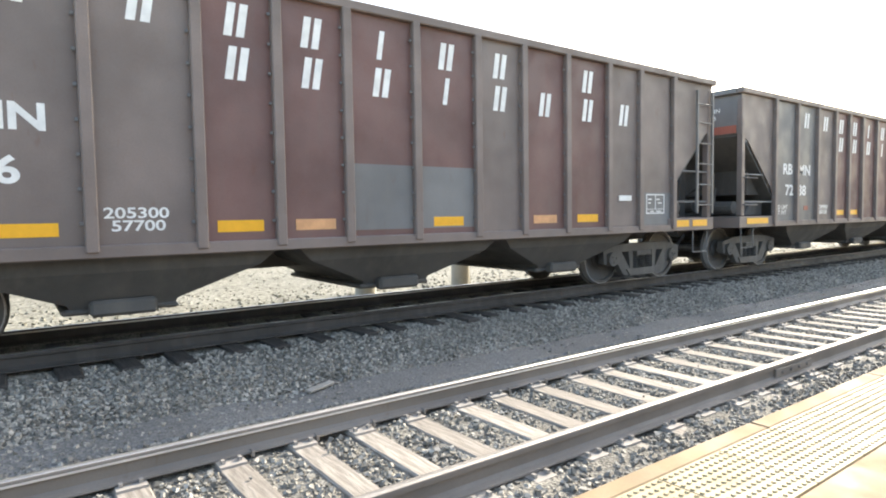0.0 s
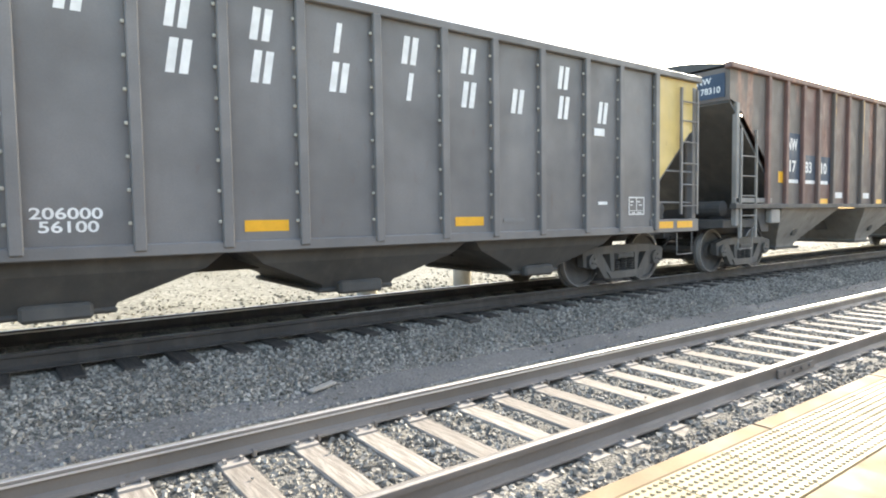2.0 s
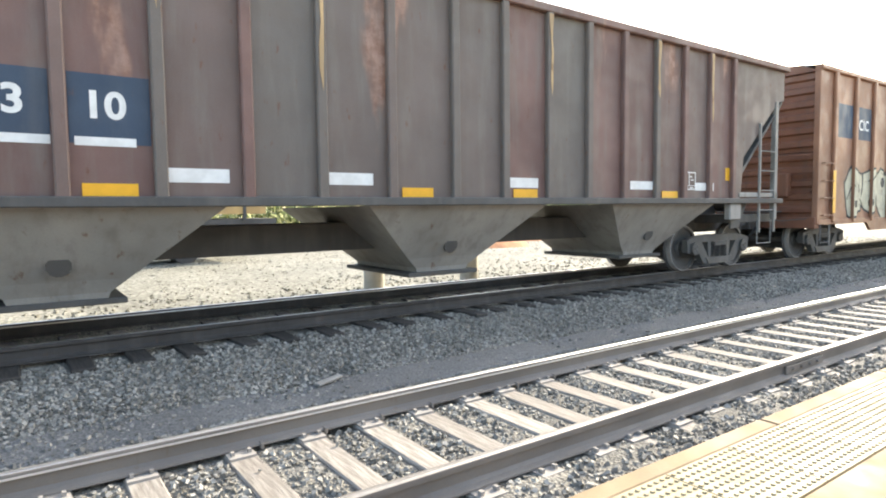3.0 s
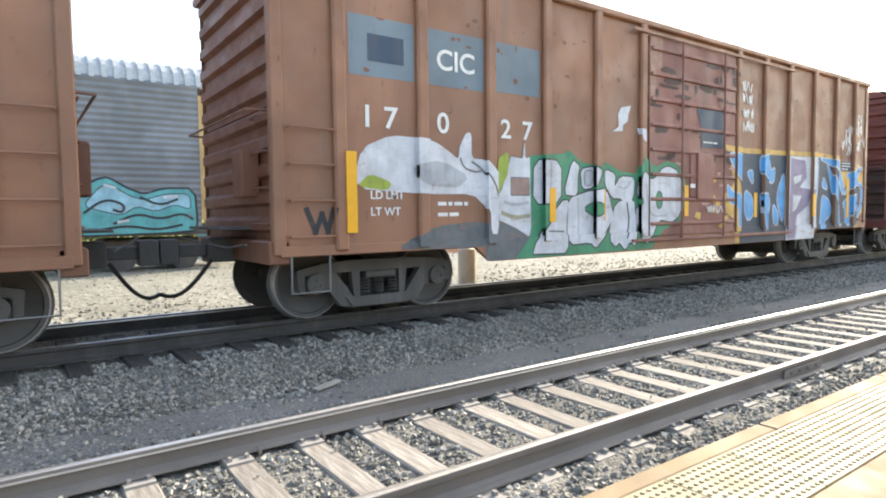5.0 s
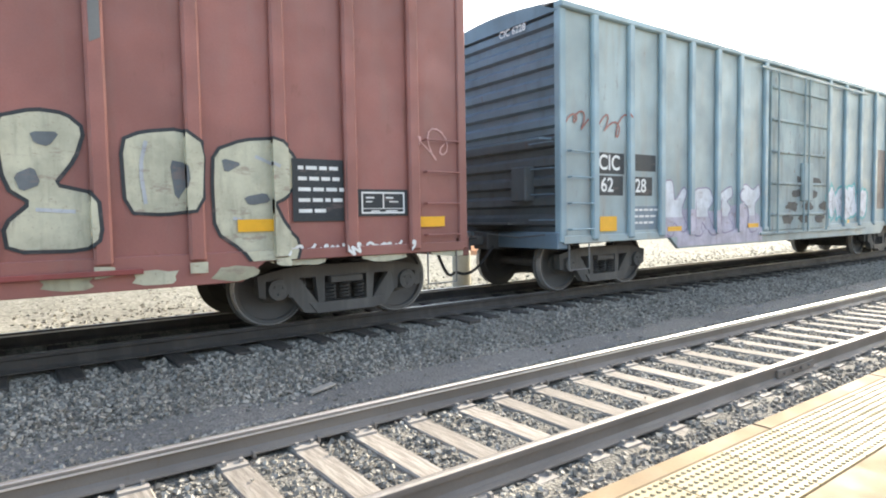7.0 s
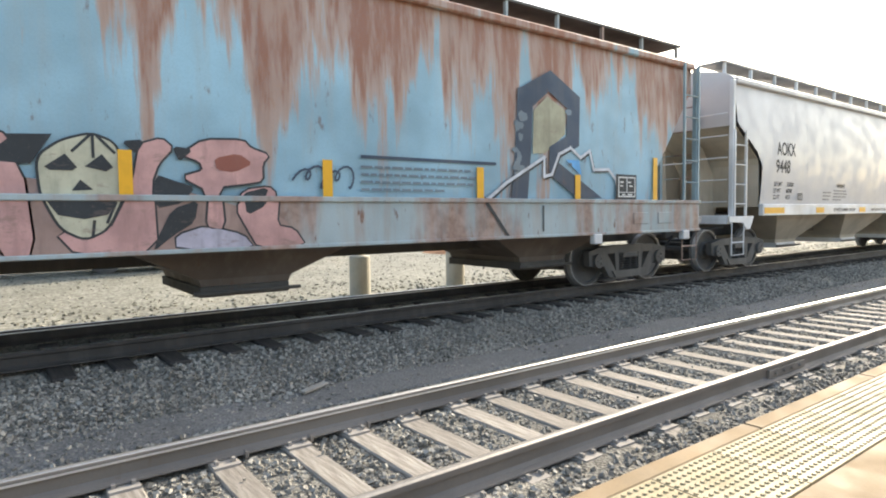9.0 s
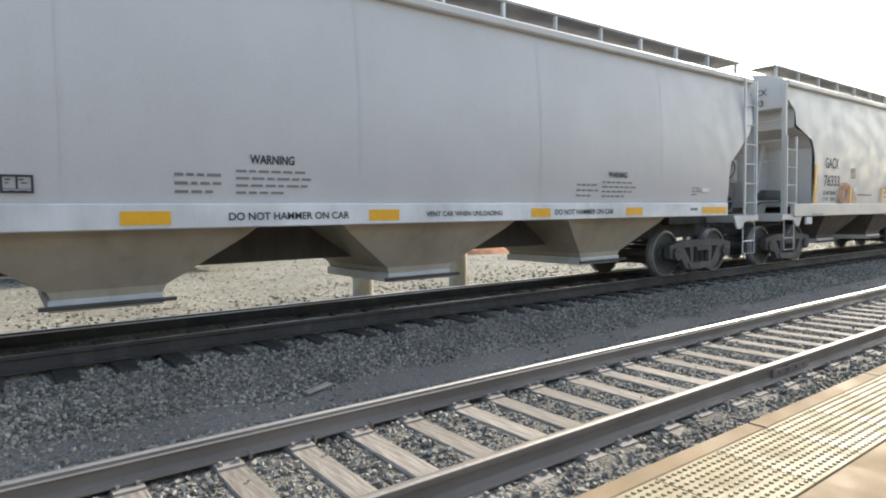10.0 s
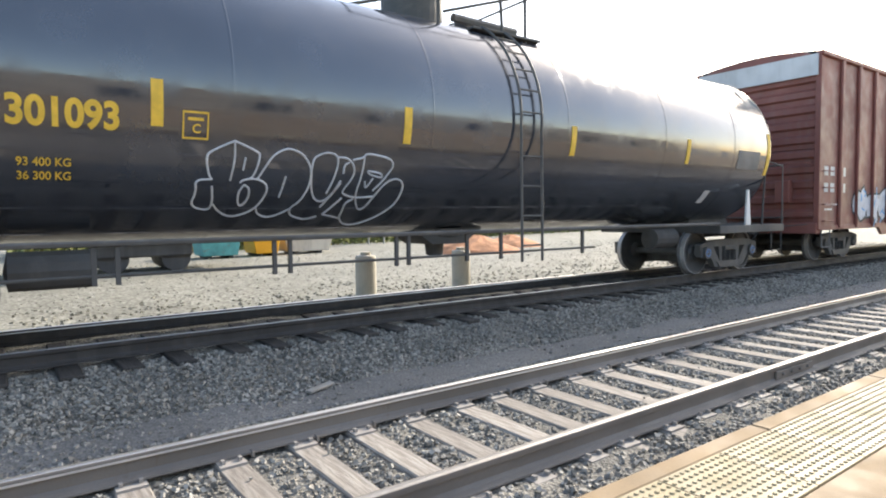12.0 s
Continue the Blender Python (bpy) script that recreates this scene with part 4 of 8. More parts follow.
def sign_shape(kind, h, lean=0.16):
    """A painted company mark as plain slanted bars."""
    w = h * 0.62

    def sl(pts):
        return [(px + pz * lean, pz) for px, pz in pts]
    if kind == 3:
        return [sl([(w * 0.3, 0), (w * 0.62, 0), (w * 0.62, h), (w * 0.3, h)])]
    return [sl([(0, 0), (w * 0.40, 0), (w * 0.40, h), (0, h)]), sl([(w * 0.60, 0), (w, 0), (w, h), (w * 0.60, h)])]


def block_letter(car, kind, x, z, h, y, material="white", lean=0.16):
    bm = B()
    for k, poly in enumerate(sign_shape(kind, h, lean)):
        vs = [bm.verts.new((x + px, y - 0.0004 * k, z + pz)) for px, pz in poly]
        bm.faces.new(vs)
    bmesh.ops.recalc_face_normals(bm, faces=bm.faces[:])
    part("painted_letter", bm, material, car)


# ---- graffiti: flat painted shapes that follow sheets and posts ----
def clip_x(poly, lo, hi):
    for bound, keep in ((lo, 1), (hi, -1)):
        out = []
        for i, p in enumerate(poly):
            q = poly[(i + 1) % len(poly)]
            a, b = (p[0] - bound) * keep >= 0, (q[0] - bound) * keep >= 0
            if a:
                out.append(p)
            if a != b:
                u = (bound - p[0]) / (q[0] - p[0])
                out.append((bound, p[1] + u * (q[1] - p[1])))
        poly = out
        if len(poly) < 3:
            return []
    return poly


def painted(car, polys, material, bands, layer, name="graffiti", label=""):
    """bands: (x0, x1, y of the surface there)."""
    if 1 < len(polys) <= 8:
        for k, poly in enumerate(polys):
            painted(car, [poly], material, bands, layer + 0.12 * k, name, label)
        return
    bm = B()
    for k, poly in enumerate(polys):
        tris = tessellate_polygon([[Vector((px, pz, 0)) for px, pz in poly]])
        for x0, x1, y, tri in [(*b, [poly[i] for i in t]) for b in bands for t in tris]:
            c = clip_x(tri, x0, x1)
            if c:
                bm.faces.new([bm.verts.new((px, y - 0.003 - 0.002 * layer - 0.0018 * k / len(polys), pz)) for px, pz in c])
    if len(bm.faces):
        ob = part(name, bm, material, car, label)
        if len(polys) > 8:
            tagged(ob, kind="stuff")


def blob(x, z, w, h, seed, n=22, rough=0.28):
    return [(x + w / 2 * math.cos(i * 2 * math.pi / n) * (1 + rough * noise.noise(Vector((math.cos(i * 2 * math.pi / n) * 1.6, math.sin(i * 2 * math.pi / n) * 1.6, seed * 3.7)))) * (abs(math.cos(i * 2 * math.pi / n)) ** -0.25 if abs(math.cos(i * 2 * math.pi / n)) > 0.2 else 1),
             z + h / 2 * math.sin(i * 2 * math.pi / n) * (1 + rough * noise.noise(Vector((math.cos(i * 2 * math.pi / n) * 1.6 + 9, math.sin(i * 2 * math.pi / n) * 1.6, seed * 3.7)))) * (abs(math.sin(i * 2 * math.pi / n)) ** -0.2 if abs(math.sin(i * 2 * math.pi / n)) > 0.2 else 1)) for i in range(n)]


def stroke(pts, w):
    out = []
    for a, b in zip(pts, pts[1:]):
        a, b = Vector(a), Vector(b)
        t = (b - a).normalized() * w * 0.5
        s = Vector((-t.y, t.x))
        out.append([tuple(a - t + s), tuple(a - t - s), tuple(b + t - s), tuple(b + t + s)])
    return out


def ring(poly, d):
    """The shape and a stroke of width 2 d round it."""
    return [poly] + stroke(list(poly) + [poly[0]], 2 * d)


def bubbles(car, x0, x1, z0, z1, count, bands, outline, fill, eye, seed, halo=None, base=0):
    """A row of swollen letter shapes with outline, fill and dark counters."""
    random.seed(seed)
    w = (x1 - x0) / count
    body, eyes, cuts = [], [], []
    for i in range(count):
        cx, cz = x0 + w * (i + 0.5), (z0 + z1) / 2 + random.uniform(-0.06, 0.06)
        body.append(blob(cx, cz, w * 1.02, (z1 - z0) * random.uniform(0.85, 1.0), seed + i, rough=0.5))
        eyes.append(blob(cx + random.uniform(-0.1, 0.1) * w, cz + random.choice((-0.22, 0.2)) * (z1 - z0), w * random.uniform(0.14, 0.26), (z1 - z0) * random.uniform(0.12, 0.24), seed * 2 + i))
        for _ in range(3):
            a = (cx + random.uniform(-0.4, 0.4) * w, cz + random.uniform(-0.4, 0.4) * (z1 - z0))
            b = (a[0] + random.uniform(-0.3, 0.3) * w, a[1] + random.uniform(-0.35, 0.35) * (z1 - z0))
            cuts += stroke([a, b], 0.045)
    if halo:
        painted(car, [q for p in body for q in ring(p, 0.13)], halo, bands, base)
    painted(car, [q for p in body for q in ring(p, 0.055)], outline, bands, base + 1)
    painted(car, body, fill, bands, base + 2)
    painted(car, eyes + cuts, eye, bands, base + 3)


def scrawl(car, x0, x1, z, h, bands, material, seed, w=0.03, layer=5):
    """A quick one-line tag of looping strokes."""
    random.seed(seed)
    pts = []
    n = max(24, int((x1 - x0) / (h * 0.06)))
    f1, f2, ph = random.uniform(0.8, 1.3), random.uniform(0.35, 0.6), random.uniform(0, 6)
    for i in range(n + 1):
        a = i * 0.55
        pts.append((x0 + (x1 - x0) * i / n + 0.26 * h * math.sin(a * f1 + ph), z + h * (0.34 * math.sin(a) + 0.2 * math.sin(a * f2 + ph))))
    painted(car, stroke(pts, w), material, bands, layer, "tag")


def clip_z(polys, lo, hi):
    out = [[(a, b) for b, a in clip_x([(b, a) for a, b in p], lo, hi)] for p in polys]
    return [p for p in out if len(p) > 2]


def round_off(polygon, times=2):
    """Cut the corners of a closed shape."""
    for _ in range(times):
        out = []
        for a, b in zip(polygon, polygon[1:] + polygon[:1]):
            out += [(a[0] * 0.82 + b[0] * 0.18, a[1] * 0.82 + b[1] * 0.18), (a[0] * 0.18 + b[0] * 0.82, a[1] * 0.18 + b[1] * 0.82)]
        polygon = out
    return polygon


def spray(car, polys, material, bands, layer, sill_y, label="", sill_low=0.64, trucks=4.85):
    """Paint that runs over the side and on down over the side sill."""
    polys = [[polygon[i] for i in t] for polygon in polys for t in tessellate_polygon([[Vector((a, b, 0)) for a, b in polygon]])]
    up = clip_z(polys, 0.88, 9.0)
    if up:
        painted(car, [up[0]] if len(up) == 1 else up, material, bands, layer, "graffiti", label)
    for x0, x1, z0 in ((-7.65, -trucks, 0.84), (-trucks, trucks, sill_low), (trucks, 7.65, 0.84)):
        low = [q for q in (clip_x(p, x0, x1) for p in clip_z(polys, z0, 0.95)) if len(q) > 2]
        if low:
            painted(car, low, material, [(x0, x1, sill_y)], layer)


def brush(car, polys, material, bands, layer, sill_y, label, trucks, name="graffiti"):
    """Lays flat shapes as paint over sheets and the flanks of posts; door and side sill carry their own share of it."""
    tris = [[polygon[i] for i in t] for polygon in polys for t in tessellate_polygon([[Vector((a, b, 0)) for a, b in polygon]])]
    floor_z = -9.0 if sill_y is None else (sill_y[2] if isinstance(sill_y, tuple) else 0.88)
    groups = []
    for b in sorted(bands):
        if groups and abs(groups[-1][-1][1] - b[0]) < 1e-5:
            groups[-1].append((*b, floor_z, 9.0))
        else:
            groups.append([(*b, floor_z, 9.0)])
    if isinstance(sill_y, tuple):
        groups.append([(-8.4, 8.4, *sill_y)])
    elif sill_y is not None:
        groups += [[(-7.65, -trucks, sill_y, 0.84, 0.95)], [(-trucks, trucks, sill_y, 0.64, 0.95)], [(trucks, 7.65, sill_y, 0.84, 0.95)]]
    lift = -0.003 - 0.002 * layer
    for spans in groups:
        bm = B()
        for k, (x0, x1, y, z0, z1) in enumerate(spans):
            beside = spans[k + 1][2] if k + 1 < len(spans) else None
            for tri in tris:
                for c in clip_z([tri], z0, z1):
                    c = clip_x(c, x0, x1)
                    if len(c) < 3:
                        continue
                    bm.faces.new([bm.verts.new((px, y + lift, pz)) for px, pz in c])
                    for a, b in zip(c, c[1:] + c[:1]):
                        if beside is not None and abs(a[0] - x1) < 1e-6 and abs(b[0] - x1) < 1e-6 and abs(a[1] - b[1]) > 1e-4:
                            bm.faces.new([bm.verts.new(v) for v in ((x1, y + lift, a[1]), (x1, y + lift, b[1]), (x1, beside + lift, b[1]), (x1, beside + lift, a[1]))])
        if len(bm.faces):
            bmesh.ops.remove_doubles(bm, verts=bm.verts[:], dist=0.0004)
            part(name, bm, material, car, label)
        else:
            bm.free()


def ribbon(points, width, closed=False):
    """A band of even width along a line, as quads that share their corners."""
    n = len(points)
    sides = []
    for i, p in enumerate(points):
        a = points[i - 1] if closed or i else p
        b = points[(i + 1) % n] if closed or i < n - 1 else p
        d = Vector((b[0] - a[0], b[1] - a[1]))
        d = d.normalized() if d.length > 1e-6 else Vector((1, 0))
        o = Vector((-d.y, d.x)) * width / 2
        sides.append(((p[0] + o.x, p[1] + o.y), (p[0] - o.x, p[1] - o.y)))
    pairs = list(zip(sides, sides[1:])) + ([(sides[-1], sides[0])] if closed else [])
    return [[a[0], a[1], b[1], b[0]] for a, b in pairs]


def bend(line, times=2):
    """Rounds an open line and keeps its ends."""
    for _ in range(times):
        out = [line[0]]
        for a, b in zip(line, line[1:]):
            out += [(a[0] * 0.75 + b[0] * 0.25, a[1] * 0.75 + b[1] * 0.25), (a[0] * 0.25 + b[0] * 0.75, a[1] * 0.25 + b[1] * 0.75)]
        line = out + [line[-1]]
    return line


def coat(car, outline, material, bands, layer, sill_y=None, edge="", width=0.05, soft=1, label="", trucks=4.85):
    """One painted shape with an outline of its own round it."""
    shape = round_off(outline, soft) if soft else list(outline)
    if edge:
        brush(car, ribbon(shape, width * 1.3, True), edge, bands, layer, sill_y, "", trucks)
    brush(car, [shape], material, bands, layer + 0.9, sill_y, label, trucks)


def line(car, points, material, bands, layer, sill_y=None, width=0.035, soft=1, trucks=4.85):
    brush(car, ribbon(bend(points, soft) if soft else points, width * 1.15), material, bands, layer, sill_y, "", trucks)


def tag_marks(car, x0, x1, z, h, count, bands, material, seed, w=0.028, layer=6, slope=0.0):
    """A row of quick angular hand-drawn marks, none of them a letter."""
    random.seed(seed)
    step, out = (x1 - x0) / count, []
    for i in range(count):
        cx, cz = x0 + step * (i + 0.5), z + slope * i + random.uniform(-0.1, 0.1) * h
        pts = [(cx + random.uniform(-0.5, 0.5) * step, cz + (0.5 - (k % 2)) * h * random.uniform(0.6, 1.1)) for k in range(random.choice((3, 4, 4, 5)))]
        out += stroke(pts, w)
        if random.random() < 0.4:
            a = [(cx + 0.3 * step * math.cos(j * 0.7), cz + 0.3 * h * math.sin(j * 0.7)) for j in range(8)]
            out += stroke(a, w)
    painted(car, out, material, bands, layer, "tag")


def bands_of(posts, half, sheet_y, post_y, pw):
    """Surface bands along a side: sheet, post, sheet, ..."""
    out, x = [], -half
    for p in posts:
        out.append((x, p - pw / 2, sheet_y))
        out.append((p - pw / 2, p + pw / 2, post_y))
        x = p + pw / 2
    out.append((x, half, sheet_y))
    return out


def reflector(car, x, z, w, h, y, material="orange"):
    part("reflector", box(B(), x - w / 2, x + w / 2, y - 0.005, y, z - h / 2, z + h / 2), material, car)


def stencil(car, x, z, w, h, y, material="white"):
    """A framed consolidated stencil box with rules."""
    bm = B()
    t = 0.02
    m = w / 2 - t
    for x0, x1, z0, z1 in ((-w / 2, w / 2, h / 2 - t, h / 2), (-w / 2, w / 2, -h / 2, -h / 2 + t), (-w / 2, -w / 2 + t, -h / 2 + t, h / 2 - t), (w / 2 - t, w / 2, -h / 2 + t, h / 2 - t),
                           (-0.008, 0.008, -h * 0.26, h / 2 - t), (-m, m, -h * 0.28, -h * 0.25), (-m * 0.85, -m * 0.45, h * 0.2, h * 0.27), (m * 0.12, m * 0.5, h * 0.2, h * 0.27),
                           (-m * 0.85, -m * 0.55, h * 0.02, h * 0.08), (m * 0.3, m * 0.75, h * 0.02, h * 0.08), (-m * 0.6, -m * 0.2, -h * 0.41, -h * 0.35), (m * 0.1, m * 0.7, -h * 0.41, -h * 0.35)):
        box(bm, x + x0, x + x1, y - 0.003, y, z + z0, z + z1)
    part("stencil", bm, material, car)


autorack()


# ---- open-top hopper cars ----
SIDE = -1.58
HOP_POSTS = [-5.50, -4.48, -3.46, -2.50, -1.68, -0.85, 0.10, 1.08, 1.93, 2.83, 3.80, 4.62, 5.58]


def open_hopper(s, label, colours, left_end, right_end, end_wall, number, marks, weights, reflectors, lean=0.16, steel="dkgrey"):
    car = thing("hopper_car", label, "railcar", Matrix.Identity(4), "cars of the freight train")
    CARS.append((car, s))
    post_me = shared("side_post", soften(box(B(), -0.055, 0.055, SIDE - 0.075, SIDE + 0.02, 0.98, 3.66), 0.012), steel)
    far_post = shared("side_post", box(B(), -0.055, 0.055, 1.56, 1.655, 0.98, 3.60), "dkgrey")
    rivet = shared("rivet", soften(box(B(), -0.017, 0.017, SIDE - 0.092, SIDE - 0.070, -0.017, 0.017), 0.006), "bollard" if steel == "dkgrey" else "patch")
    for i, (a, b) in enumerate(zip(HOP_POSTS, HOP_POSTS[1:])):
        part("side_panel", box(B(), a, b, SIDE, SIDE + 0.012, 1.0, 3.66), colours[i], car)
    for p in HOP_POSTS:
        o = part("side_post", post_me, None, car, at=pose(p, 0, 0))
        for k in range(8):
            part("rivet", rivet, None, o, at=pose(-0.075, 0.05, 1.25 + 0.31 * k))
        part("side_post", far_post, None, car, at=pose(p, 0, 0))
    part("far_side", box(B(), HOP_POSTS[0], HOP_POSTS[-1], 1.568, 1.58, 1.0, 3.62), "dkgrey", car)
    for sg, mat in ((-1, left_end), (1, right_end)):
        for y0, y1, m in ((SIDE, SIDE + 0.012, mat), (1.568, 1.58, "dkgrey")):
            part("end_panel", prism(B(), [(sg * 5.5, 3.66), (sg * 6.86, 3.66), (sg * 6.86, 2.83), (sg * 6.60, 2.70), (sg * 5.52, 1.66)], y0, y1), m, car)
        # end wall above, sloping floor sheet below it
        part("end_sheet", box(B(), sg * 6.80 - 0.012, sg * 6.80 + 0.012, -1.56, 1.56, 2.85, 3.66), end_wall if sg < 0 else mat, car)
        part("slope_sheet", prism(B(), [(sg * 6.79, 2.86), (sg * 6.79, 2.80), (sg * 4.9, 0.98), (sg * 4.9, 1.04)], -1.55, 1.55), "under", car)
        for y in (-0.8, 0.0, 0.8):
            part("end_stiffener", prism(B(), [(sg * 6.86, 3.6), (sg * 6.86, 2.75), (sg * 6.81, 2.70), (sg * 6.81, 3.6)], y - 0.05, y + 0.05), "dkgrey", car)
        for y in (SIDE + 0.01, 1.50):
            part("corner_post", soften(box(B(), sg * 6.78 - 0.06, sg * 6.78 + 0.06, y - 0.02, y + 0.09, 1.17, 3.55), 0.01), steel, car)
        for y in (-0.55, 0.55):
            brace = B()
            prism(brace, [(sg * 6.55, 1.1), (sg * 6.43, 1.1), (sg * 6.02, 2.05), (sg * 6.12, 2.12)], y - 0.05, y + 0.05)
            prism(brace, [(sg * 6.0, 1.1), (sg * 5.9, 1.1), (sg * 6.35, 2.40), (sg * 6.45, 2.44)], y - 0.04, y + 0.04)
            part("brace", brace, "under", car)
        part("end_sill", soften(box(B(), min(sg * 5.45, sg * 6.92), max(sg * 5.45, sg * 6.92), -1.60, 1.60, 0.93, 1.16), 0.01), steel, car)
        part("end_deck", soften(prism(B(), [(sg * 5.5, 1.17), (sg * 5.5, 1.48), (sg * 6.0, 1.46), (sg * 6.25, 1.17)], -1.35, 1.35), 0.02), "under", car)
        part("draft_plate", soften(prism(B(), [(sg * 6.74, 1.17), (sg * 6.56, 1.17), (sg * 6.50, 2.36), (sg * 6.74, 2.64)], -0.16, 0.16), 0.01), "under", car)
        part("brake_cylinder", lathe(B(), [(0.001, -0.24), (0.13, -0.22), (0.14, 0.2), (0.05, 0.24), (0.001, 0.42)], 12), "under", car, at=pose(sg * 6.35, -0.95, 1.35, 0, 70, 0))
        for z in (1.46, 2.02):
            part("cross_rail", rod(B(), (sg * 6.78, SIDE + 0.02, z), (sg * 5.5, SIDE + 0.02, z), 0.018, 5), "patch", car)
        part("bottom_skirt", prism(B(), [(sg * 5.5, 1.62), (sg * 6.1, 2.14), (sg * 6.1, 1.62)], -1.3, 1.3), "under", car)
        ladder(car, sg * 6.30, sg * 6.80, SIDE - 0.05, [1.40, 1.78, 2.16, 2.54, 2.92, 3.26] if sg > 0 else [1.40, 1.95], 3.5 if sg > 0 else 2.1, "dkgrey", stile=sg > 0)
        stirrup(car, sg * 6.3, sg * 6.78, SIDE + 0.03, 0.52, 0.95, "dkgrey")
        # air gear on the end platform
        part("brake_reservoir", lathe(B(), [(0.001, -0.4), (0.15, -0.38), (0.16, 0.0), (0.15, 0.38), (0.001, 0.4)], 14), "under", car, at=pose(sg * 6.2, 0.2, 1.42))
        pipe_bm = pipe(B(), [(sg * 6.75, -0.9, 1.2), (sg * 6.6, -0.9, 1.75), (sg * 6.4, -0.5, 1.9), (sg * 6.3, 0.1, 1.55)], 0.03, 5)
        part("air_pipe", pipe_bm, "under", car)
    for y in (SIDE - 0.02, 1.56):
        part("side_sill", soften(box(B(), -5.5, 5.5, y - 0.03, y + 0.07, 0.93, 1.05), 0.01), steel, car)
        part("top_chord", soften(box(B(), -6.92, 6.92, y - 0.05, y + 0.09, 3.64, 3.75), 0.012), steel, car)
    for sg in (-1, 1):
        part("top_chord", soften(box(B(), sg * 6.83 - 0.08, sg * 6.83 + 0.08, -1.5, 1.5, 3.645, 3.755), 0.012), "dkgrey", car)
    # four-sided discharge pockets
    for x in (-3.15, 0.05, 3.15):
        rings = [[(x - a, -c, z), (x + a, -c, z), (x + a, c, z), (x - a, c, z)] for a, c, z in ((1.55, 1.50, 1.0), (1.30, 1.40, 0.78), (0.50, 1.15, 0.46), (0.46, 1.1, 0.38))]
        part("pocket", loft(B(), rings), "under", car)
        part("gate", soften(box(B(), x - 0.55, x + 0.50, -1.15, 1.15, 0.36, 0.42), 0.02), "under", car)
        part("gate_lock", soften(box(B(), x - 0.32, x + 0.28, -1.27, -1.12, 0.34, 0.50), 0.03), "under", car)
    # load heaped just below the chord
    bm = B()
    nx, ny = 34, 9
    vs = [[bm.verts.new((-6.7 + 13.4 * i / nx, -1.5 + 3.0 * j / ny, 3.42 + 0.32 * math.sin(math.pi * j / ny) * (0.6 + 0.5 * noise.noise(Vector((i * 0.33, j * 0.4, s)))))) for j in range(ny + 1)] for i in range(nx + 1)]
    for i in range(nx):
        for j in range(ny):
            bm.faces.new((vs[i][j], vs[i + 1][j], vs[i + 1][j + 1], vs[i][j + 1]))
    part("load", bm, "coal", car)
    # painting
    y = SIDE - 0.004
    mids = [(a + b) / 2 for a, b in zip(HOP_POSTS, HOP_POSTS[1:])]
    top_kinds = [0, 2, 0, 1, 3, 0, 1, 0]
    low_kinds = [0, 1, 0, 3, 0, 2, 0, 0]
    for k, i in enumerate((1, 2, 3, 4, 5, 6, 7, 9)):
        block_letter(car, top_kinds[k], mids[i] - 0.13, 3.14, 0.34, y, lean=lean)
    for k, i in enumerate((3, 4, 5, 6, 7, 8, 9, 10)):
        block_letter(car, low_kinds[k], mids[i] - 0.13, 2.70, 0.34, y, lean=lean)
    lettering(car, marks[0], mids[0] - 0.10, 2.17, 0.32, "white", y, 1.2, bold=0.032)
    lettering(car, marks[1], mids[1] - 0.38, 2.17, 0.32, "white", y, 1.2, bold=0.032)
    if number[0]:
        lettering(car, number[0], mids[0] + 0.02, 1.71, 0.32, "white", y, 1.2, bold=0.03)
    lettering(car, number[1], mids[1] - 0.38, 1.71, 0.32, "white", y, 1.2, bold=0.03)
    lettering(car, weights[0], mids[2] - 0.38, 1.34, 0.14, "white", y, 1.35)
    lettering(car, weights[1], mids[2] - 0.32, 1.22, 0.14, "white", y, 1.35)
    lettering(car, "LD LMT", mids[0] - 0.38, 1.34, 0.13, "white", y, 1.2)
    lettering(car, "LT WT", mids[0] - 0.38, 1.22, 0.13, "white", y, 1.2)
    for x, mat in reflectors:
        reflector(car, x, 1.20 if abs(x) < 5.5 else 1.065, 0.88 if x < -5.5 else 0.48, 0.12, SIDE - (0.0 if abs(x) < 5.5 else 0.021), mat)
    for zz in (3.35, 3.2):
        lettering(car, "RBMN" if zz > 3.3 else "".join(number), 0.0, 0.0, 0.12, "white", 0.0, 1.1).matrix_basis = pose(-6.817, -0.75, zz, 0, 0, -90)
    running_gear(car, 5.46, 7.41, bottom=0.64)
    return car


CARS = []           # each car and its place along the train

GB, DB, DG = "browngrey", "brown", "dkgrey"
O1, P1 = "orange", "peach"
car_a = open_hopper(3.79, "brown and grey open hopper car with white block letters", [GB, GB, GB, DB, DB, DB, DB, GB, DB, DB, GB, GB], GB, GB, DG,
                    ("", "56"), ("RB", "MN"), ("205300", "57700"), [(-3.95, O1), (-2.10, O1), (-1.26, P1), (0.60, O1), (2.38, P1), (3.32, O1), (5.85, O1), (6.45, O1), (-6.2, O1)], steel="browngrey")
for x0, x1 in ((-0.78, 0.04), (0.16, 1.02)):
    part("patch_plate", box(B(), x0, x1, SIDE - 0.004, SIDE, 1.12, 1.90), "patch", car_a, "lighter grey repaint patch")
part("patch_plate", box(B(), 4.68, 5.52, SIDE - 0.004, SIDE, 1.06, 1.62), "patch", car_a, "lighter grey repaint patch")
part("patch_plate", box(B(), 3.86, 4.56, SIDE - 0.004, SIDE, 1.06, 1.60), "browngrey", car_a)
part("placard", soften(box(B(), 4.08, 4.40, SIDE - 0.02, SIDE, 1.47, 1.56), 0.004), "white", car_a)
stencil(car_a, 5.08, 1.42, 0.52, 0.34, SIDE - 0.006)

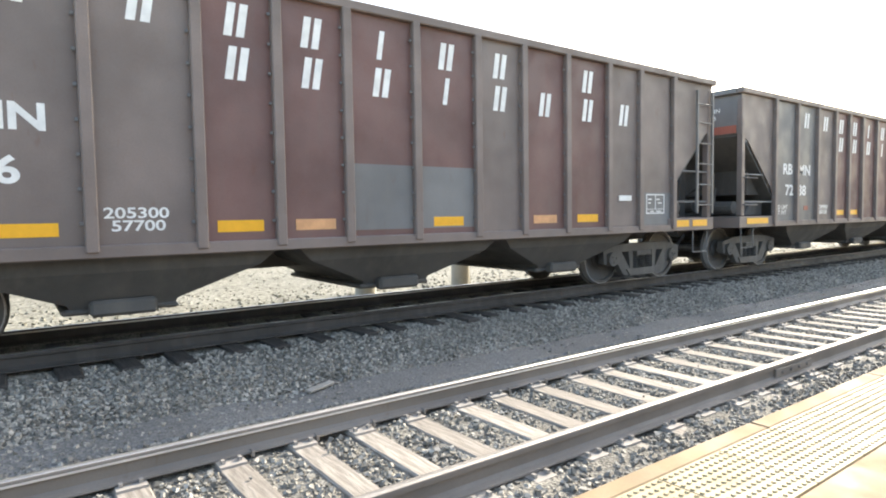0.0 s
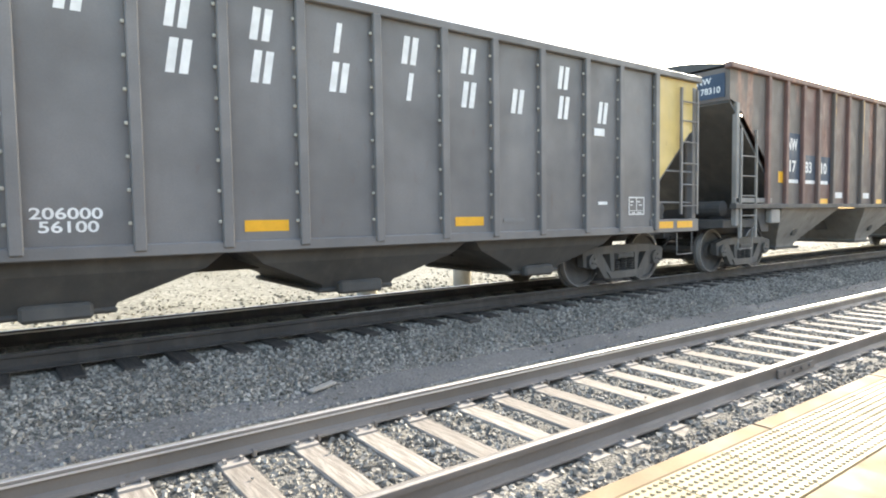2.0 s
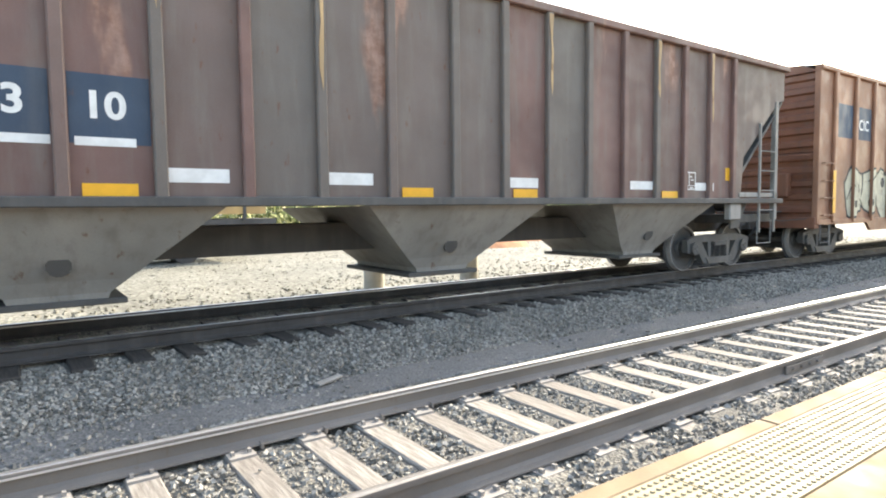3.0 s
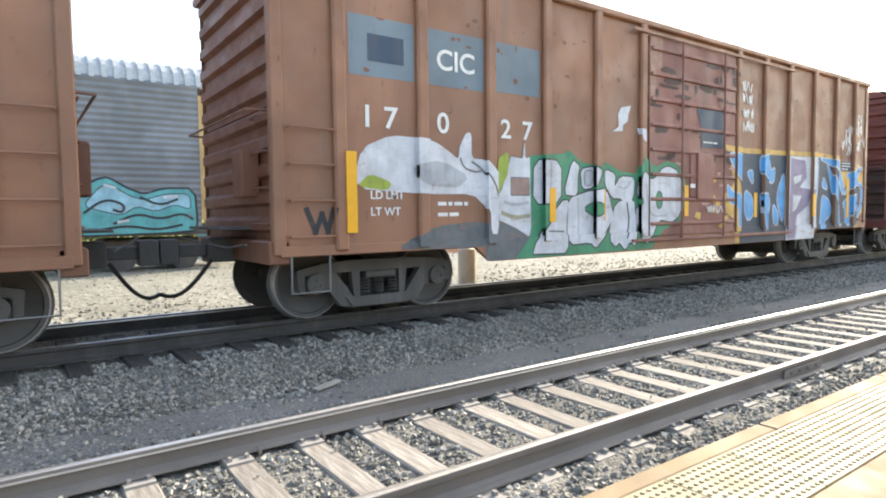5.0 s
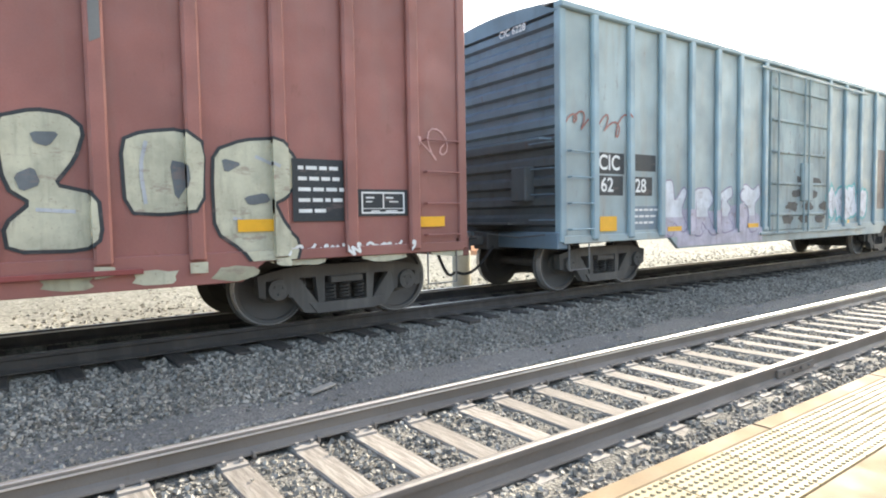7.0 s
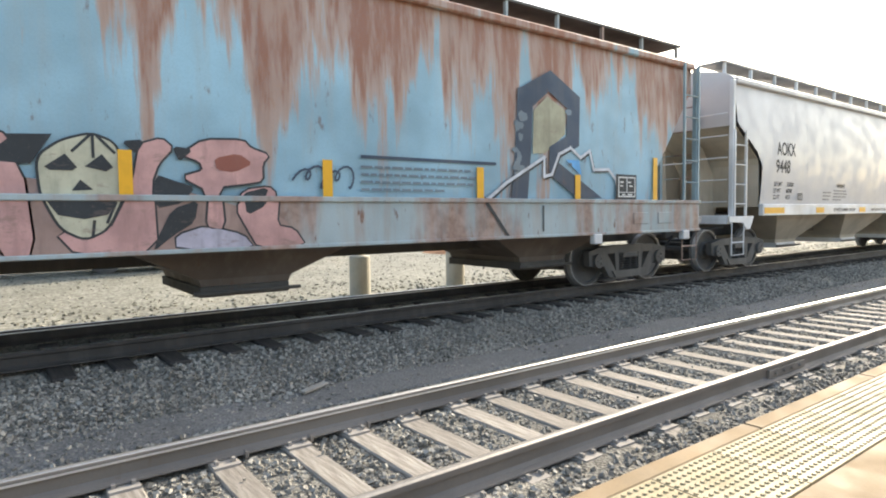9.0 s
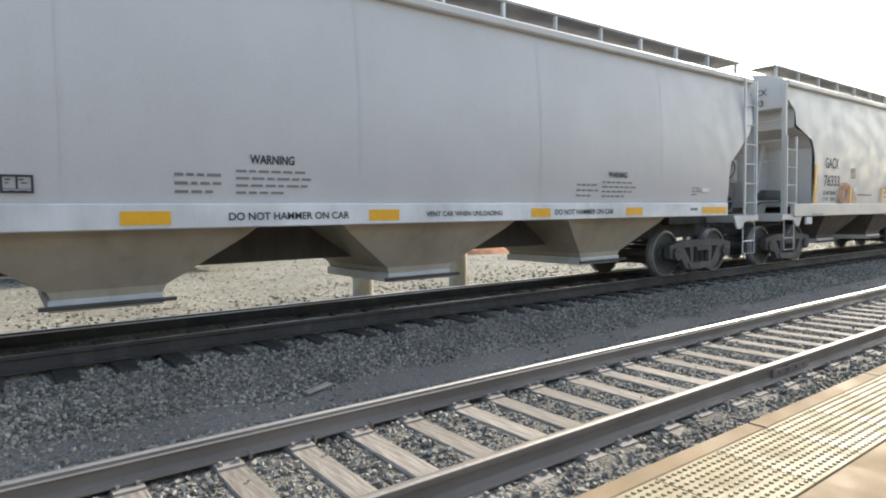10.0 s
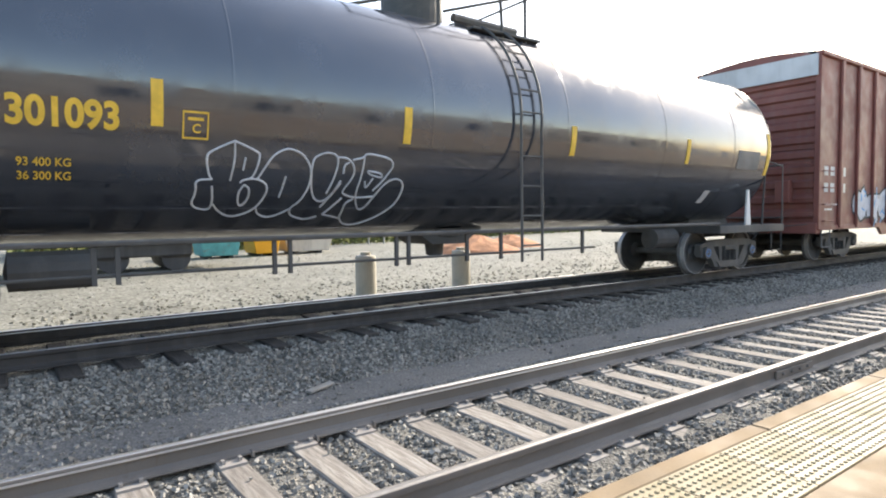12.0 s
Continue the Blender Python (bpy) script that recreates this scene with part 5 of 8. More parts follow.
car_b = open_hopper(18.61, "dark brown open hopper car with a cream end panel", [DG, DG, GB, DB, DB, DB, DB, DB, DB, DB, DB, GB], GB, "cream", DG,
                    ("72", "38"), ("RB", "MN"), ("204900", "58100"), [(-2.10, O1), (-1.26, O1), (1.50, O1), (2.38, O1), (5.87, O1), (6.47, O1), (-6.2, O1)], steel="browngrey")
part("patch_plate", box(B(), 4.68, 5.52, SIDE - 0.004, SIDE, 3.30, 3.60), "blue_panel", car_b, "blue repaint patch")
part("patch_plate", box(B(), 4.68, 5.52, SIDE - 0.004, SIDE, 1.02, 1.64), "greyblue", car_b, "pale blue repaint patch")
stencil(car_b, 5.08, 1.36, 0.56, 0.34, SIDE - 0.006)
part("placard", box(B(), -4.06, -3.86, SIDE - 0.008, SIDE, 1.27, 1.37), "redend", car_b)
part("patch_plate", box(B(), -5.30, -4.72, SIDE - 0.004, SIDE, 1.07, 1.12), "patch", car_b)
part("patch_plate", box(B(), -6.818, -6.812, -1.45, -0.4, 2.86, 3.02), "redend", car_b, "red repaint patch")
bars(car_b, 5.85, 3.12, 0.36, 3, 0.11, "browngrey", SIDE - 0.005)

car_c = open_hopper(33.385, "dark grey open hopper car with blue and mustard ends", [DG, DG, DG, DG, DG, DG, DG, DG, DG, DG, DG, DG], "blue_panel", "mustard", "redend",
                    ("81", "77"), ("RB", "MN"), ("206000", "56100"), [(-1.26, O1), (1.50, O1), (5.87, O1), (6.47, O1), (-6.2, O1)])
part("patch_plate", box(B(), -4.08, -3.84, SIDE - 0.006, SIDE, 1.27, 1.38), "under", car_c)
stencil(car_c, 5.08, 1.40, 0.42, 0.30, SIDE - 0.004)
part("placard", soften(box(B(), 4.0, 4.25, SIDE - 0.012, SIDE, 2.50, 2.62), 0.004), "white", car_c)
part("placard", box(B(), 4.1, 4.32, SIDE - 0.008, SIDE, 1.42, 1.47), "white", car_c)
part("placard", box(B(), 2.1, 2.5, SIDE - 0.008, SIDE, 1.18, 1.23), "patch", car_c)


# ---- tall rusty hopper with grey pockets ----
def tall_hopper(s):
    car = thing("hopper_car", "rusty brown covered hopper car with grey pockets", "railcar", Matrix.Identity(4), "cars of the freight train")
    CARS.append((car, s))
    y, h, top, low = -1.55, 8.42, 4.12, 1.40
    cut = [(-6.75, low), (-6.85, 2.25), (-8.15, 3.42), (-8.42, 3.50), (-8.42, top), (8.42, top), (8.42, 3.50), (8.15, 3.42), (6.85, 2.25), (6.75, low)]
    part("side_sheet", prism(B(), cut, -y - 0.012, -y), "nwbody", car)
    xs = [-6.95, -6.15, -5.36, -4.58, -3.77, -2.93, -2.10, -1.20, -0.25, 0.60, 1.45, 2.30, 3.15, 4.0, 4.8, 5.6, 6.4]
    edges = [-8.42] + xs + [8.42]
    for a, b in zip(edges, edges[1:]):
        piece = clip_x(cut, a, b)
        if len(piece) > 2:
            part("side_panel", prism(B(), piece, y, y + 0.012), "nwbody", car)
    post = shared("side_post", soften(box(B(), -0.06, 0.06, y - 0.08, y + 0.01, low, top - 0.02), 0.015), "nwbody")
    for x in xs:
        part("side_post", post, None, car, at=pose(x, 0, 0))
    part("side_sill", soften(box(B(), -8.3, 8.3, y - 0.09, y + 0.05, low - 0.06, low + 0.04), 0.01), "under", car)
    part("top_chord", soften(box(B(), -8.5, 8.5, y - 0.09, y + 0.08, top - 0.04, top + 0.08), 0.015), "nwbody", car)
    part("roof", loft(B(), [[(x, y + 3.1 * j / 8, top + 0.05 + 0.22 * math.sin(math.pi * j / 8)) for j in range(9)] for x in (-8.4, 8.4)]), "under", car)
    for k in range(7):
        part("roof_hatch", soften(box(B(), -7.3 + 2.3 * k, -6.3 + 2.3 * k, -0.45, 0.45, top + 0.2, top + 0.36), 0.04), "under", car)
    for sg in (-1, 1):
        part("end_sheet", box(B(), sg * 8.40 - 0.012, sg * 8.40 + 0.012, -1.54, 1.54, 3.48, top), "nwbody", car)
        part("slope_sheet", prism(B(), [(sg * 8.39, 3.50), (sg * 8.39, 3.43), (sg * 6.2, 1.30), (sg * 6.2, 1.40)], -1.53, 1.53), "under", car)
        part("end_sill", soften(box(B(), min(sg * 6.7, sg * 8.35), max(sg * 6.7, sg * 8.35), -1.4, 1.4, 0.95, 1.12), 0.01), "under", car)
        part("side_channel", soften(box(B(), min(sg * 6.7, sg * 8.2), max(sg * 6.7, sg * 8.2), y - 0.02, y + 0.06, 1.46, 1.56), 0.01), "nwpocket", car)
        for yy in (y + 0.02, -0.5, 0.5, 1.45):
            part("corner_post", soften(box(B(), sg * 8.12 - 0.055, sg * 8.12 + 0.055, yy - 0.04, yy + 0.06, 1.0, 3.45), 0.01), "nwpocket" if yy < -1 else "nwbody", car)
        ladder(car, sg * 7.42, sg * 8.02, y - 0.03, [1.2, 1.6, 2.0, 2.4], 2.95, "nwpocket", bottom=0.75)
        part("shear_plate", prism(B(), [(sg * 6.6, 1.38), (sg * 7.2, 1.38), (sg * 6.9, 0.85), (sg * 6.6, 0.85)], y + 0.1, y + 0.14), "under", car)
        part("jack_pad", soften(box(B(), min(sg * 6.35, sg * 6.75), max(sg * 6.35, sg * 6.75), y - 0.03, y + 0.1, 1.02, 1.34), 0.02), "nwpocket", car)
        part("bolster_web", prism(B(), [(sg * 6.1, 1.35), (sg * 7.6, 1.35), (sg * 7.3, 0.8), (sg * 6.4, 0.8)], -0.6, 0.6), "under", car)
        part("brake_cylinder", lathe(B(), [(0.001, -0.3), (0.17, -0.28), (0.17, 0.28), (0.001, 0.3)], 14), "under", car, at=pose(sg * 7.6, -0.7, 1.35))
        stirrup(car, sg * 7.45, sg * 8.0, y + 0.02, 0.52, 0.98, "nwpocket")
    for x in (-4.62, 0.0, 4.45):
        rings = [[(x - a, -c, z), (x + a, -c, z), (x + a, c, z), (x - a, c, z)] for a, c, z in ((1.48, 1.50, low - 0.06), (0.62, 0.98, 0.62), (0.45, 0.90, 0.48), (0.42, 0.88, 0.40))]
        part("pocket", loft(B(), rings), "nwpocket", car)
        part("port", rod(B(), (x, -1.12, 0.78), (x, -0.9, 0.86), 0.11, 12), "under", car, "dark round port")
        part("gate", soften(box(B(), x - 0.6, x + 0.6, -0.95, 0.95, 0.36, 0.42), 0.01), "under", car)
    random.seed(61)
    for x, z0 in ((-2.10, 2.6), (1.45, 2.9), (-3.77, 3.2), (4.0, 3.1), (5.6, 2.8)):
        run = [(x - 0.045, top - 0.06)] + [(x - 0.045 + random.uniform(0, 0.05), top - (top - z0) * k / 6) for k in range(1, 6)]
        run += [(x + 0.01, z0)] + [(x + 0.045 - random.uniform(0, 0.04), top - (top - z0) * k / 6) for k in range(5, 0, -1)] + [(x + 0.045, top - 0.06)]
        painted(car, [run], "nwstain", [(-9, 9, y - 0.082)], 0, "rust_streak", "ochre rust streak down a post")
    yp = y - 0.004
    for x0, x1, z0, z1 in ((-6.08, -5.43, 1.92, 3.0), (-5.29, -4.65, 1.92, 2.55), (-4.51, -3.84, 1.92, 2.55)):
        part("patch_plate", box(B(), x0, x1, yp, y, z0, z1), "nwblue", car, "navy lettering patch")
    lettering(car, "NW", -6.04, 2.74, 0.36, "white", yp - 0.003, 0.72, bold=0.03)
    lettering(car, "17", -5.98, 2.26, 0.34, "white", yp - 0.003, 1.05, bold=0.03)
    lettering(car, "83", -5.18, 2.26, 0.34, "white", yp - 0.003, 1.05, bold=0.03)
    lettering(car, "10", -4.40, 2.26, 0.34, "white", yp - 0.003, 1.05, bold=0.03)
    for k, x in enumerate((-5.75, -4.90, -4.22, -3.42, -1.75, 0.95, 3.64, 5.5)):
        part("placard", box(B(), x - 0.3, x + 0.3, yp - 0.002, y, 1.58, 1.72) if k > 2 else box(B(), x - 0.25, x + 0.25, yp - 0.002, y, 1.90, 1.98), "white", car, "worn white stencil patch")
    for x in (-4.2, -0.82, 1.0, 4.42):
        reflector(car, x, 1.50, 0.46, 0.12, yp - 0.004)
    reflector(car, -6.25, 2.02, 0.34, 0.24, y)
    reflector(car, 6.3, 1.9, 0.2, 0.24, y)
    stencil(car, 5.0, 1.75, 0.4, 0.32, yp - 0.004)
    part("placard", box(B(), -8.425, -8.415, -1.45, -0.75, 3.55, 4.02), "nwblue", car, "navy number plate on the end")
    for t, z in (("NW", 3.90), ("178310", 3.70)):
        lettering(car, t, 0, 0, 0.17, "white", 0.0, 1.0).matrix_basis = pose(-8.43, -0.85, z, 0, 0, -90)
    running_gear(car, 6.87, 9.07, 1.12)
    return car


tall_hopper(49.86)


# ---- boxcars ----
def boxcar(s, label, body, end_mat, posts, door, door_mat, half=7.72, top=4.46, low=0.85, trucks=6.22, reach=8.68, post_mat=None, band=None, rods=(0.33, 0.80), foot_mat=None, ribs=8):
    car = thing("boxcar", label, "railcar", Matrix.Identity(4), "cars of the freight train")
    CARS.append((car, s))
    y = -1.53
    py = y - 0.075
    edges = [-half] + [p for p in posts] + [half]
    for a, b in zip(edges, edges[1:]):
        if abs((a + b) / 2 - (door[0] + door[1]) / 2) < 0.4:
            continue
        part("side_panel", box(B(), a, b, y, y + 0.015, low + 0.05, top - 0.03), body, car)
    part("far_side", box(B(), -half, half, -y - 0.015, -y, low + 0.05, top - 0.03), body, car)
    pm = post_mat or body
    post = shared("side_post", soften(prism(B(), [(-0.08, low + 0.02), (0.08, low + 0.02), (0.08, top - 0.05), (-0.08, top - 0.05)], py, y + 0.01), 0.025), pm)
    for p in posts:
        part("side_post", post, None, car, at=pose(p, 0, 0))
    for sg in (-1, 1):
        part("corner_post", soften(box(B(), sg * half - 0.07, sg * half + 0.07, y - 0.03, y + 0.10, low, top), 0.015), pm, car)
        # pressed end: deep horizontal corrugations between corner posts
        rings = []
        n = 11
        prof = []
        for k in range(n):
            z0 = low + 0.15 + (top - low - 0.25) * k / n
            dz = (top - low - 0.25) / n
            prof += [(0.0, z0), (0.0, z0 + dz * 0.3), (0.07, z0 + dz * 0.42), (0.07, z0 + dz * 0.78), (0.0, z0 + dz * 0.95)]
        # foot_mat: lower corrugations in a darker colour than the rest of the end
        for corr, m in ((prof[:25], foot_mat or end_mat), (prof[25:], end_mat)):
            corr = corr + [(-0.03, corr[-1][1]), (-0.03, corr[0][1])]
            part("pressed_end", loft(B(), [[(sg * (half - 0.03 + a), yy, z) for a, z in corr] for yy in (y + 0.09, -y - 0.09)]), m, car)
        part("end_cap", loft(B(), [[(x, y + 2 * abs(y) * j / 8, top - 0.12 + (0.12 + 0.13 * math.sin(math.pi * j / 8) if 0 < j < 8 else 0.0)) for j in range(9)] for x in (sg * (half - 0.05), sg * (half + 0.074))]), end_mat, car)
        part("end_sill", soften(box(B(), sg * half - 0.12, sg * half + 0.12, y, -y, low - 0.10, low + 0.16), 0.015), end_mat, car)
        part("end_platform", box(B(), min(sg * half, sg * (half + 0.42)), max(sg * half, sg * (half + 0.42)), -0.75, 0.75, 1.13, 1.16), "under", car)
        ladder(car, sg * (half - 0.62), sg * (half - 0.10), y - 0.09, [1.05, 1.45, 1.85, 2.25], 2.4, pm, stile=False)
        for z in (1.2, 1.6, 2.0, 2.4):
            part("grab_iron", pipe(B(), [(sg * (half + 0.02), y + 0.12, z), (sg * (half + 0.10), y + 0.14, z), (sg * (half + 0.10), y + 0.62, z), (sg * (half + 0.02), y + 0.64, z)], 0.012, 5), end_mat, car)
        stirrup(car, sg * (half - 0.58), sg * (half - 0.12), y - 0.02, 0.42, low, "patch")
        part("brake_box", soften(box(B(), min(sg * half, sg * (half + 0.22)), max(sg * half, sg * (half + 0.22)), -0.95, -0.6, 1.5, 2.05), 0.02), foot_mat or end_mat, car)
        part("crossover_rail", pipe(B(), [(sg * (half + 0.05), -1.35, 2.45), (sg * (half + 0.25), -1.3, 2.45), (sg * (half + 0.25), 1.3, 2.45), (sg * (half + 0.05), 1.35, 2.45)], 0.016, 5), end_mat, car)
        bol = B()
        prism(bol, [(sg * (trucks - 1.35), low - 0.02), (sg * (trucks - 1.15), low + 0.06), (sg * (trucks + 1.2), low + 0.06), (sg * (trucks + 1.5), low - 0.02)], y + 0.02, -y - 0.02)
        part("body_bolster", bol, "under", car)
    part("side_sill", soften(prism(B(), [(-half, low + 0.1), (half, low + 0.1), (half, low - 0.02), (trucks - 1.2, low - 0.02), (trucks - 1.45, low - 0.22), (-trucks + 1.45, low - 0.22), (-trucks + 1.2, low - 0.02), (-half, low - 0.02)], y - 0.035, y + 0.04), 0.008), body, car)
    part("side_sill", prism(B(), [(-half, low + 0.1), (half, low + 0.1), (half, low - 0.02), (trucks - 1.7, low - 0.20), (-trucks + 1.7, low - 0.20), (-half, low - 0.02)], -y - 0.04, -y + 0.035), body, car)
    part("top_chord", soften(box(B(), -half - 0.08, half + 0.08, y - 0.08, y + 0.10, top - 0.09, top + 0.02), 0.02), pm, car)
    part("top_chord", soften(box(B(), -half - 0.08, half + 0.08, -y - 0.10, -y + 0.08, top - 0.09, top + 0.02), 0.02), pm, car)
    part("roof", loft(B(), [[(x, y + 2 * abs(y) * j / 8, top + 0.01 + 0.14 * math.sin(math.pi * j / 8)) for j in range(9)] for x in (-half - 0.07, half + 0.07)]), "roof", car)
    part("floor", box(B(), -half + 0.1, half - 0.1, y + 0.05, -y - 0.05, low + 0.0, low + 0.12), "under", car)
    # sliding door: sheet with ribs, rails and a lock bar
    d0, d1 = door
    dz0, dz1 = low + 0.02, top - 0.22
    dy = y - 0.06
    part("door_frame", box(B(), d0 - 0.25, d1 + 0.25, y + 0.002, y + 0.014, low + 0.05, top - 0.05), body, car)
    dr = part("door", soften(box(B(), d0 + 0.09, d1 - 0.09, dy, y + 0.01, dz0, dz1), 0.01), door_mat, car, "sliding steel door")
    for k in range(ribs):
        z = dz0 + (dz1 - dz0) * (k + 0.5) / ribs
        part("door_rib", soften(box(B(), d0 + 0.12, d1 - 0.12, dy - 0.035, dy + 0.01, z - 0.03, z + 0.03), 0.012), door_mat, dr)
    for fx in rods:
        part("lock_rod", rod(B(), (d0 + (d1 - d0) * fx, dy - 0.06, dz0 - 0.05), (d0 + (d1 - d0) * fx, dy - 0.06, dz1), 0.02, 6), door_mat, dr)
    part("lock_box", soften(box(B(), d0 + (d1 - d0) * 0.5, d0 + (d1 - d0) * 0.68, dy - 0.06, dy, 1.5, 2.35), 0.015), door_mat, dr)
    for z in (top - 0.20, low - 0.04):
        part("door_track", soften(box(B(), d0 - 0.4, d1 + 2.2, y - 0.11, y - 0.078, z - 0.025, z + 0.025), 0.006), door_mat if z < 2 else body, car)
    bands = bands_of(posts, half, y, py, 0.17)
    bands = [b for b in bands if not (b[0] >= d0 and b[1] <= d1)] + [(d0 + 0.1, d1 - 0.1, dy)]
    running_gear(car, trucks, reach, low + 0.02)
    return car, bands, y, py


CP = [-6.99, -5.85, -4.74, -3.67, -2.56, -1.43, 1.56, 2.62, 3.66, 4.82, 5.95, 7.0]


def weight_data(car, x, y, material="white"):
    for k, t in enumerate(("LD LMT", "LT WT")):
        lettering(car, t, x, 1.52 - 0.2 * k, 0.14, material, y)


# the boxcar that follows the rusty hopper
car, bd, y, py = boxcar(67.72, "orange-brown boxcar with graffiti low on its side", "cicbox", "cicend", CP, (-1.38, 1.5), "cicdoor")
painted(car, [[(-6.8, 2.9), (-5.95, 2.9), (-5.95, 3.7), (-6.8, 3.7)], [(-5.75, 2.9), (-4.85, 2.9), (-4.85, 3.7), (-5.75, 3.7)]], "nwblue", bd, 0, "patch_plate")
lettering(car, "CIC", -5.6, 3.25, 0.36, "white", y - 0.008, 1.0)
bubbles(car, -6.2, 1.0, 1.0, 2.2, 8, bd, "g_black", "g_cream", "g_black", 51)
bubbles(car, 1.4, 6.9, 0.95, 2.0, 6, bd, "g_black", "g_grey", "g_black", 67)
painted(car, [[(5.95, 0.95), (6.85, 0.95), (6.85, 2.0), (5.95, 2.0)]], "cicbox", bd, 6)
part("patch_plate", box(B(), 6.15, 6.75, y - 0.02, y, 1.45, 1.95), "nwblue", car, "dark stencil panel")
stencil(car, 6.45, 1.70, 0.5, 0.36, y - 0.022)
for x in (-7.05, -3.6, 7.1):
    part("reflector", box(B(), x - 0.07, x + 0.07, py - 0.006, py, 1.1, 2.1), "orange", car)

# boxcar with a white and green piece and a blue and black piece
car, bd, y, py = boxcar(85.08, "orange-brown boxcar covered in white and blue graffiti", "cicbox", "cicend", CP, (-1.38, 1.5), "cicdoor")
painted(car, [[(-6.85, 2.92), (-5.95, 2.92), (-5.95, 3.62), (-6.85, 3.62)], [(-5.74, 2.92), (-4.84, 2.92), (-4.84, 3.62), (-5.74, 3.62)], [(-4.62, 2.95), (-3.8, 2.95), (-3.8, 3.62), (-4.62, 3.62)]], "greyblue", bd, 0, "patch_plate")
painted(car, [[(-6.6, 3.1), (-6.1, 3.1), (-6.1, 3.42), (-6.6, 3.42)]], "nwblue", bd, 1, "patch_plate")
lettering(car, "CIC", -5.62, 3.24, 0.36, "white", y - 0.010, 1.05)
for t, x in (("1", -6.72), ("7", -6.4), ("0", -5.62), ("2", -4.55), ("7", -4.15)):
    lettering(car, t, x, 2.44, 0.36, "white", y - 0.008, 1.1)
weight_data(car, -6.6, y - 0.008)
sy = y - 0.035
tail = [(-6.85, 1.60), (-6.7, 2.08), (-6.3, 2.25), (-5.83, 2.24), (-5.62, 2.20), (-5.42, 2.09), (-5.28, 2.0), (-5.26, 2.16), (-5.15, 2.36), (-5.06, 2.36), (-5.06, 2.02), (-4.84, 2.02), (-4.72, 1.92), (-4.61, 1.8), (-4.66, 1.0), (-4.78, 1.01), (-4.80, 1.36), (-5.05, 1.55), (-5.78, 1.54)]
coat(car, [(-6.3, 0.86), (-5.66, 1.13), (-5.04, 1.18), (-4.8, 1.16), (-4.58, 1.15), (-4.28, 1.08), (-4.01, 0.91), (-4.2, 0.66), (-4.8, 0.62), (-5.68, 0.84)], "g_slate", bd, 0, sy, label="slate grey graffiti ground")
coat(car, tail, "g_white", bd, 1, sy, label="faded white graffiti")
coat(car, [(-6.0, 1.9), (-5.55, 1.98), (-5.1, 1.78), (-5.3, 1.62), (-5.9, 1.66)], "g_grey", bd, 2, sy)
coat(car, [(-6.78, 1.62), (-6.6, 1.78), (-6.3, 1.68), (-6.35, 1.58)], "g_lime", bd, 2, sy)
line(car, [(-5.06, 1.98), (-4.9, 1.9), (-4.72, 1.72), (-4.64, 1.5)], "g_slate", bd, 3, sy, 0.025)
line(car, [(-5.25, 2.02), (-5.2, 1.9), (-5.02, 1.84), (-4.9, 1.86)], "g_slate", bd, 3, sy, 0.022)
coat(car, [(-4.58, 1.19), (-4.61, 1.53), (-4.53, 1.62), (-4.46, 1.81), (-4.36, 2.08), (-4.14, 2.06), (-4.10, 2.30), (-4.08, 2.07), (-4.0, 2.09), (-3.96, 1.17), (-4.01, 0.94), (-4.28, 1.08)], "g_white", bd, 1.5, sy, "g_slate", 0.03, 0, "grey-white graffiti")
coat(car, [(-4.6, 2.04), (-4.45, 2.14), (-4.39, 2.09), (-4.43, 1.81), (-4.53, 1.68), (-4.6, 1.53), (-4.61, 1.68)], "g_lime", bd, 3, sy, label="lime graffiti edge")
line(car, [(-4.55, 1.3), (-4.3, 1.22), (-4.0, 1.25)], "g_sage", bd, 3.2, sy, 0.05)
line(car, [(-4.5, 1.45), (-4.3, 1.40), (-4.02, 1.44)], "g_grey", bd, 3.2, sy, 0.04)
bars(car, -5.62, 1.42, 0.44, 2, 0.14, "white", y - 0.012)
coat(car, [(-4.36, 1.78), (-4.02, 1.78), (-4.02, 1.55), (-4.36, 1.55)], "g_dust", bd, 3.4, sy, "g_slate", 0.03, 0)
coat(car, [(-4.0, 2.11), (-3.3, 2.17), (-3.18, 2.23), (-2.94, 2.07), (-2.6, 2.02), (-2.46, 1.97), (-2.37, 2.08), (-2.21, 2.04), (-1.99, 1.95), (-1.6, 1.92), (-1.42, 2.2), (-1.12, 2.05), (-0.79, 2.16), (-0.5, 2.12), (-0.28, 1.87),
           (-0.22, 1.63), (-0.26, 1.39), (-0.41, 1.12), (-0.89, 0.97), (-1.2, 0.66), (-4.32, 0.64), (-3.98, 1.0)], "g_green", bd, 2.4, sy, soft=0, label="green graffiti outline")
for k, shape in enumerate((
        [(-3.92, 2.05), (-3.36, 2.06), (-3.37, 1.43), (-3.94, 1.42)],
        [(-3.31, 1.56), (-3.12, 2.09), (-2.96, 2.0), (-3.0, 1.86), (-3.01, 1.54)],
        [(-2.94, 1.95), (-2.64, 2.0), (-2.51, 1.93), (-2.64, 1.68), (-2.9, 1.64)],
        [(-4.05, 0.70), (-3.36, 1.46), (-3.2, 1.48), (-3.25, 1.16), (-3.25, 0.68), (-3.64, 0.69)])):
    coat(car, shape, "g_white", bd, 4 + 0.05 * k, sy, "g_black", 0.035, 1, "white graffiti letter")
coat(car, [(-3.2, 1.5), (-2.82, 1.6), (-2.42, 1.66), (-2.28, 1.58), (-2.15, 1.21), (-2.39, 0.92), (-2.62, 0.72), (-2.75, 0.82), (-3.23, 0.80), (-3.23, 1.16)], "g_white", bd, 4.3, sy, "g_black", 0.035, 1, "white graffiti letter")
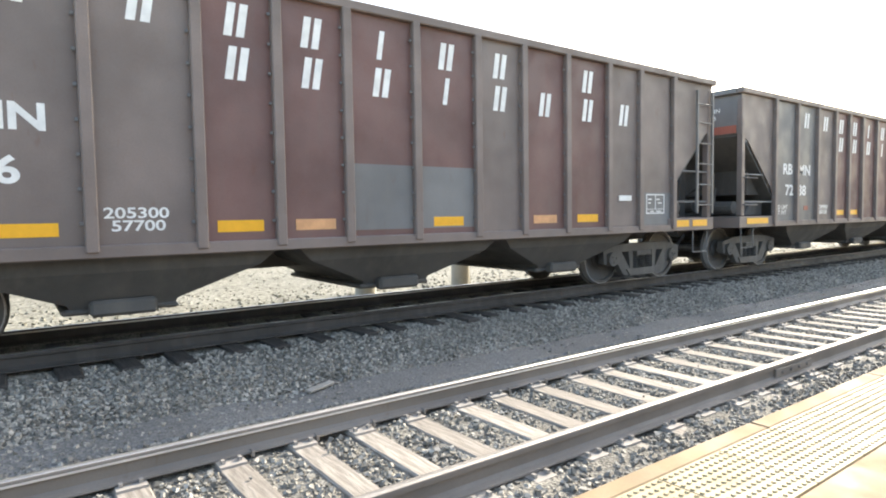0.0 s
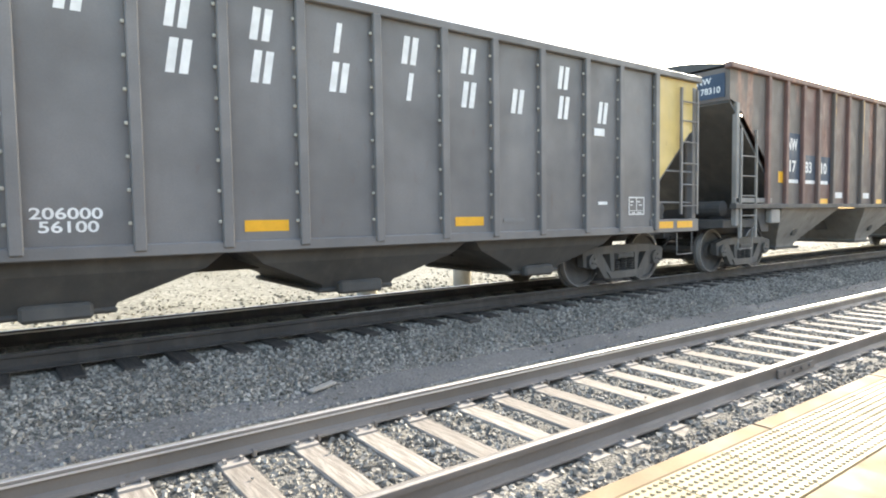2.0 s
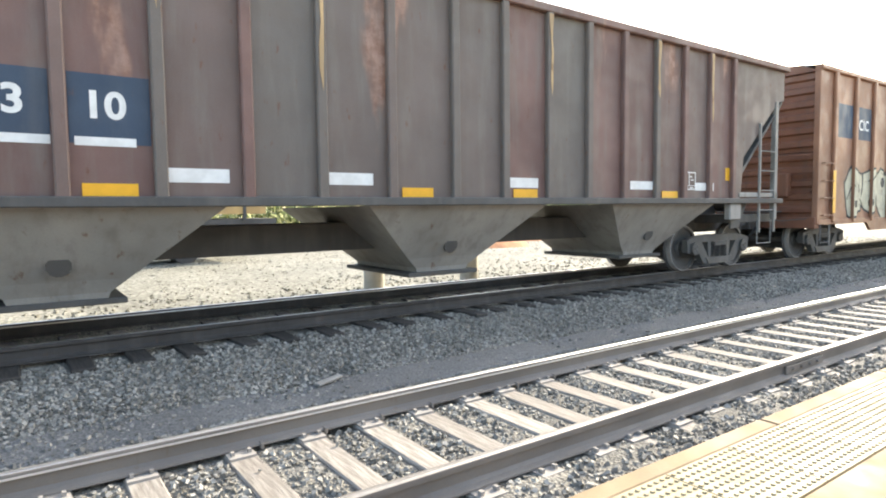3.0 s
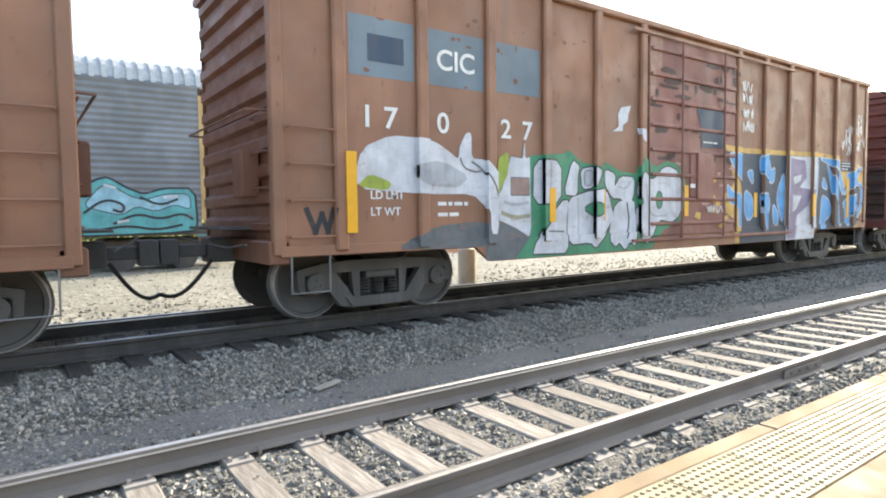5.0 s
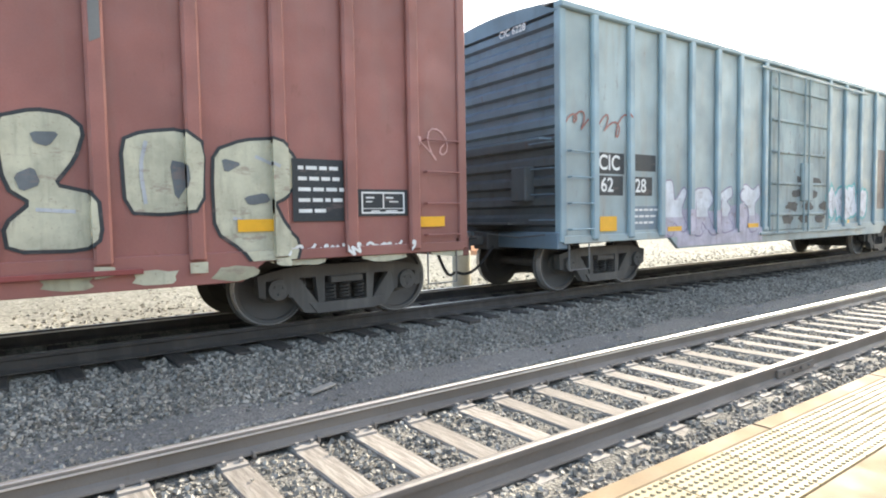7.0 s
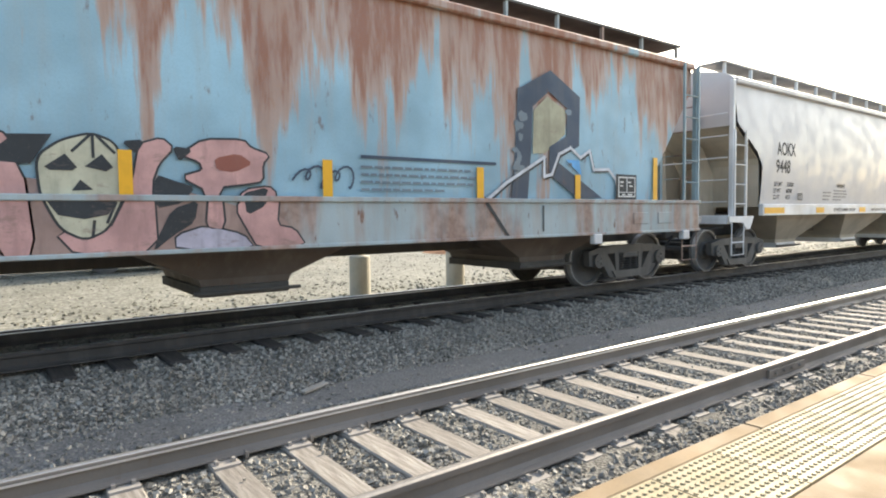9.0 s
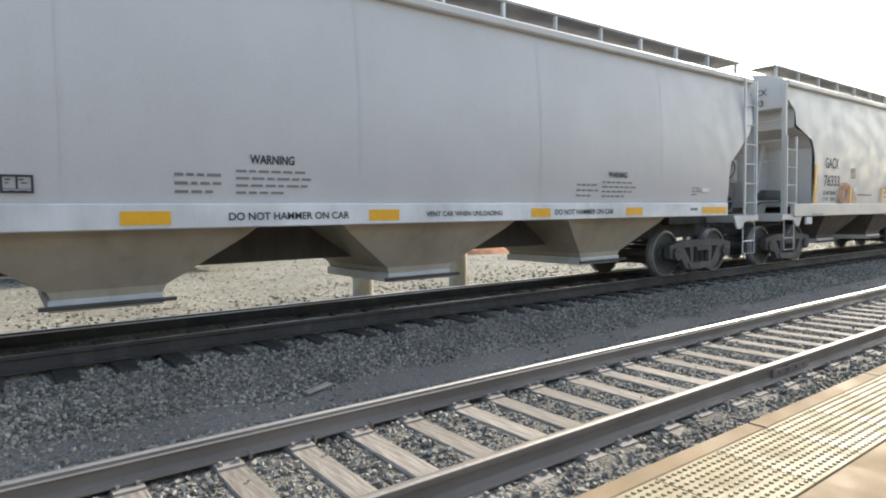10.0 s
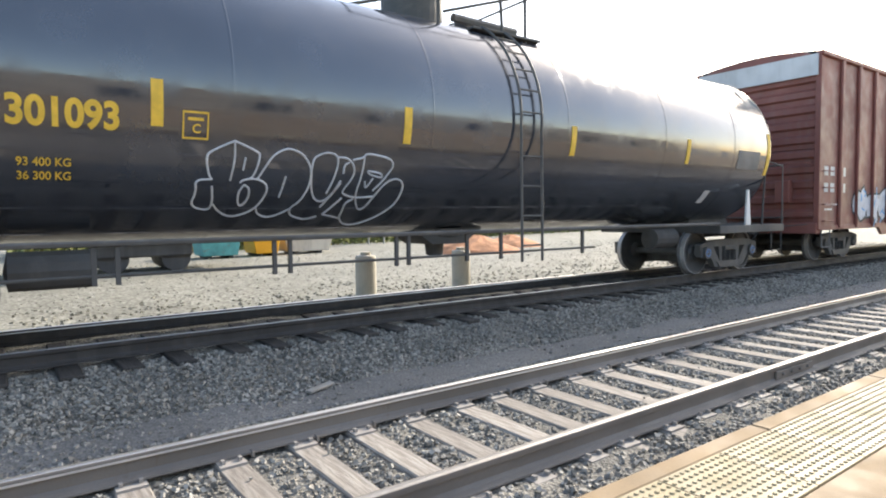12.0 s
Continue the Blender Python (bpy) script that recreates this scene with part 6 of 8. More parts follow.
coat(car, [(-2.37, 1.97), (-2.11, 1.90), (-2.14, 1.68), (-1.99, 1.87), (-1.62, 1.86), (-1.65, 1.51), (-1.9, 1.36), (-1.95, 1.51), (-2.19, 1.51), (-2.37, 1.73)], "g_white", bd, 4.4, sy, "g_black", 0.035, 1, "white graffiti letter")
coat(car, [(-2.24, 1.06), (-2.1, 1.45), (-1.63, 1.5), (-1.6, 1.25), (-1.53, 1.2), (-1.63, 0.70), (-1.77, 0.80), (-1.91, 0.66), (-2.05, 0.8), (-2.15, 0.72), (-2.28, 0.84)], "g_white", bd, 4.5, sy, "g_black", 0.035, 1, "white graffiti letter")
coat(car, [(-1.57, 1.61), (-1.46, 1.98), (-1.28, 1.83), (-1.13, 1.86), (-0.96, 2.02), (-0.77, 2.07), (-0.51, 2.0), (-0.33, 1.75), (-0.31, 1.51), (-0.44, 1.21), (-0.65, 1.10), (-1.05, 1.16), (-1.28, 0.72), (-1.47, 0.85), (-1.6, 1.3), (-1.45, 1.45)], "g_white", bd, 4.6, sy, "g_black", 0.035, 1, "white graffiti letter")
coat(car, [(-2.87, 1.34), (-2.65, 1.44), (-2.49, 1.42), (-2.47, 1.28), (-2.61, 1.22)], "g_green", bd, 6, sy, "g_black", 0.03)
coat(car, [(-1.12, 1.53), (-1.05, 1.64), (-0.95, 1.58), (-0.95, 1.39), (-1.07, 1.33)], "g_green", bd, 6, sy, "g_black", 0.03)
coat(car, [(-2.86, 1.92), (-2.66, 1.94), (-2.68, 1.72), (-2.84, 1.70)], "g_grey", bd, 6, sy, "g_slate", 0.025)
line(car, [(-3.65, 2.04), (-3.66, 1.45)], "g_grey", bd, 6, sy, 0.03, 0)
line(car, [(-3.0, 1.5), (-2.98, 1.1), (-3.02, 0.82)], "g_grey", bd, 6, sy, 0.025)
line(car, [(-3.7, 1.02), (-3.3, 1.0)], "g_slate", bd, 6, sy, 0.02, 0)
line(car, [(-1.82, 1.45), (-1.75, 1.1), (-1.85, 0.85)], "g_black", bd, 6, sy, 0.03)
line(car, [(-2.05, 1.7), (-1.85, 1.66), (-1.75, 1.78)], "g_grey", bd, 6, sy, 0.025)
line(car, [(-1.4, 1.75), (-1.36, 1.4), (-1.2, 1.2), (-0.8, 1.22)], "g_grey", bd, 6, sy, 0.03)
# dark piece with blue edges, gold along its top
spray(car, [[(1.05, 2.55), (1.74, 2.53), (3.5, 2.56), (5.0, 2.60), (6.2, 2.56), (6.55, 2.2), (7.3, 2.42), (7.62, 2.36), (7.62, 1.2), (7.2, 0.98), (7.2, 0.84), (4.9, 0.6), (1.5, 0.6), (1.45, 1.1), (1.1, 1.25), (1.05, 1.6), (1.4, 1.85)]], "g_gold", bd, 0.4, sy, "gold edge of the graffiti")
spray(car, [[(1.15, 2.42), (1.74, 2.43), (3.5, 2.46), (5.0, 2.50), (6.15, 2.46), (6.5, 1.78), (7.0, 2.05), (7.55, 1.95), (7.6, 1.5), (7.2, 1.1), (7.0, 0.84), (5.0, 0.6), (1.65, 0.6), (1.66, 1.55), (1.6, 1.83)]], "g_ink", bd, 1, sy, "ink-blue graffiti letters")
coat(car, [(1.14, 2.4), (1.73, 2.4), (1.72, 1.84), (1.49, 2.0)], "g_blue", bd, 2.00, sy, "g_white", 0.035, 2, "blue graffiti edge")
coat(car, [(1.11, 1.81), (1.35, 1.65), (1.66, 1.6), (1.63, 0.95), (1.55, 1.0), (1.54, 1.39), (1.21, 1.44)], "g_blue", bd, 2.02, sy, "g_white", 0.035, 2, "blue graffiti edge")
coat(car, [(1.89, 1.72), (2.19, 1.56), (2.26, 1.21), (2.03, 1.07), (1.88, 1.28)], "g_blue", bd, 2.04, sy, "g_white", 0.035, 2, "blue graffiti edge")
coat(car, [(1.96, 2.06), (2.19, 2.11), (2.21, 1.79)], "g_blue", bd, 2.06, sy, "g_white", 0.035, 2, "blue graffiti edge")
coat(car, [(2.47, 2.4), (2.81, 2.45), (2.92, 2.1), (3.1, 2.2), (3.04, 1.82), (2.49, 2.04)], "g_blue", bd, 2.08, sy, "g_white", 0.035, 2, "blue graffiti edge")
coat(car, [(3.14, 1.57), (3.53, 2.2), (3.5, 0.9)], "g_blue", bd, 2.10, sy, "g_white", 0.035, 2, "blue graffiti edge")
coat(car, [(3.03, 1.45), (3.29, 1.19), (3.22, 0.94), (3.05, 1.04)], "g_blue", bd, 2.12, sy, "g_white", 0.035, 2, "blue graffiti edge")
coat(car, [(2.48, 1.68), (2.94, 1.54), (2.7, 0.8), (2.58, 1.1)], "g_blue", bd, 2.14, sy, "g_white", 0.035, 2, "blue graffiti edge")
coat(car, [(4.91, 2.44), (5.11, 2.5), (5.11, 1.83), (4.99, 1.34), (4.88, 1.63)], "g_blue", bd, 2.16, sy, "g_white", 0.035, 2, "blue graffiti edge")
coat(car, [(5.14, 2.49), (6.15, 2.46), (6.53, 1.74), (6.43, 1.62), (6.04, 2.28), (5.44, 2.4)], "g_blue", bd, 2.18, sy, "g_white", 0.035, 2, "blue graffiti edge")
coat(car, [(5.39, 2.07), (5.31, 1.82), (5.62, 1.75)], "g_blue", bd, 2.20, sy, "g_white", 0.035, 2, "blue graffiti edge")
coat(car, [(5.33, 1.64), (5.68, 1.52), (5.83, 1.31), (5.78, 1.15), (5.48, 1.03), (5.44, 0.72), (5.22, 0.72), (5.27, 1.24)], "g_blue", bd, 2.22, sy, "g_white", 0.035, 2, "blue graffiti edge")
coat(car, [(5.51, 2.4), (6.02, 1.95), (6.16, 1.72), (6.32, 0.9), (6.21, 0.9), (6.15, 1.39), (5.82, 1.71), (5.7, 2.07)], "g_blue", bd, 2.24, sy, "g_white", 0.035, 2, "blue graffiti edge")
coat(car, [(6.44, 1.44), (6.75, 1.59), (7.17, 1.69), (7.32, 1.57), (6.97, 1.27), (6.79, 0.9), (6.61, 0.9), (6.6, 1.27)], "g_blue", bd, 2.26, sy, "g_white", 0.035, 2, "blue graffiti edge")
coat(car, [(6.6, 2.13), (6.94, 2.21), (7.25, 2.35), (7.6, 2.33), (7.3, 2.14), (7.17, 1.96), (6.81, 1.75), (6.47, 1.62), (6.9, 2.02)], "g_blue", bd, 2.28, sy, "g_white", 0.035, 2, "blue graffiti edge")
coat(car, [(7.17, 1.96), (7.55, 1.95), (7.62, 1.7), (7.6, 1.38), (7.34, 1.08), (7.18, 1.05), (7.24, 1.17), (7.5, 1.45), (7.5, 1.8)], "g_blue", bd, 2.30, sy, "g_white", 0.035, 2, "blue graffiti edge")
spray(car, [[(3.57, 2.45), (4.88, 2.49), (4.85, 1.16), (4.93, 0.60), (3.53, 0.60)]], "g_white", bd, 4, sy, "white graffiti letter ground")
spray(car, [[(3.63, 2.42), (4.45, 2.39), (4.53, 2.01), (4.2, 1.79), (4.86, 1.74), (4.6, 1.38), (4.1, 1.17), (3.94, 0.66), (3.58, 0.66)]], "g_violet", bd, 4.6, sy, "violet graffiti letter")
spray(car, [[(3.89, 2.01), (4.28, 2.07), (4.24, 1.93), (3.96, 1.85)], [(3.9, 1.62), (4.3, 1.6), (4.05, 1.3), (3.9, 1.25)]], "g_white", bd, 5.4, sy)
part("patch_plate", box(B(), 6.3, 6.88, y - 0.016, y - 0.012, 2.22, 2.46), "nwblue", car, "dark stencil panel")
bars(car, 6.34, 2.41, 0.46, 3, 0.07, "white", y - 0.018)
painted(car, [blob(6.45, 2.66, 0.5, 0.34, 3, 16, 0.6), blob(6.75, 2.58, 0.4, 0.2, 8, 16, 0.6)], "cicend", bd, 1, "worn_paint", "dark scorched paint")
for k, (x, z, n) in enumerate(((1.72, 3.75, 3), (1.74, 3.5, 4), (1.76, 3.22, 3), (1.78, 2.95, 5))):
    tag_marks(car, x, x + 0.42, z, 0.19, n, bd, "white", 80 + k, 0.022)
for k, (x, z, n) in enumerate(((6.45, 3.12, 5), (6.3, 2.86, 3), (7.1, 3.5, 2), (7.12, 3.2, 2), (7.1, 2.85, 3), (6.6, 2.72, 3))):
    tag_marks(car, x, x + 0.17 * n, z, 0.24, n, bd, "white", 90 + k, 0.028, slope=0.06)
random.seed(7)
painted(car, [blob(random.choice((-6.4, -5.3, -4.2, -3.1, -2.0, 2.1, 3.1, 4.2, 5.4, 6.5)) + random.uniform(-0.4, 0.4), random.uniform(2.5, 4.2), random.uniform(0.02, 0.12), random.uniform(0.02, 0.08), k, 9, 0.7) for k in range(60)], "cicend", bd, 0.2, "worn_paint", "dark chips in the paint")
coat(car, [(-2.05, 2.86), (-1.97, 2.98), (-1.72, 3.03), (-1.79, 2.87), (-1.80, 2.77), (-1.92, 2.70), (-1.93, 2.60), (-2.18, 2.58), (-2.03, 2.67)], "g_white", bd, 1, soft=0, label="torn white paper")
coat(car, [(-1.56, 2.68), (-1.4, 2.66), (-1.39, 2.45), (-1.48, 2.49)], "g_white", bd, 1, soft=0, label="torn white paper")
painted(car, stroke([(-7.4, 1.35), (-7.3, 1.1), (-7.22, 1.3), (-7.15, 1.1), (-7.08, 1.35)], 0.06) , "g_black", bd, 1)
for x in (-6.88, -3.62, -2.42, 2.3, 4.75, 6.72):
    yy = py if x in (-3.62, -6.88, 4.75) else y
    part("reflector", box(B(), x - 0.065, x + 0.065, yy - 0.02, yy, 1.08, 2.02) if abs(x) > 6 else box(B(), x - 0.06, x + 0.06, yy - 0.02, yy, 1.15, 1.65), "orange", car)
part("reflector", box(B(), -0.28, -0.16, y - 0.075, y - 0.066, 1.2, 1.75), "orange", car)
spatter = []
random.seed(5)
for _ in range(46):
    spatter.append(blob(random.uniform(-1.2, 1.4), random.uniform(2.2, 4.0), random.uniform(0.05, 0.5), random.uniform(0.04, 0.16), random.random() * 50, 12, 0.6))
painted(car, spatter, "lowend", bd, 1, "worn_paint", "dark scorched paint on the door")
painted(car, [blob(random.uniform(-1.2, 1.4), random.uniform(1.0, 2.2), random.uniform(0.1, 0.3), random.uniform(0.04, 0.1), k, 10, 0.6) for k in range(14)], "g_pink", bd, 2, "worn_paint", "faded pink worn paint")
painted(car, [blob(random.uniform(0.1, 1.3), random.uniform(0.95, 1.95), random.uniform(0.08, 0.3), random.uniform(0.05, 0.14), k, 12, 0.7) for k in range(16)], "g_gold", bd, 2.5, "worn_paint", "ochre overspray on the door")
coat(car, [(0.08, 3.14), (1.04, 3.18), (1.03, 2.48), (0.25, 2.44), (0.22, 2.8)], "nwblue", bd, 2, soft=0, label="dark blue-grey patch on the door")
bars(car, 0.3, 2.55, 0.6, 1, 0.09, "white", y - 0.075)
part("cover_plate", soften(box(B(), -0.12, 0.33, y - 0.085, y - 0.05, 1.54, 2.32), 0.012), "cicdoor", car, "brown cover plate on the door")
part("placard", box(B(), -0.13, 0.02, y - 0.092, y - 0.085, 1.71, 1.78), "white", car)
tag_marks(car, 0.35, 0.95, 1.32, 0.13, 6, [(-2, 2, y - 0.10)], "g_white", 171, 0.018, 3)

# oxide red boxcar
LP = [-6.87, -5.97, -5.16, -4.34, -3.46, -2.54, -1.60, 1.72, 2.64, 3.50, 4.33, 5.21, 6.06, 6.94]
car, bd, y, py = boxcar(102.25, "oxide red boxcar with faded cream graffiti along the bottom", "lrsbox", "lrsend", LP, (-1.45, 1.62), "lrsdoor", rods=(0.06,), foot_mat="lowend", ribs=6)
lettering(car, "LRS", -6.68, 2.50, 0.32, "white", y - 0.006, 1.05, bold=0.035)
lettering(car, "8228", -6.72, 1.98, 0.32, "white", y - 0.006, 1.0, bold=0.035)
painted(car, [[(-5.9, 1.65), (-5.25, 1.65), (-5.25, 2.6), (-5.9, 2.6)]], "browngrey", bd, 0, "patch_plate")
for k, t in enumerate(("LD LMT", "LT WT")):
    lettering(car, t, -6.7, 1.38 - 0.17 * k, 0.13, "white", y - 0.012)
painted(car, [[(-7.6, 0.9), (-7.5, 1.7), (-6.0, 1.6), (-5.9, 0.9)]], "g_cream", bd, 0)
painted(car, [[(-6.8, 1.12), (-6.02, 1.12), (-6.02, 1.48), (-6.8, 1.48)], [(-5.85, 1.1), (-5.3, 1.1), (-5.3, 1.48), (-5.85, 1.48)]], "lrsdoor", bd, 2, "patch_plate")
sy = y - 0.035
halo = [(-5.3, 1.6), (-5.0, 2.05), (-4.77, 1.96), (-4.43, 1.92), (-4.14, 2.17), (-4.01, 1.95), (-3.92, 2.04), (-3.47, 2.27), (-3.44, 1.86), (-3.29, 2.17), (-3.16, 2.06), (-2.81, 2.27), (-2.6, 1.92), (-2.44, 2.2), (-2.29, 2.09), (-2.1, 1.76), (-1.68, 2.18), (-1.62, 1.76)]
coat(car, halo + [(-1.57, 1.17), (-1.66, 0.68), (-4.8, 0.66), (-5.3, 0.9)], "g_sage", bd, 0, sy, soft=0, label="pale green graffiti halo")
crest = [(-5.25, 1.55), (-5.0, 1.98), (-4.77, 1.89), (-4.4, 1.86), (-4.24, 1.70), (-4.11, 1.74), (-3.92, 1.96), (-3.55, 2.17), (-3.51, 1.9), (-3.44, 1.77), (-3.25, 1.78), (-3.11, 1.94), (-2.81, 2.19), (-2.66, 1.94), (-2.35, 1.98), (-2.12, 1.70), (-1.68, 2.10), (-1.62, 1.72)]
coat(car, crest + [(-1.6, 1.0), (-1.7, 0.70), (-4.8, 0.68), (-5.25, 0.92)], "g_dust", bd, 1, sy, soft=0, label="faded rose graffiti ground")
line(car, crest, "g_slate", bd, 3, sy, 0.055)
coat(car, [(-4.18, 1.62), (-3.97, 1.8), (-3.58, 2.1), (-3.49, 1.74), (-3.17, 1.8), (-3.13, 1.55), (-3.29, 1.46), (-3.75, 1.51), (-4.19, 1.51)], "g_tan", bd, 3, sy, "g_slate", 0.06, label="faded tan graffiti letter")
coat(car, [(-3.09, 1.92), (-2.83, 2.13), (-2.72, 1.93), (-2.39, 1.93), (-2.17, 1.69), (-2.43, 1.61), (-2.67, 1.52), (-2.91, 1.49), (-3.12, 1.72)], "g_steel", bd, 3, sy, "g_slate", 0.06, label="grey-blue graffiti letter")
coat(car, [(-2.05, 1.76), (-1.7, 2.02), (-1.68, 1.74), (-1.8, 1.70)], "g_tan", bd, 3, sy, "g_slate", 0.04)
coat(car, [(-4.19, 1.46), (-3.77, 1.49), (-3.76, 1.06), (-3.99, 1.25), (-4.19, 1.33)], "g_slate", bd, 4, sy, soft=0)
coat(car, [(-3.5, 1.49), (-3.13, 1.46), (-3.05, 1.1), (-3.3, 1.3), (-3.41, 1.21)], "g_slate", bd, 4, sy, soft=0)
coat(car, [(-3.75, 1.49), (-3.52, 1.51), (-3.51, 1.1), (-3.72, 1.05)], "g_grey", bd, 4.2, sy, "g_slate", 0.03, label="pale graffiti letter")
coat(car, [(-4.01, 1.30), (-3.83, 1.35), (-3.82, 1.14)], "g_sage", bd, 5, sy, "g_slate", 0.03, 0)
coat(car, [(-4.26, 1.23), (-3.95, 1.22), (-3.83, 1.11), (-3.96, 1.04), (-4.19, 0.95), (-4.27, 0.97)], "g_grey", bd, 5, sy, "g_slate", 0.03)
coat(car, [(-3.77, 1.0), (-3.52, 1.05), (-3.47, 0.93), (-3.26, 0.98), (-2.87, 1.02), (-2.93, 0.82), (-3.27, 0.72), (-3.75, 0.76)], "g_sage", bd, 3.5, sy, "g_slate", 0.03, label="ochre graffiti foot")
coat(car, [(-4.9, 1.56), (-4.58, 1.63), (-4.37, 1.31), (-4.48, 1.16), (-4.9, 1.12)], "g_pink", bd, 3, sy, "g_slate", 0.05, label="pink graffiti letter")
coat(car, [(-5.2, 1.5), (-4.98, 1.8), (-4.8, 1.7), (-4.95, 1.3), (-5.15, 1.1)], "g_lilac", bd, 3, sy, "g_slate", 0.05)
coat(car, [(-4.8, 1.0), (-4.55, 1.02), (-4.4, 0.85), (-4.6, 0.74), (-4.85, 0.78)], "g_grey", bd, 3, sy, "g_slate", 0.05)
coat(car, [(-3.05, 1.4), (-2.7, 1.42), (-2.55, 1.15), (-2.6, 0.85), (-3.0, 1.0), (-2.85, 1.2)], "g_tan", bd, 3.3, sy, "g_slate", 0.035)
coat(car, [(-2.66, 1.45), (-2.45, 1.5), (-2.44, 0.9), (-2.62, 0.9)], "g_lilac", bd, 3.6, sy, "g_slate", 0.03)
coat(car, [(-2.3, 1.12), (-1.95, 1.14), (-1.8, 0.85), (-2.25, 0.9)], "g_grey", bd, 3.6, sy, "g_slate", 0.03)
for pts in ([(-3.95, 1.42), (-3.92, 1.25)], [(-3.4, 1.42), (-3.3, 1.3)], [(-4.4, 1.0), (-3.85, 0.98), (-3.1, 1.03), (-2.45, 1.06)], [(-2.9, 0.98), (-2.75, 0.82)], [(-2.35, 1.2), (-2.2, 0.98), (-1.9, 1.0)], [(-3.2, 1.25), (-2.95, 1.12)]):
    line(car, pts, "g_slate", bd, 6, sy, 0.03)
random.seed(88)
for k in range(16):
    x = random.uniform(-5.0, -1.7)
    line(car, [(x, random.uniform(0.85, 1.55)), (x + random.uniform(-0.15, 0.2), random.uniform(0.85, 1.55)), (x + random.uniform(0.05, 0.35), random.uniform(0.85, 1.6))], random.choice(("g_slate", "g_slate", "g_cream", "g_grey")), bd, 7 + 0.08 * k, sy, random.uniform(0.02, 0.05), 2)
tag_marks(car, -7.4, -5.4, 1.02, 0.18, 6, bd, "g_slate", 146, 0.022, 9)
coat(car, [(0.62, 1.96), (0.83, 2.05), (1.5, 2.0), (1.04, 1.82), (0.95, 1.72), (1.5, 1.79), (1.5, 1.59), (1.38, 1.47), (0.93, 1.51), (0.93, 1.66), (0.72, 1.62), (0.62, 1.73)], "g_cream", bd, 3, sy, "g_black", 0.055, label="cream graffiti letter")
coat(car, [(1.76, 2.2), (2.0, 2.19), (2.12, 1.77), (2.25, 2.2), (2.6, 2.17), (2.44, 1.43), (2.31, 1.43), (2.19, 1.68), (2.12, 1.08), (1.94, 1.2), (1.80, 1.6)], "g_cream", bd, 3, sy, "g_black", 0.055, label="cream graffiti letter")
coat(car, [(2.74, 2.17), (3.03, 2.26), (3.25, 2.24), (3.38, 2.12), (3.3, 1.86), (3.12, 1.61), (3.46, 1.53), (3.48, 1.14), (3.36, 1.04), (2.80, 1.05), (2.78, 1.26), (2.99, 1.46), (2.80, 1.6)], "g_cream", bd, 3, sy, "g_black", 0.055, label="cream graffiti letter")
coat(car, [(3.70, 2.04), (3.87, 2.12), (4.22, 2.17), (4.42, 2.03), (4.38, 1.4), (4.04, 1.36), (3.72, 1.38)], "g_cream", bd, 3, sy, "g_black", 0.055, label="cream graffiti letter")
coat(car, [(4.54, 1.98), (4.83, 2.1), (5.2, 2.14), (5.39, 1.95), (5.44, 1.71), (5.24, 1.52), (5.11, 1.46), (5.23, 1.21), (5.42, 1.02), (5.35, 0.77), (4.97, 0.72), (4.79, 0.98), (4.53, 1.17), (4.52, 1.63)], "g_cream", bd, 3, sy, "g_black", 0.055, label="cream graffiti letter")
for shape in ([(2.98, 2.08), (3.21, 2.09), (3.12, 1.95), (3.01, 1.98)], [(2.85, 1.7), (3.0, 1.78), (3.05, 1.62), (2.9, 1.55)], [(4.1, 1.88), (4.26, 1.85), (4.28, 1.66), (4.15, 1.46)], [(4.60, 1.92), (4.82, 1.87), (4.63, 1.76)], [(4.81, 1.52), (5.06, 1.57), (5.11, 1.47), (4.87, 1.43)], [(2.2, 2.08), (2.3, 2.0), (2.24, 1.86)]):
    coat(car, shape, "g_slate", bd, 6, sy, soft=1)
for pts in ([(3.9, 2.05), (3.84, 1.8), (3.88, 1.45)], [(3.0, 1.4), (3.3, 1.38)], [(4.7, 1.3), (5.1, 1.2)], [(4.95, 1.95), (5.2, 1.85)], [(1.95, 2.1), (2.02, 1.6)]):
    line(car, pts, "g_grey", bd, 6, sy, 0.03)
coat(car, [(-1.3, 1.98), (-0.4, 1.92), (-0.35, 1.76), (-0.8, 1.74), (-1.3, 1.8)], "lowend", bd, 1, label="dark smear on the door")
coat(car, [(-1.3, 1.52), (-0.6, 1.5), (-0.55, 1.15), (-1.3, 1.1)], "lowend", bd, 1, label="dark smear on the door")
coat(car, [(-0.2, 1.18), (0.4, 1.2), (0.9, 1.05), (0.5, 0.92), (-0.2, 0.95)], "g_sage", bd, 1.2, label="ochre paint low on the door")
for k in range(7):
    coat(car, blob(0.2 + 0.75 * k, 0.74, 0.42, 0.16, 170 + k, 12, 0.6), "g_cream" if k % 2 else "g_sage", [(-8, 8, sy)], 2, soft=0, label="pale paint on the sill")
painted(car, [blob(-1.0 + 0.19 * k, 1.0 + 0.17 * ((k * 3) % 5), 0.3, 0.16, k + 40, 12, 0.8) for k in range(12)], "lowend", bd, 0.6, "worn_paint", "dark smears on the door")
painted(car, [blob(-0.75 + 0.1 * k, 1.55 + 0.07 * (k % 4), 0.14, 0.05, k + 60, 9, 0.8) for k in range(10)], "g_pink", bd, 1.4, "worn_paint", "chipped pale paint on the door")
painted(car, [[(-2.41, 1.29), (-1.78, 1.29), (-1.78, 1.7), (-2.41, 1.69)]], "g_tan", bd, 9, "patch_plate", "tan patch")
painted(car, [[(-2.2, 2.0), (-1.92, 2.0), (-1.92, 2.29), (-2.2, 2.28)]], "g_grey", bd, 9, "sticker")
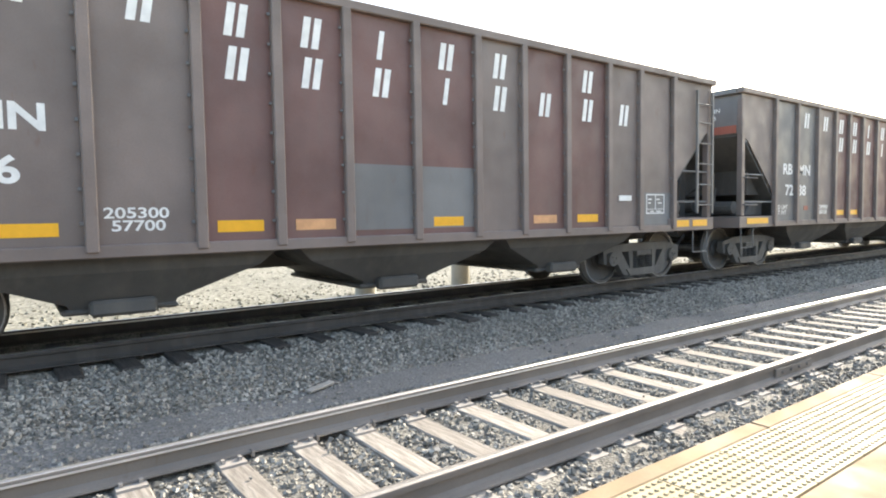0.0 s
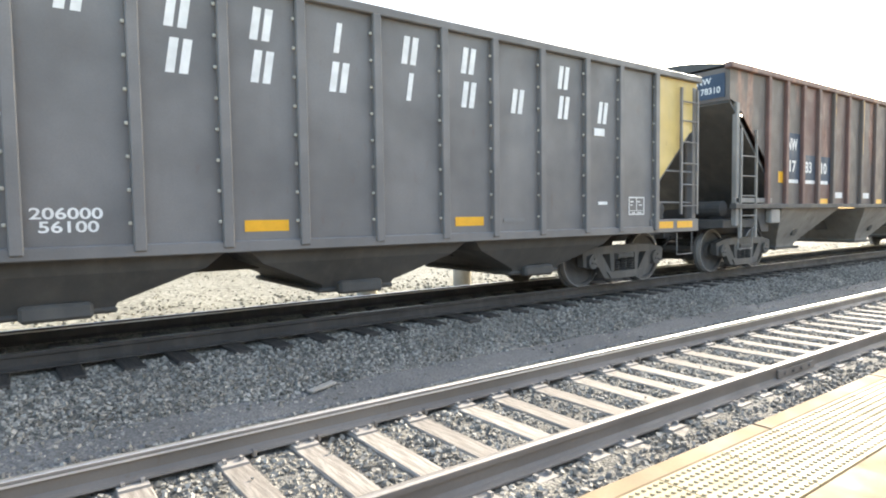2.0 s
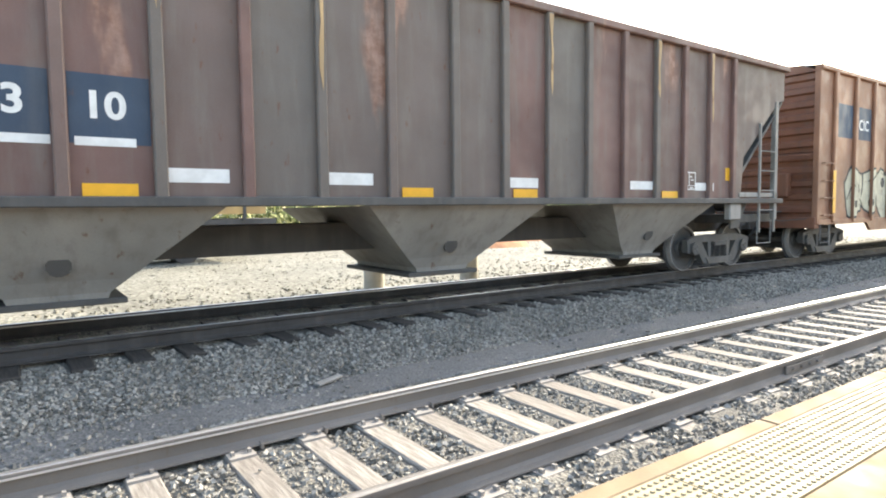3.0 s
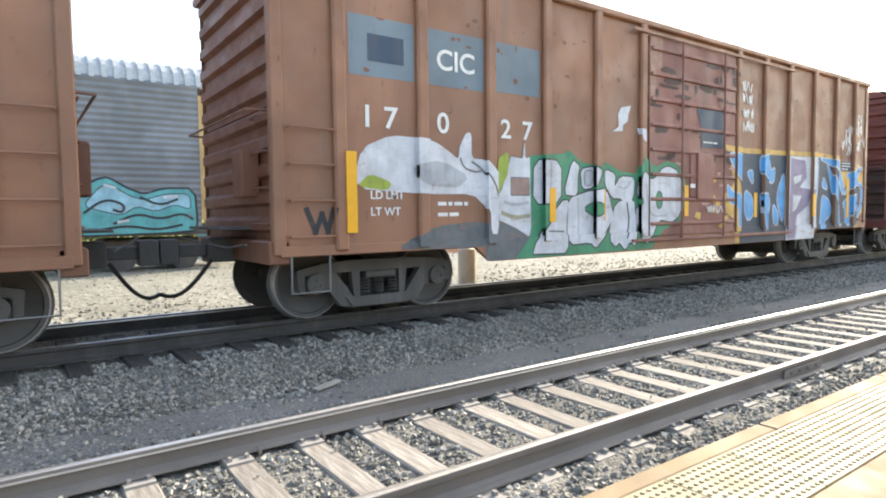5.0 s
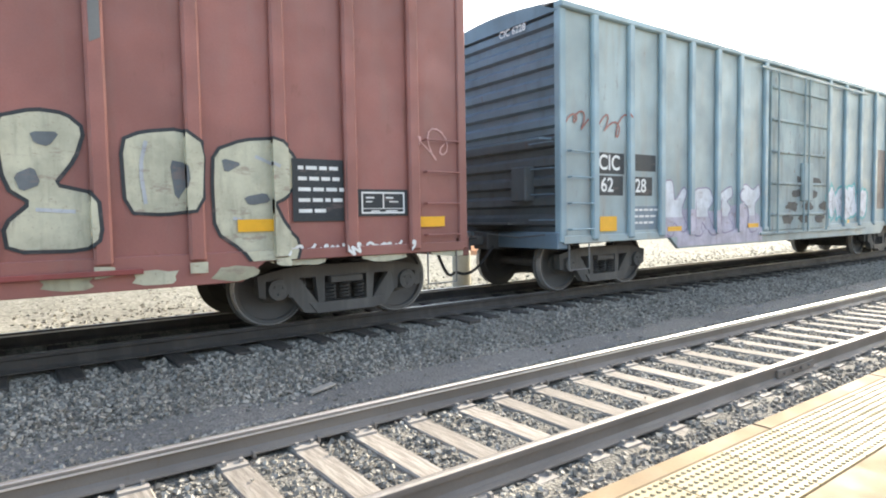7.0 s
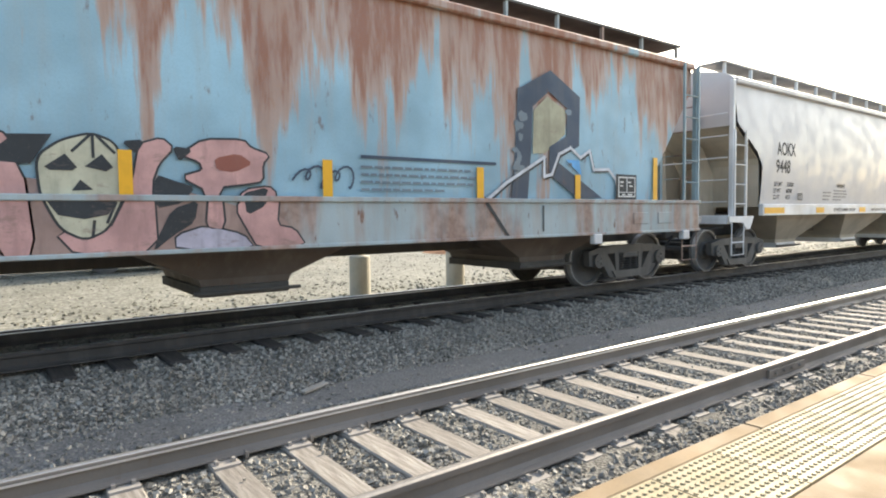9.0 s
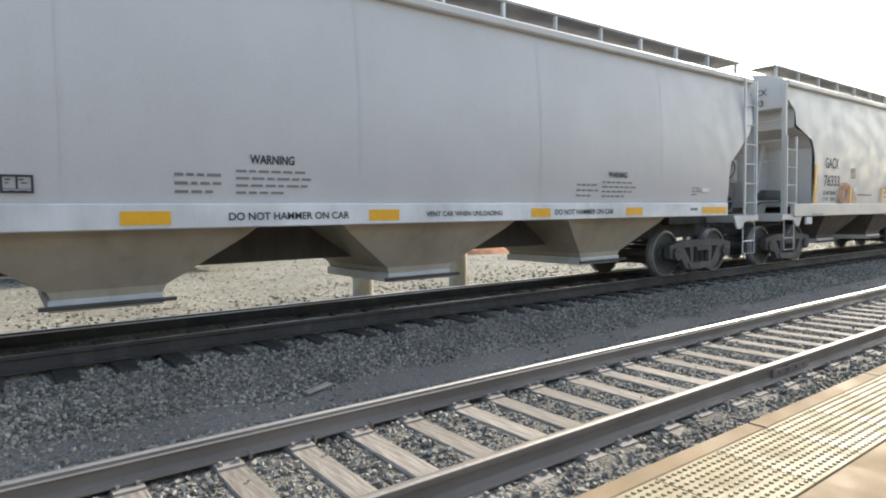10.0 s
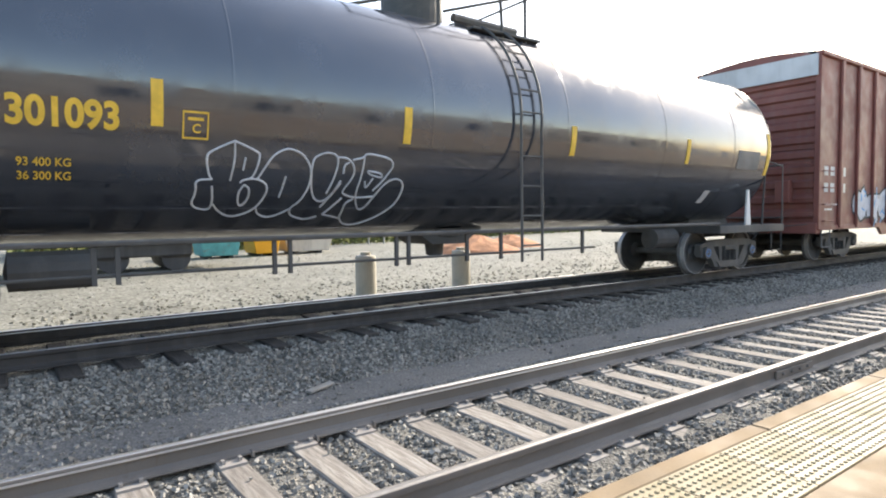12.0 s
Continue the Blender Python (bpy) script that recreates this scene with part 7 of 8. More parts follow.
painted(car, [blob(-0.9 + 0.25 * k, 1.0 + 0.25 * (k % 5), 0.5, 0.16, k, 12, 0.7) for k in range(10)], "g_black", bd, 0, "worn_paint", "dark smears on the door")
painted(car, [blob(-7.4 + 1.07 * k, 0.82, 0.7, 0.12, k, 12, 0.5) for k in range(15)], "g_cream", bd, 1, "worn_paint", "pale worn paint along the sill")
painted(car, [[(5.35, 1.25), (5.98, 1.25), (5.98, 1.95), (5.35, 1.95)], [(6.15, 1.3), (6.85, 1.3), (6.85, 1.62), (6.15, 1.62)]], "g_black", bd, 8, "patch_plate", "black stencil panel")
bars(car, 5.42, 1.85, 0.5, 5, 0.12, "white", y - 0.022)
stencil(car, 6.5, 1.46, 0.6, 0.26, y - 0.022)
scrawl(car, 0.15, 0.6, 2.0, 0.18, bd, "g_cream", 9, 0.02, 6)
scrawl(car, 7.05, 7.5, 2.2, 0.4, bd, "g_pink", 19, 0.02, 3)
scrawl(car, 5.3, 6.9, 0.92, 0.12, bd, "white", 29, 0.03, 8)
painted(car, [[(2.62, 3.0), (2.70, 3.0), (2.70, 4.0), (2.62, 3.9)], [(3.46, 2.9), (3.55, 2.95), (3.55, 3.9), (3.46, 4.0)]], "patch", bd, 1, "worn_paint")
for x in (-5.45, -2.1, 0.1, 2.1, 4.95, 7.2):
    reflector(car, x, 1.22 if x != 0.1 else 0.98, 0.42, 0.13, y - (0.07 if x == 0.1 else 0.026))
part("door_placard", box(B(), -1.15, -0.85, y - 0.115, y - 0.1, 3.0, 3.1), "white", car)
part("door_hinge", soften(box(B(), -1.78, -1.42, y - 0.12, y, 3.55, 3.75), 0.02), "kpost", car)

# faded blue boxcar
KP = [-7.09, -6.18, -5.31, -4.39, -3.50, -2.67, -1.66, 1.43, 2.37, 3.33, 4.30, 5.19, 5.95, 6.75]
car, bd, y, py = boxcar(119.71, "faded pale blue boxcar with lilac graffiti", "kbox", "kend", KP, (-1.55, 1.35), "kdoor", half=7.80, trucks=6.25, reach=8.72, post_mat="kpost", foot_mat="kfoot", ribs=5, rods=(0.10, 0.52, 0.60, 0.93))
painted(car, [[(-7.0, 1.93), (-6.32, 1.93), (-6.32, 2.27), (-7.0, 2.27)], [(-6.95, 1.58), (-6.35, 1.58), (-6.35, 1.9), (-6.95, 1.9)], [(-6.06, 1.58), (-5.55, 1.58), (-5.55, 1.9), (-6.06, 1.9)], [(-6.06, 2.0), (-5.45, 2.0), (-5.45, 2.28), (-6.06, 2.28)]], "g_black", bd, 0, "patch_plate")
lettering(car, "CIC", -6.97, 2.10, 0.34, "white", y - 0.008, 0.95)
lettering(car, "62", -6.92, 1.74, 0.32, "white", y - 0.008, 1.0)
lettering(car, "28", -6.03, 1.74, 0.32, "white", y - 0.008, 0.95)
painted(car, [[(-6.1, 1.0), (-5.4, 1.0), (-5.4, 1.4), (-6.1, 1.4)]], "greyblue", bd, 0, "patch_plate")
bars(car, -6.05, 1.34, 0.6, 3, 0.11, "white", y - 0.007)
sy = y - 0.035
spray(car, [[(-5.25, 0.7), (-5.25, 1.2), (-4.6, 1.35), (-3.6, 1.3), (-2.6, 1.45), (-1.8, 1.2), (-1.75, 0.66), (-4.7, 0.66)]], "g_lilac", bd, 0.5, sy, "pale lilac graffiti ground")
spiky = [[(-5.2, 1.84), (-4.95, 1.86), (-4.9, 1.45), (-4.6, 1.75), (-4.5, 1.66), (-4.7, 1.3), (-4.45, 1.0), (-4.7, 0.92), (-4.9, 1.15), (-5.0, 0.85), (-5.2, 0.9)],
         [(-4.3, 1.7), (-3.75, 1.75), (-3.6, 1.5), (-3.85, 1.3), (-3.5, 0.85), (-3.75, 0.85), (-4.0, 1.15), (-4.05, 0.85), (-4.3, 0.85)],
         [(-3.45, 1.6), (-2.95, 1.8), (-2.9, 1.6), (-3.15, 1.5), (-2.95, 1.35), (-3.1, 1.2), (-2.8, 0.95), (-3.4, 0.85)],
         [(-2.75, 1.65), (-2.4, 1.85), (-2.1, 1.7), (-1.85, 1.85), (-1.8, 1.6), (-2.05, 1.45), (-1.95, 0.9), (-2.3, 0.85), (-2.25, 1.4), (-2.7, 1.5)]]
for k, p in enumerate(map(round_off, spiky)):
    spray(car, stroke(p + [p[0]], 0.045), "g_violet", bd, 2, sy)
    spray(car, [p], "g_white", bd, 3 + 0.1 * k, sy, "pale graffiti letter")
    spray(car, clip_z([p], 0.7, 1.2), "g_lilac", bd, 4 + 0.1 * k, sy)
bubbles(car, 1.3, 3.8, 1.0, 1.9, 4, bd, "g_teal", "g_white", "g_grey", 222)
painted(car, [[(4.4, 1.3), (5.1, 1.3), (5.1, 2.9), (4.4, 2.9)]], "browngrey", bd, 0, "worn_paint", "brown primer patch")
scrawl(car, -7.65, -7.25, 2.75, 0.28, bd, "lrsbox", 33, 0.03)
scrawl(car, -6.95, -6.3, 2.7, 0.4, bd, "lrsbox", 36, 0.03)
for x in (-6.75, -4.9, -2.1, 2.5, 6.6):
    reflector(car, x, 1.12 if x == -6.75 else 0.98, 0.42, 0.24 if x == -6.75 else 0.11, y - 0.022)
painted(car, [blob(-0.7 + 0.2 * k, 1.1 + 0.28 * (k % 4), 0.5, 0.2, k + 3, 12, 0.7) for k in range(10)], "under", bd, 1, "worn_paint", "dark smears on the door")
lettering(car, "CIC 6228", 0, 0, 0.16, "white", 0.0, 1.0).matrix_basis = pose(-7.87, -0.2, 4.27, 0, 0, -90)

# tall red-brown boxcar at the end of the shot
RP = [-9.4 + 1.05 * k for k in range(1, 8)] + [1.7 + 1.05 * k for k in range(0, 8)]
car, bd, y, py = boxcar(204.95, "tall red-brown boxcar with a white band under the roof", "rbox", "rbox", RP, (-1.6, 1.6), "rbox", half=9.46, top=5.05, trucks=7.0, reach=10.5)
for sg in (-1, 1):
    part("white_band", box(B(), sg * 9.56 - 0.02, sg * 9.56 + 0.02, -1.5, 1.5, 4.50, 5.0), "rtop", car, "white band on the end")
for x in (-9.2, -8.85, -8.2):
    for z in (1.75, 2.15):
        part("stencil", box(B(), x, x + 0.22, y - 0.004, y, z, z + 0.22), "rtop", car)
bars(car, -9.15, 1.45, 0.6, 2, 0.12, "white", y - 0.004)
bubbles(car, -7.4, -4.0, 0.95, 1.9, 4, bd, "g_black", "g_white", "g_blue", 310)


# ---- covered hoppers ----
def bulged_side(outline, bulge, low, top, n=9):
    """A curved side sheet: strips between heights, cut at the ends by the outline (x left, x right at a height)."""
    bm = B()
    rows = []
    for k in range(n + 1):
        z = low + (top - low) * k / n
        x0, x1 = outline(z)
        yy = -1.46 - bulge * math.sin(math.pi * (0.15 + 0.85 * k / n))
        rows.append([bm.verts.new((x0 + (x1 - x0) * i / 24, yy, z)) for i in range(25)])
    for a, b in zip(rows, rows[1:]):
        for i in range(24):
            bm.faces.new((a[i], a[i + 1], b[i + 1], b[i]))
    return bm


def side_y(bulge, low, top):
    return lambda x, z: -1.46 - bulge * math.sin(math.pi * (0.15 + 0.85 * (z - low) / (top - low))) - 0.005


def covered_hopper(s, label, half, top, low, body, pocket_mat, sill_mat, cut, trucks, reach, pockets, sill_h=0.12, bulge=0.10, walk_h=0.34, sill_end=None, seams=(), cut_right=None):
    """cut(z): how far the body reaches at that height; cut_right(z): the same at the other end, where it differs."""
    ends = {-1: cut, 1: cut_right or cut}
    car = thing("covered_hopper_car", label, "railcar", Matrix.Identity(4), "cars of the freight train")
    CARS.append((car, s))
    side = bulged_side(lambda z: (-cut(z), ends[1](z)), bulge, low, top)
    part("side_sheet", side, body, car, smooth=True)
    mirror = bulged_side(lambda z: (-cut(z), ends[1](z)), bulge, low, top)
    for v in mirror.verts:
        v.co.y = -v.co.y
    part("side_sheet", mirror, body, car, smooth=True)
    surf = side_y(bulge, low, top)
    for x in seams:
        bm = B()
        for k in range(9):
            z0, z1 = low + (top - low) * k / 9, low + (top - low) * (k + 1) / 9
            v = [bm.verts.new((x + dx, surf(x, z) + 0.002, z)) for dx, z in ((-0.012, z0), (0.012, z0), (0.012, z1), (-0.012, z1))]
            bm.faces.new(v)
        part("weld_seam", bm, body, car)
    # curved roof, hatches, running boards with rails
    part("roof", loft(B(), [[(x, -1.50 * math.cos(math.pi * j / 12), top - 0.02 + 0.36 * math.sin(math.pi * j / 12)) for j in range(13)] for x in (-half, half)]), body, car, smooth=False)
    part("roof_rail", soften(box(B(), -half, half, -1.56, -1.44, top - 0.07, top + 0.05), 0.02), body, car)
    for k in range(int(half * 2 / 1.7)):
        x = -half + 1.0 + 1.7 * k
        part("roof_hatch", soften(box(B(), x, x + 1.2, -0.4, 0.4, top + 0.32, top + 0.46), 0.04), body, car)
    for yy in (-0.98, 0.98):
        brd = part("running_board", box(B(), -half, half, yy - 0.28, yy + 0.28, top + walk_h + 0.06, top + walk_h + 0.10), "under" if body == "hbody" else "roof", car, "grated steel running board")
        n = int(half * 2 / 1.1)
        for k in range(n + 1):
            x = -half + 0.1 + (2 * half - 0.2) * k / n
            part("bracket", prism(B(), [(x - 0.02, top), (x + 0.02, top), (x + 0.02, top + walk_h + 0.06), (x - 0.02, top + walk_h + 0.06)], yy - 0.27 if yy < 0 else yy + 0.21, yy - 0.21 if yy < 0 else yy + 0.27), sill_mat, brd)
    for sg in (-1, 1):
        # end: vertical upper sheet, then the slope sheet under it
        zk = [z for z in (low + (top - low) * k / 20 for k in range(21))]
        prof = [(sg * (ends[sg](z) - 0.02), z) for z in zk]
        bm = B()
        inner = [(sg * (ends[sg](z) - 0.06), z) for z in zk][::-1]
        prism(bm, prof + inner, -1.48, 1.48)
        part("end_sheet", bm, pocket_mat, car)
        part("end_header", box(B(), sg * half - 0.02, sg * half + 0.02, -1.46, 1.46, top - (0.92 if body == "obody" else 0.55), top + 0.02), body, car)
        xe = sill_end or half
        part("end_sill", soften(box(B(), min(sg * (trucks - 0.3), sg * (half + 0.25)), max(sg * (trucks - 0.3), sg * (half + 0.25)), -0.5, 0.5, 1.02, 1.2), 0.01), "under", car)
        part("end_beam", soften(box(B(), sg * (half + 0.14) - 0.09, sg * (half + 0.14) + 0.09, -1.5, 1.5, 1.04, 1.22), 0.01), sill_mat, car)
        part("corner_plate", soften(prism(B(), [(sg * (half - 0.75), 1.20), (sg * (half + 0.25), 1.20), (sg * (half + 0.25), 1.08), (sg * (half - 0.3), 1.06), (sg * (half - 0.45), 0.92), (sg * (half - 0.6), 0.92), (sg * (half - 0.68), 1.06)], -1.56, -1.52), 0.006), sill_mat, car)
        for yy in (-1.52, -0.75, 0.75, 1.48):
            part("end_post", soften(box(B(), sg * (half + 0.10) - 0.045, sg * (half + 0.10) + 0.045, yy - 0.04, yy + 0.05, 1.2, top - 0.02 if abs(yy) > 1 else top - 0.5), 0.008), sill_mat if body != "hbody" else "kpost", car)
        for yy in (-0.42, 0.42):
            part("end_web", prism(B(), [(sg * trucks, 1.1), (sg * (trucks + 0.55), 1.1), (sg * (cut(low + 0.55 * (top - low)) - 0.02), low + 0.6 * (top - low)), (sg * (trucks - 0.3), low + 0.35)], yy - 0.04, yy + 0.04), pocket_mat, car)
        ladder(car, sg * (half - 0.36), sg * (half + 0.10), -1.57, [1.45, 1.85, 2.25, 2.65] if sg < 0 else [1.45, 1.85, 2.25, 2.65, 3.05, 3.45], 2.95 if sg < 0 else top, sill_mat if body != "hbody" else "kpost", bottom=1.2)
        for z in (1.5, 1.95, 2.4, 2.85, 3.3):
            part("grab_iron", rod(B(), (sg * (half + 0.16), -1.45, z), (sg * (half + 0.16), -0.8, z), 0.013, 5), sill_mat, car)
        part("end_rail", rod(B(), (sg * (half + 0.16), -0.8, 2.35), (sg * (half + 0.16), 1.45, 2.35), 0.014, 5), sill_mat, car)
        stirrup(car, sg * (half - 0.36), sg * (half + 0.12), -1.54, 0.40, 1.08, sill_mat)
        st = pipe(B(), [(sg * (half - 0.36), -1.54, 0.66), (sg * (half + 0.12), -1.54, 0.66)], 0.014, 5)
        part("step", st, sill_mat, car)
        # brake gear on the open platform
        if body == "obody" and sg < 0:
            continue
        part("brake_cylinder", lathe(B(), [(0.001, -0.32), (0.15, -0.3), (0.16, 0.2), (0.08, 0.3), (0.001, 0.32)], 14), "under", car, at=pose(sg * (trucks + 0.55), -0.85, 1.62, 0, 0, 70))
        part("reservoir", lathe(B(), [(0.001, -0.45), (0.18, -0.42), (0.2, 0.0), (0.18, 0.42), (0.001, 0.45)], 14), "under", car, at=pose(sg * (trucks + 0.5), 0.6, 1.5))
        part("pipe_run", pipe(B(), [(sg * (trucks + 0.1), -1.1, 1.25), (sg * (trucks + 0.3), -1.0, 1.6), (sg * (trucks + 0.9), -0.95, 1.55), (sg * (half + 0.05), -0.7, 1.3)], 0.02, 5), "under", car)
        if sg < 0:
            wheel = B()
            ring = [(-half - 0.30, -0.25 + 0.26 * math.cos(k * math.pi / 9), 2.3 + 0.26 * math.sin(k * math.pi / 9)) for k in range(19)]
            pipe(wheel, ring, 0.014, 5)
            for k in range(0, 18, 4):
                rod(wheel, (-half - 0.27, -0.25, 2.3), ring[k], 0.01, 4)
            part("hand_brake_wheel", wheel, "under", car)
            part("brake_housing", soften(box(B(), -half - 0.24, -half - 0.08, -0.45, -0.05, 1.95, 2.5), 0.02), pocket_mat, car)
    se = sill_end or cut(low)
    for ys in (-1, 1):
        part("side_sill", soften(box(B(), -se, se, -1.60 if ys < 0 else 1.5, -1.5 if ys < 0 else 1.60, low - sill_h, low + 0.05), 0.012), sill_mat, car)
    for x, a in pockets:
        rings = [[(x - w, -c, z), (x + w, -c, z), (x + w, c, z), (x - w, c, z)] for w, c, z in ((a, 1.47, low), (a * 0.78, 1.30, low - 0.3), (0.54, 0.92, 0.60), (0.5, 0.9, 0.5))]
        # pockets of the pale grey and blue cars are darker than their bodies
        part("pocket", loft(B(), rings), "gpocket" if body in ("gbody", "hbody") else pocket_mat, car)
        part("gate", soften(box(B(), x - 0.54, x + 0.50, -0.95, 0.95, 0.40, 0.52), 0.01), "under" if body == "hbody" else "owhite", car)
        part("gate_bar", rod(B(), (x - 0.62, -1.0, 0.45), (x + 0.62, -1.0, 0.45), 0.025, 6), "under", car)
    running_gear(car, trucks, reach, low - 0.12)
    return car, surf


def ramp_cut(z_low, x_low, z_high, x_high):
    return lambda z: x_low if z <= z_low else (x_high if z >= z_high else x_low + (x_high - x_low) * (z - z_low) / (z_high - z_low))


# blue hopper with rust running down
car, surf = covered_hopper(137.30, "pale blue covered hopper car streaked with rust and graffiti", 8.30, 4.02, 1.46, "hbody", "hsill", "hsill", ramp_cut(2.05, 7.15, 3.60, 8.30), 7.0, 8.92,
                           [(-4.9, 2.2), (0.0, 2.2), (4.9, 2.2)], sill_h=0.52, bulge=0.05, sill_end=8.42, seams=(-5.2, -2.6, 0.0, 2.6, 5.2))
hb = [(-8, 8, -1.515)]
painted(car, [[(-7.5, 2.02), (-3.42, 2.02), (-3.42, 2.26), (-7.5, 2.26)]], "nwblue", hb, 1, "patch_plate", "dark blue number band")
lettering(car, "815029029", -5.2, 2.14, 0.24, "white", -1.53, 1.15)
lettering(car, "NEW 5 75", -4.7, 1.60, 0.12, "nwblue", -1.525, 1.1)
lettering(car, "NOTE THIS CAR", -4.75, 1.27, 0.085, "nwblue", -1.606, 1.3)
bars(car, -4.75, 1.15, 2.0, 1, 0.10, "nwblue", -1.606)
for z0, z1, d in ((1.455, 1.515, 0.035), (0.94, 0.985, 0.03)):
    part("sill_flange", soften(box(B(), -8.42, 8.42, -1.60 - d, -1.595, z0, z1), 0.008), "hsill", car)
for x in (-7.9, -5.4, 5.4, 7.9):
    part("jacking_pad", soften(box(B(), x - 0.10, x + 0.10, -1.66, -1.56, 0.80, 0.96), 0.012), "owhite", car, "pale jacking pad")
for x in (6.6, 7.3, -6.6):
    part("sill_plate", soften(box(B(), x - 0.22, x + 0.18, -1.615, -1.598, 1.10, 1.30), 0.01), "hsill", car)
hp, hs = [(-8, 8, -1.515)], (-1.604, 0.945, 1.512)
coat(car, [(-2.7, 1.5), (-2.0, 1.7), (-1.2, 1.3), (-0.9, 1.6), (-0.3, 1.4), (0.2, 1.3), (0.35, 0.97), (-2.8, 0.97)], "g_dust", hp, 0.2, hs, label="faded rose graffiti ground")
coat(car, [(-2.98, 2.1), (-2.5, 2.16), (-2.22, 2.03), (-1.89, 2.05), (-2.06, 1.78), (-2.44, 1.77), (-2.89, 1.57), (-3.09, 1.57), (-3.2, 1.67), (-3.17, 1.89)], "g_black", hp, 0, hs, soft=0, label="black graffiti shadow")
coat(car, [(-2.94, 1.52), (-2.69, 1.57), (-2.68, 1.38), (-2.9, 1.23), (-3.04, 1.07), (-3.14, 0.98), (-3.31, 0.98), (-3.17, 1.23), (-2.96, 1.38)], "g_black", hp, 0, hs, soft=0, label="black graffiti shadow")
coat(car, [(-2.93, 1.59), (-2.9, 1.8), (-2.77, 2.02), (-2.48, 2.12), (-2.19, 2.01), (-2.33, 1.88), (-2.63, 1.9), (-2.74, 1.76), (-2.89, 1.59)], "g_pink", hp, 1, hs, "g_black", 0.03, 1, "pink graffiti letter")
coat(car, [(-2.74, 1.76), (-2.38, 1.8), (-2.12, 1.78), (-2.06, 0.98), (-2.31, 0.97), (-2.29, 1.44), (-2.34, 1.66), (-2.44, 1.71), (-2.64, 1.65), (-2.66, 1.33), (-2.95, 1.0), (-2.97, 1.12), (-2.7, 1.54)], "g_pink", hp, 1.1, hs, "g_black", 0.03, 1, "pink graffiti letter")
coat(car, [(-2.44, 1.68), (-2.36, 1.6), (-2.34, 1.4), (-2.5, 1.36), (-2.46, 1.55)], "g_black", hp, 3, hs)
coat(car, [(-2.66, 1.3), (-2.45, 1.2), (-2.3, 0.98), (-2.9, 0.98)], "g_dust", hp, 1.2, hs, label="faded rose graffiti fill")
coat(car, [(-1.26, 1.63), (-1.19, 2.0), (-0.99, 2.07), (-0.89, 1.98), (-1.03, 1.82), (-1.1, 1.63), (-1.08, 0.97), (-1.75, 0.97), (-1.91, 1.18), (-1.5, 1.14)], "g_pink", hp, 1.2, hs, "g_black", 0.03, 1, "pink graffiti letter")
coat(car, [(-2.01, 1.84), (-1.83, 1.99), (-1.59, 2.07), (-1.41, 2.0), (-1.34, 1.81), (-1.36, 1.5), (-1.5, 1.2), (-1.68, 1.11), (-1.86, 1.21), (-1.99, 1.5)], "g_cream", hp, 3, hs, "g_black", 0.035, 2, "cream round graffiti shape")
for shape in ([(-1.96, 1.76), (-1.8, 1.88), (-1.71, 1.76), (-1.75, 1.73), (-1.92, 1.73)], [(-1.65, 1.77), (-1.51, 1.89), (-1.42, 1.77), (-1.48, 1.73)], [(-1.69, 1.65), (-1.59, 1.56), (-1.76, 1.55)], [(-1.99, 1.5), (-1.73, 1.47), (-1.39, 1.5), (-1.49, 1.33), (-1.68, 1.29), (-1.88, 1.33)]):
    coat(car, shape, "g_black", hp, 5, hs, soft=0)
for pts in ([(-1.6, 2.06), (-1.75, 1.9)], [(-1.58, 2.06), (-1.58, 1.85)], [(-1.55, 2.06), (-1.4, 1.9)], [(-1.6, 1.28), (-1.62, 1.12)], [(-1.42, 1.45), (-1.5, 1.25)]):
    line(car, pts, "g_black", hp, 5.5, hs, 0.022)
coat(car, [(-0.82, 1.92), (-0.6, 2.08), (-0.19, 2.1), (-0.12, 2.02), (0.08, 1.96), (0.0, 1.86), (0.0, 1.68), (-0.16, 1.65), (-0.47, 1.61), (-0.44, 1.18), (-0.62, 1.18), (-0.58, 1.57), (-0.82, 1.7), (-0.61, 1.77), (-0.64, 1.86)], "g_pink", hp, 2, hs, "g_black", 0.035, 1, "pink graffiti letter")
coat(car, [(-0.5, 1.9), (-0.25, 1.96), (-0.1, 1.86), (-0.3, 1.76), (-0.48, 1.78)], "redend", hp, 4, hs, label="red graffiti shading")
coat(car, [(-0.91, 0.99), (-0.91, 1.12), (-0.62, 1.21), (-0.25, 1.11), (-0.14, 0.97)], "g_lilac", hp, 2, hs, "g_black", 0.03, 1, "pale graffiti foot")
coat(car, [(-0.32, 1.38), (-0.2, 1.58), (0.07, 1.62), (0.15, 1.55), (0.11, 1.2), (0.31, 1.16), (0.44, 0.97), (-0.1, 0.97), (-0.21, 1.17)], "g_pink", hp, 1.6, hs, "g_black", 0.03, 1, "pink graffiti letter")
for shape in ([(-1.06, 1.72), (-0.89, 1.66), (-0.69, 1.6), (-0.83, 1.44), (-1.1, 1.38)], [(-1.35, 2.02), (-1.15, 2.05), (-1.22, 1.9)], [(-0.24, 1.54), (0.07, 1.62), (-0.01, 1.41), (-0.21, 1.31)], [(-0.94, 1.38), (-0.69, 1.47), (-0.73, 1.25), (-0.94, 1.12), (-1.12, 0.97), (-1.08, 1.1)], [(-0.9, 2.0), (-0.7, 1.98), (-0.84, 1.84)]):
    coat(car, shape, "g_black", hp, 3.4, hs, soft=1)
stem = [(3.77, 3.1), (4.08, 3.21), (4.05, 2.35), (3.96, 1.5), (3.64, 1.52), (3.71, 2.1)]
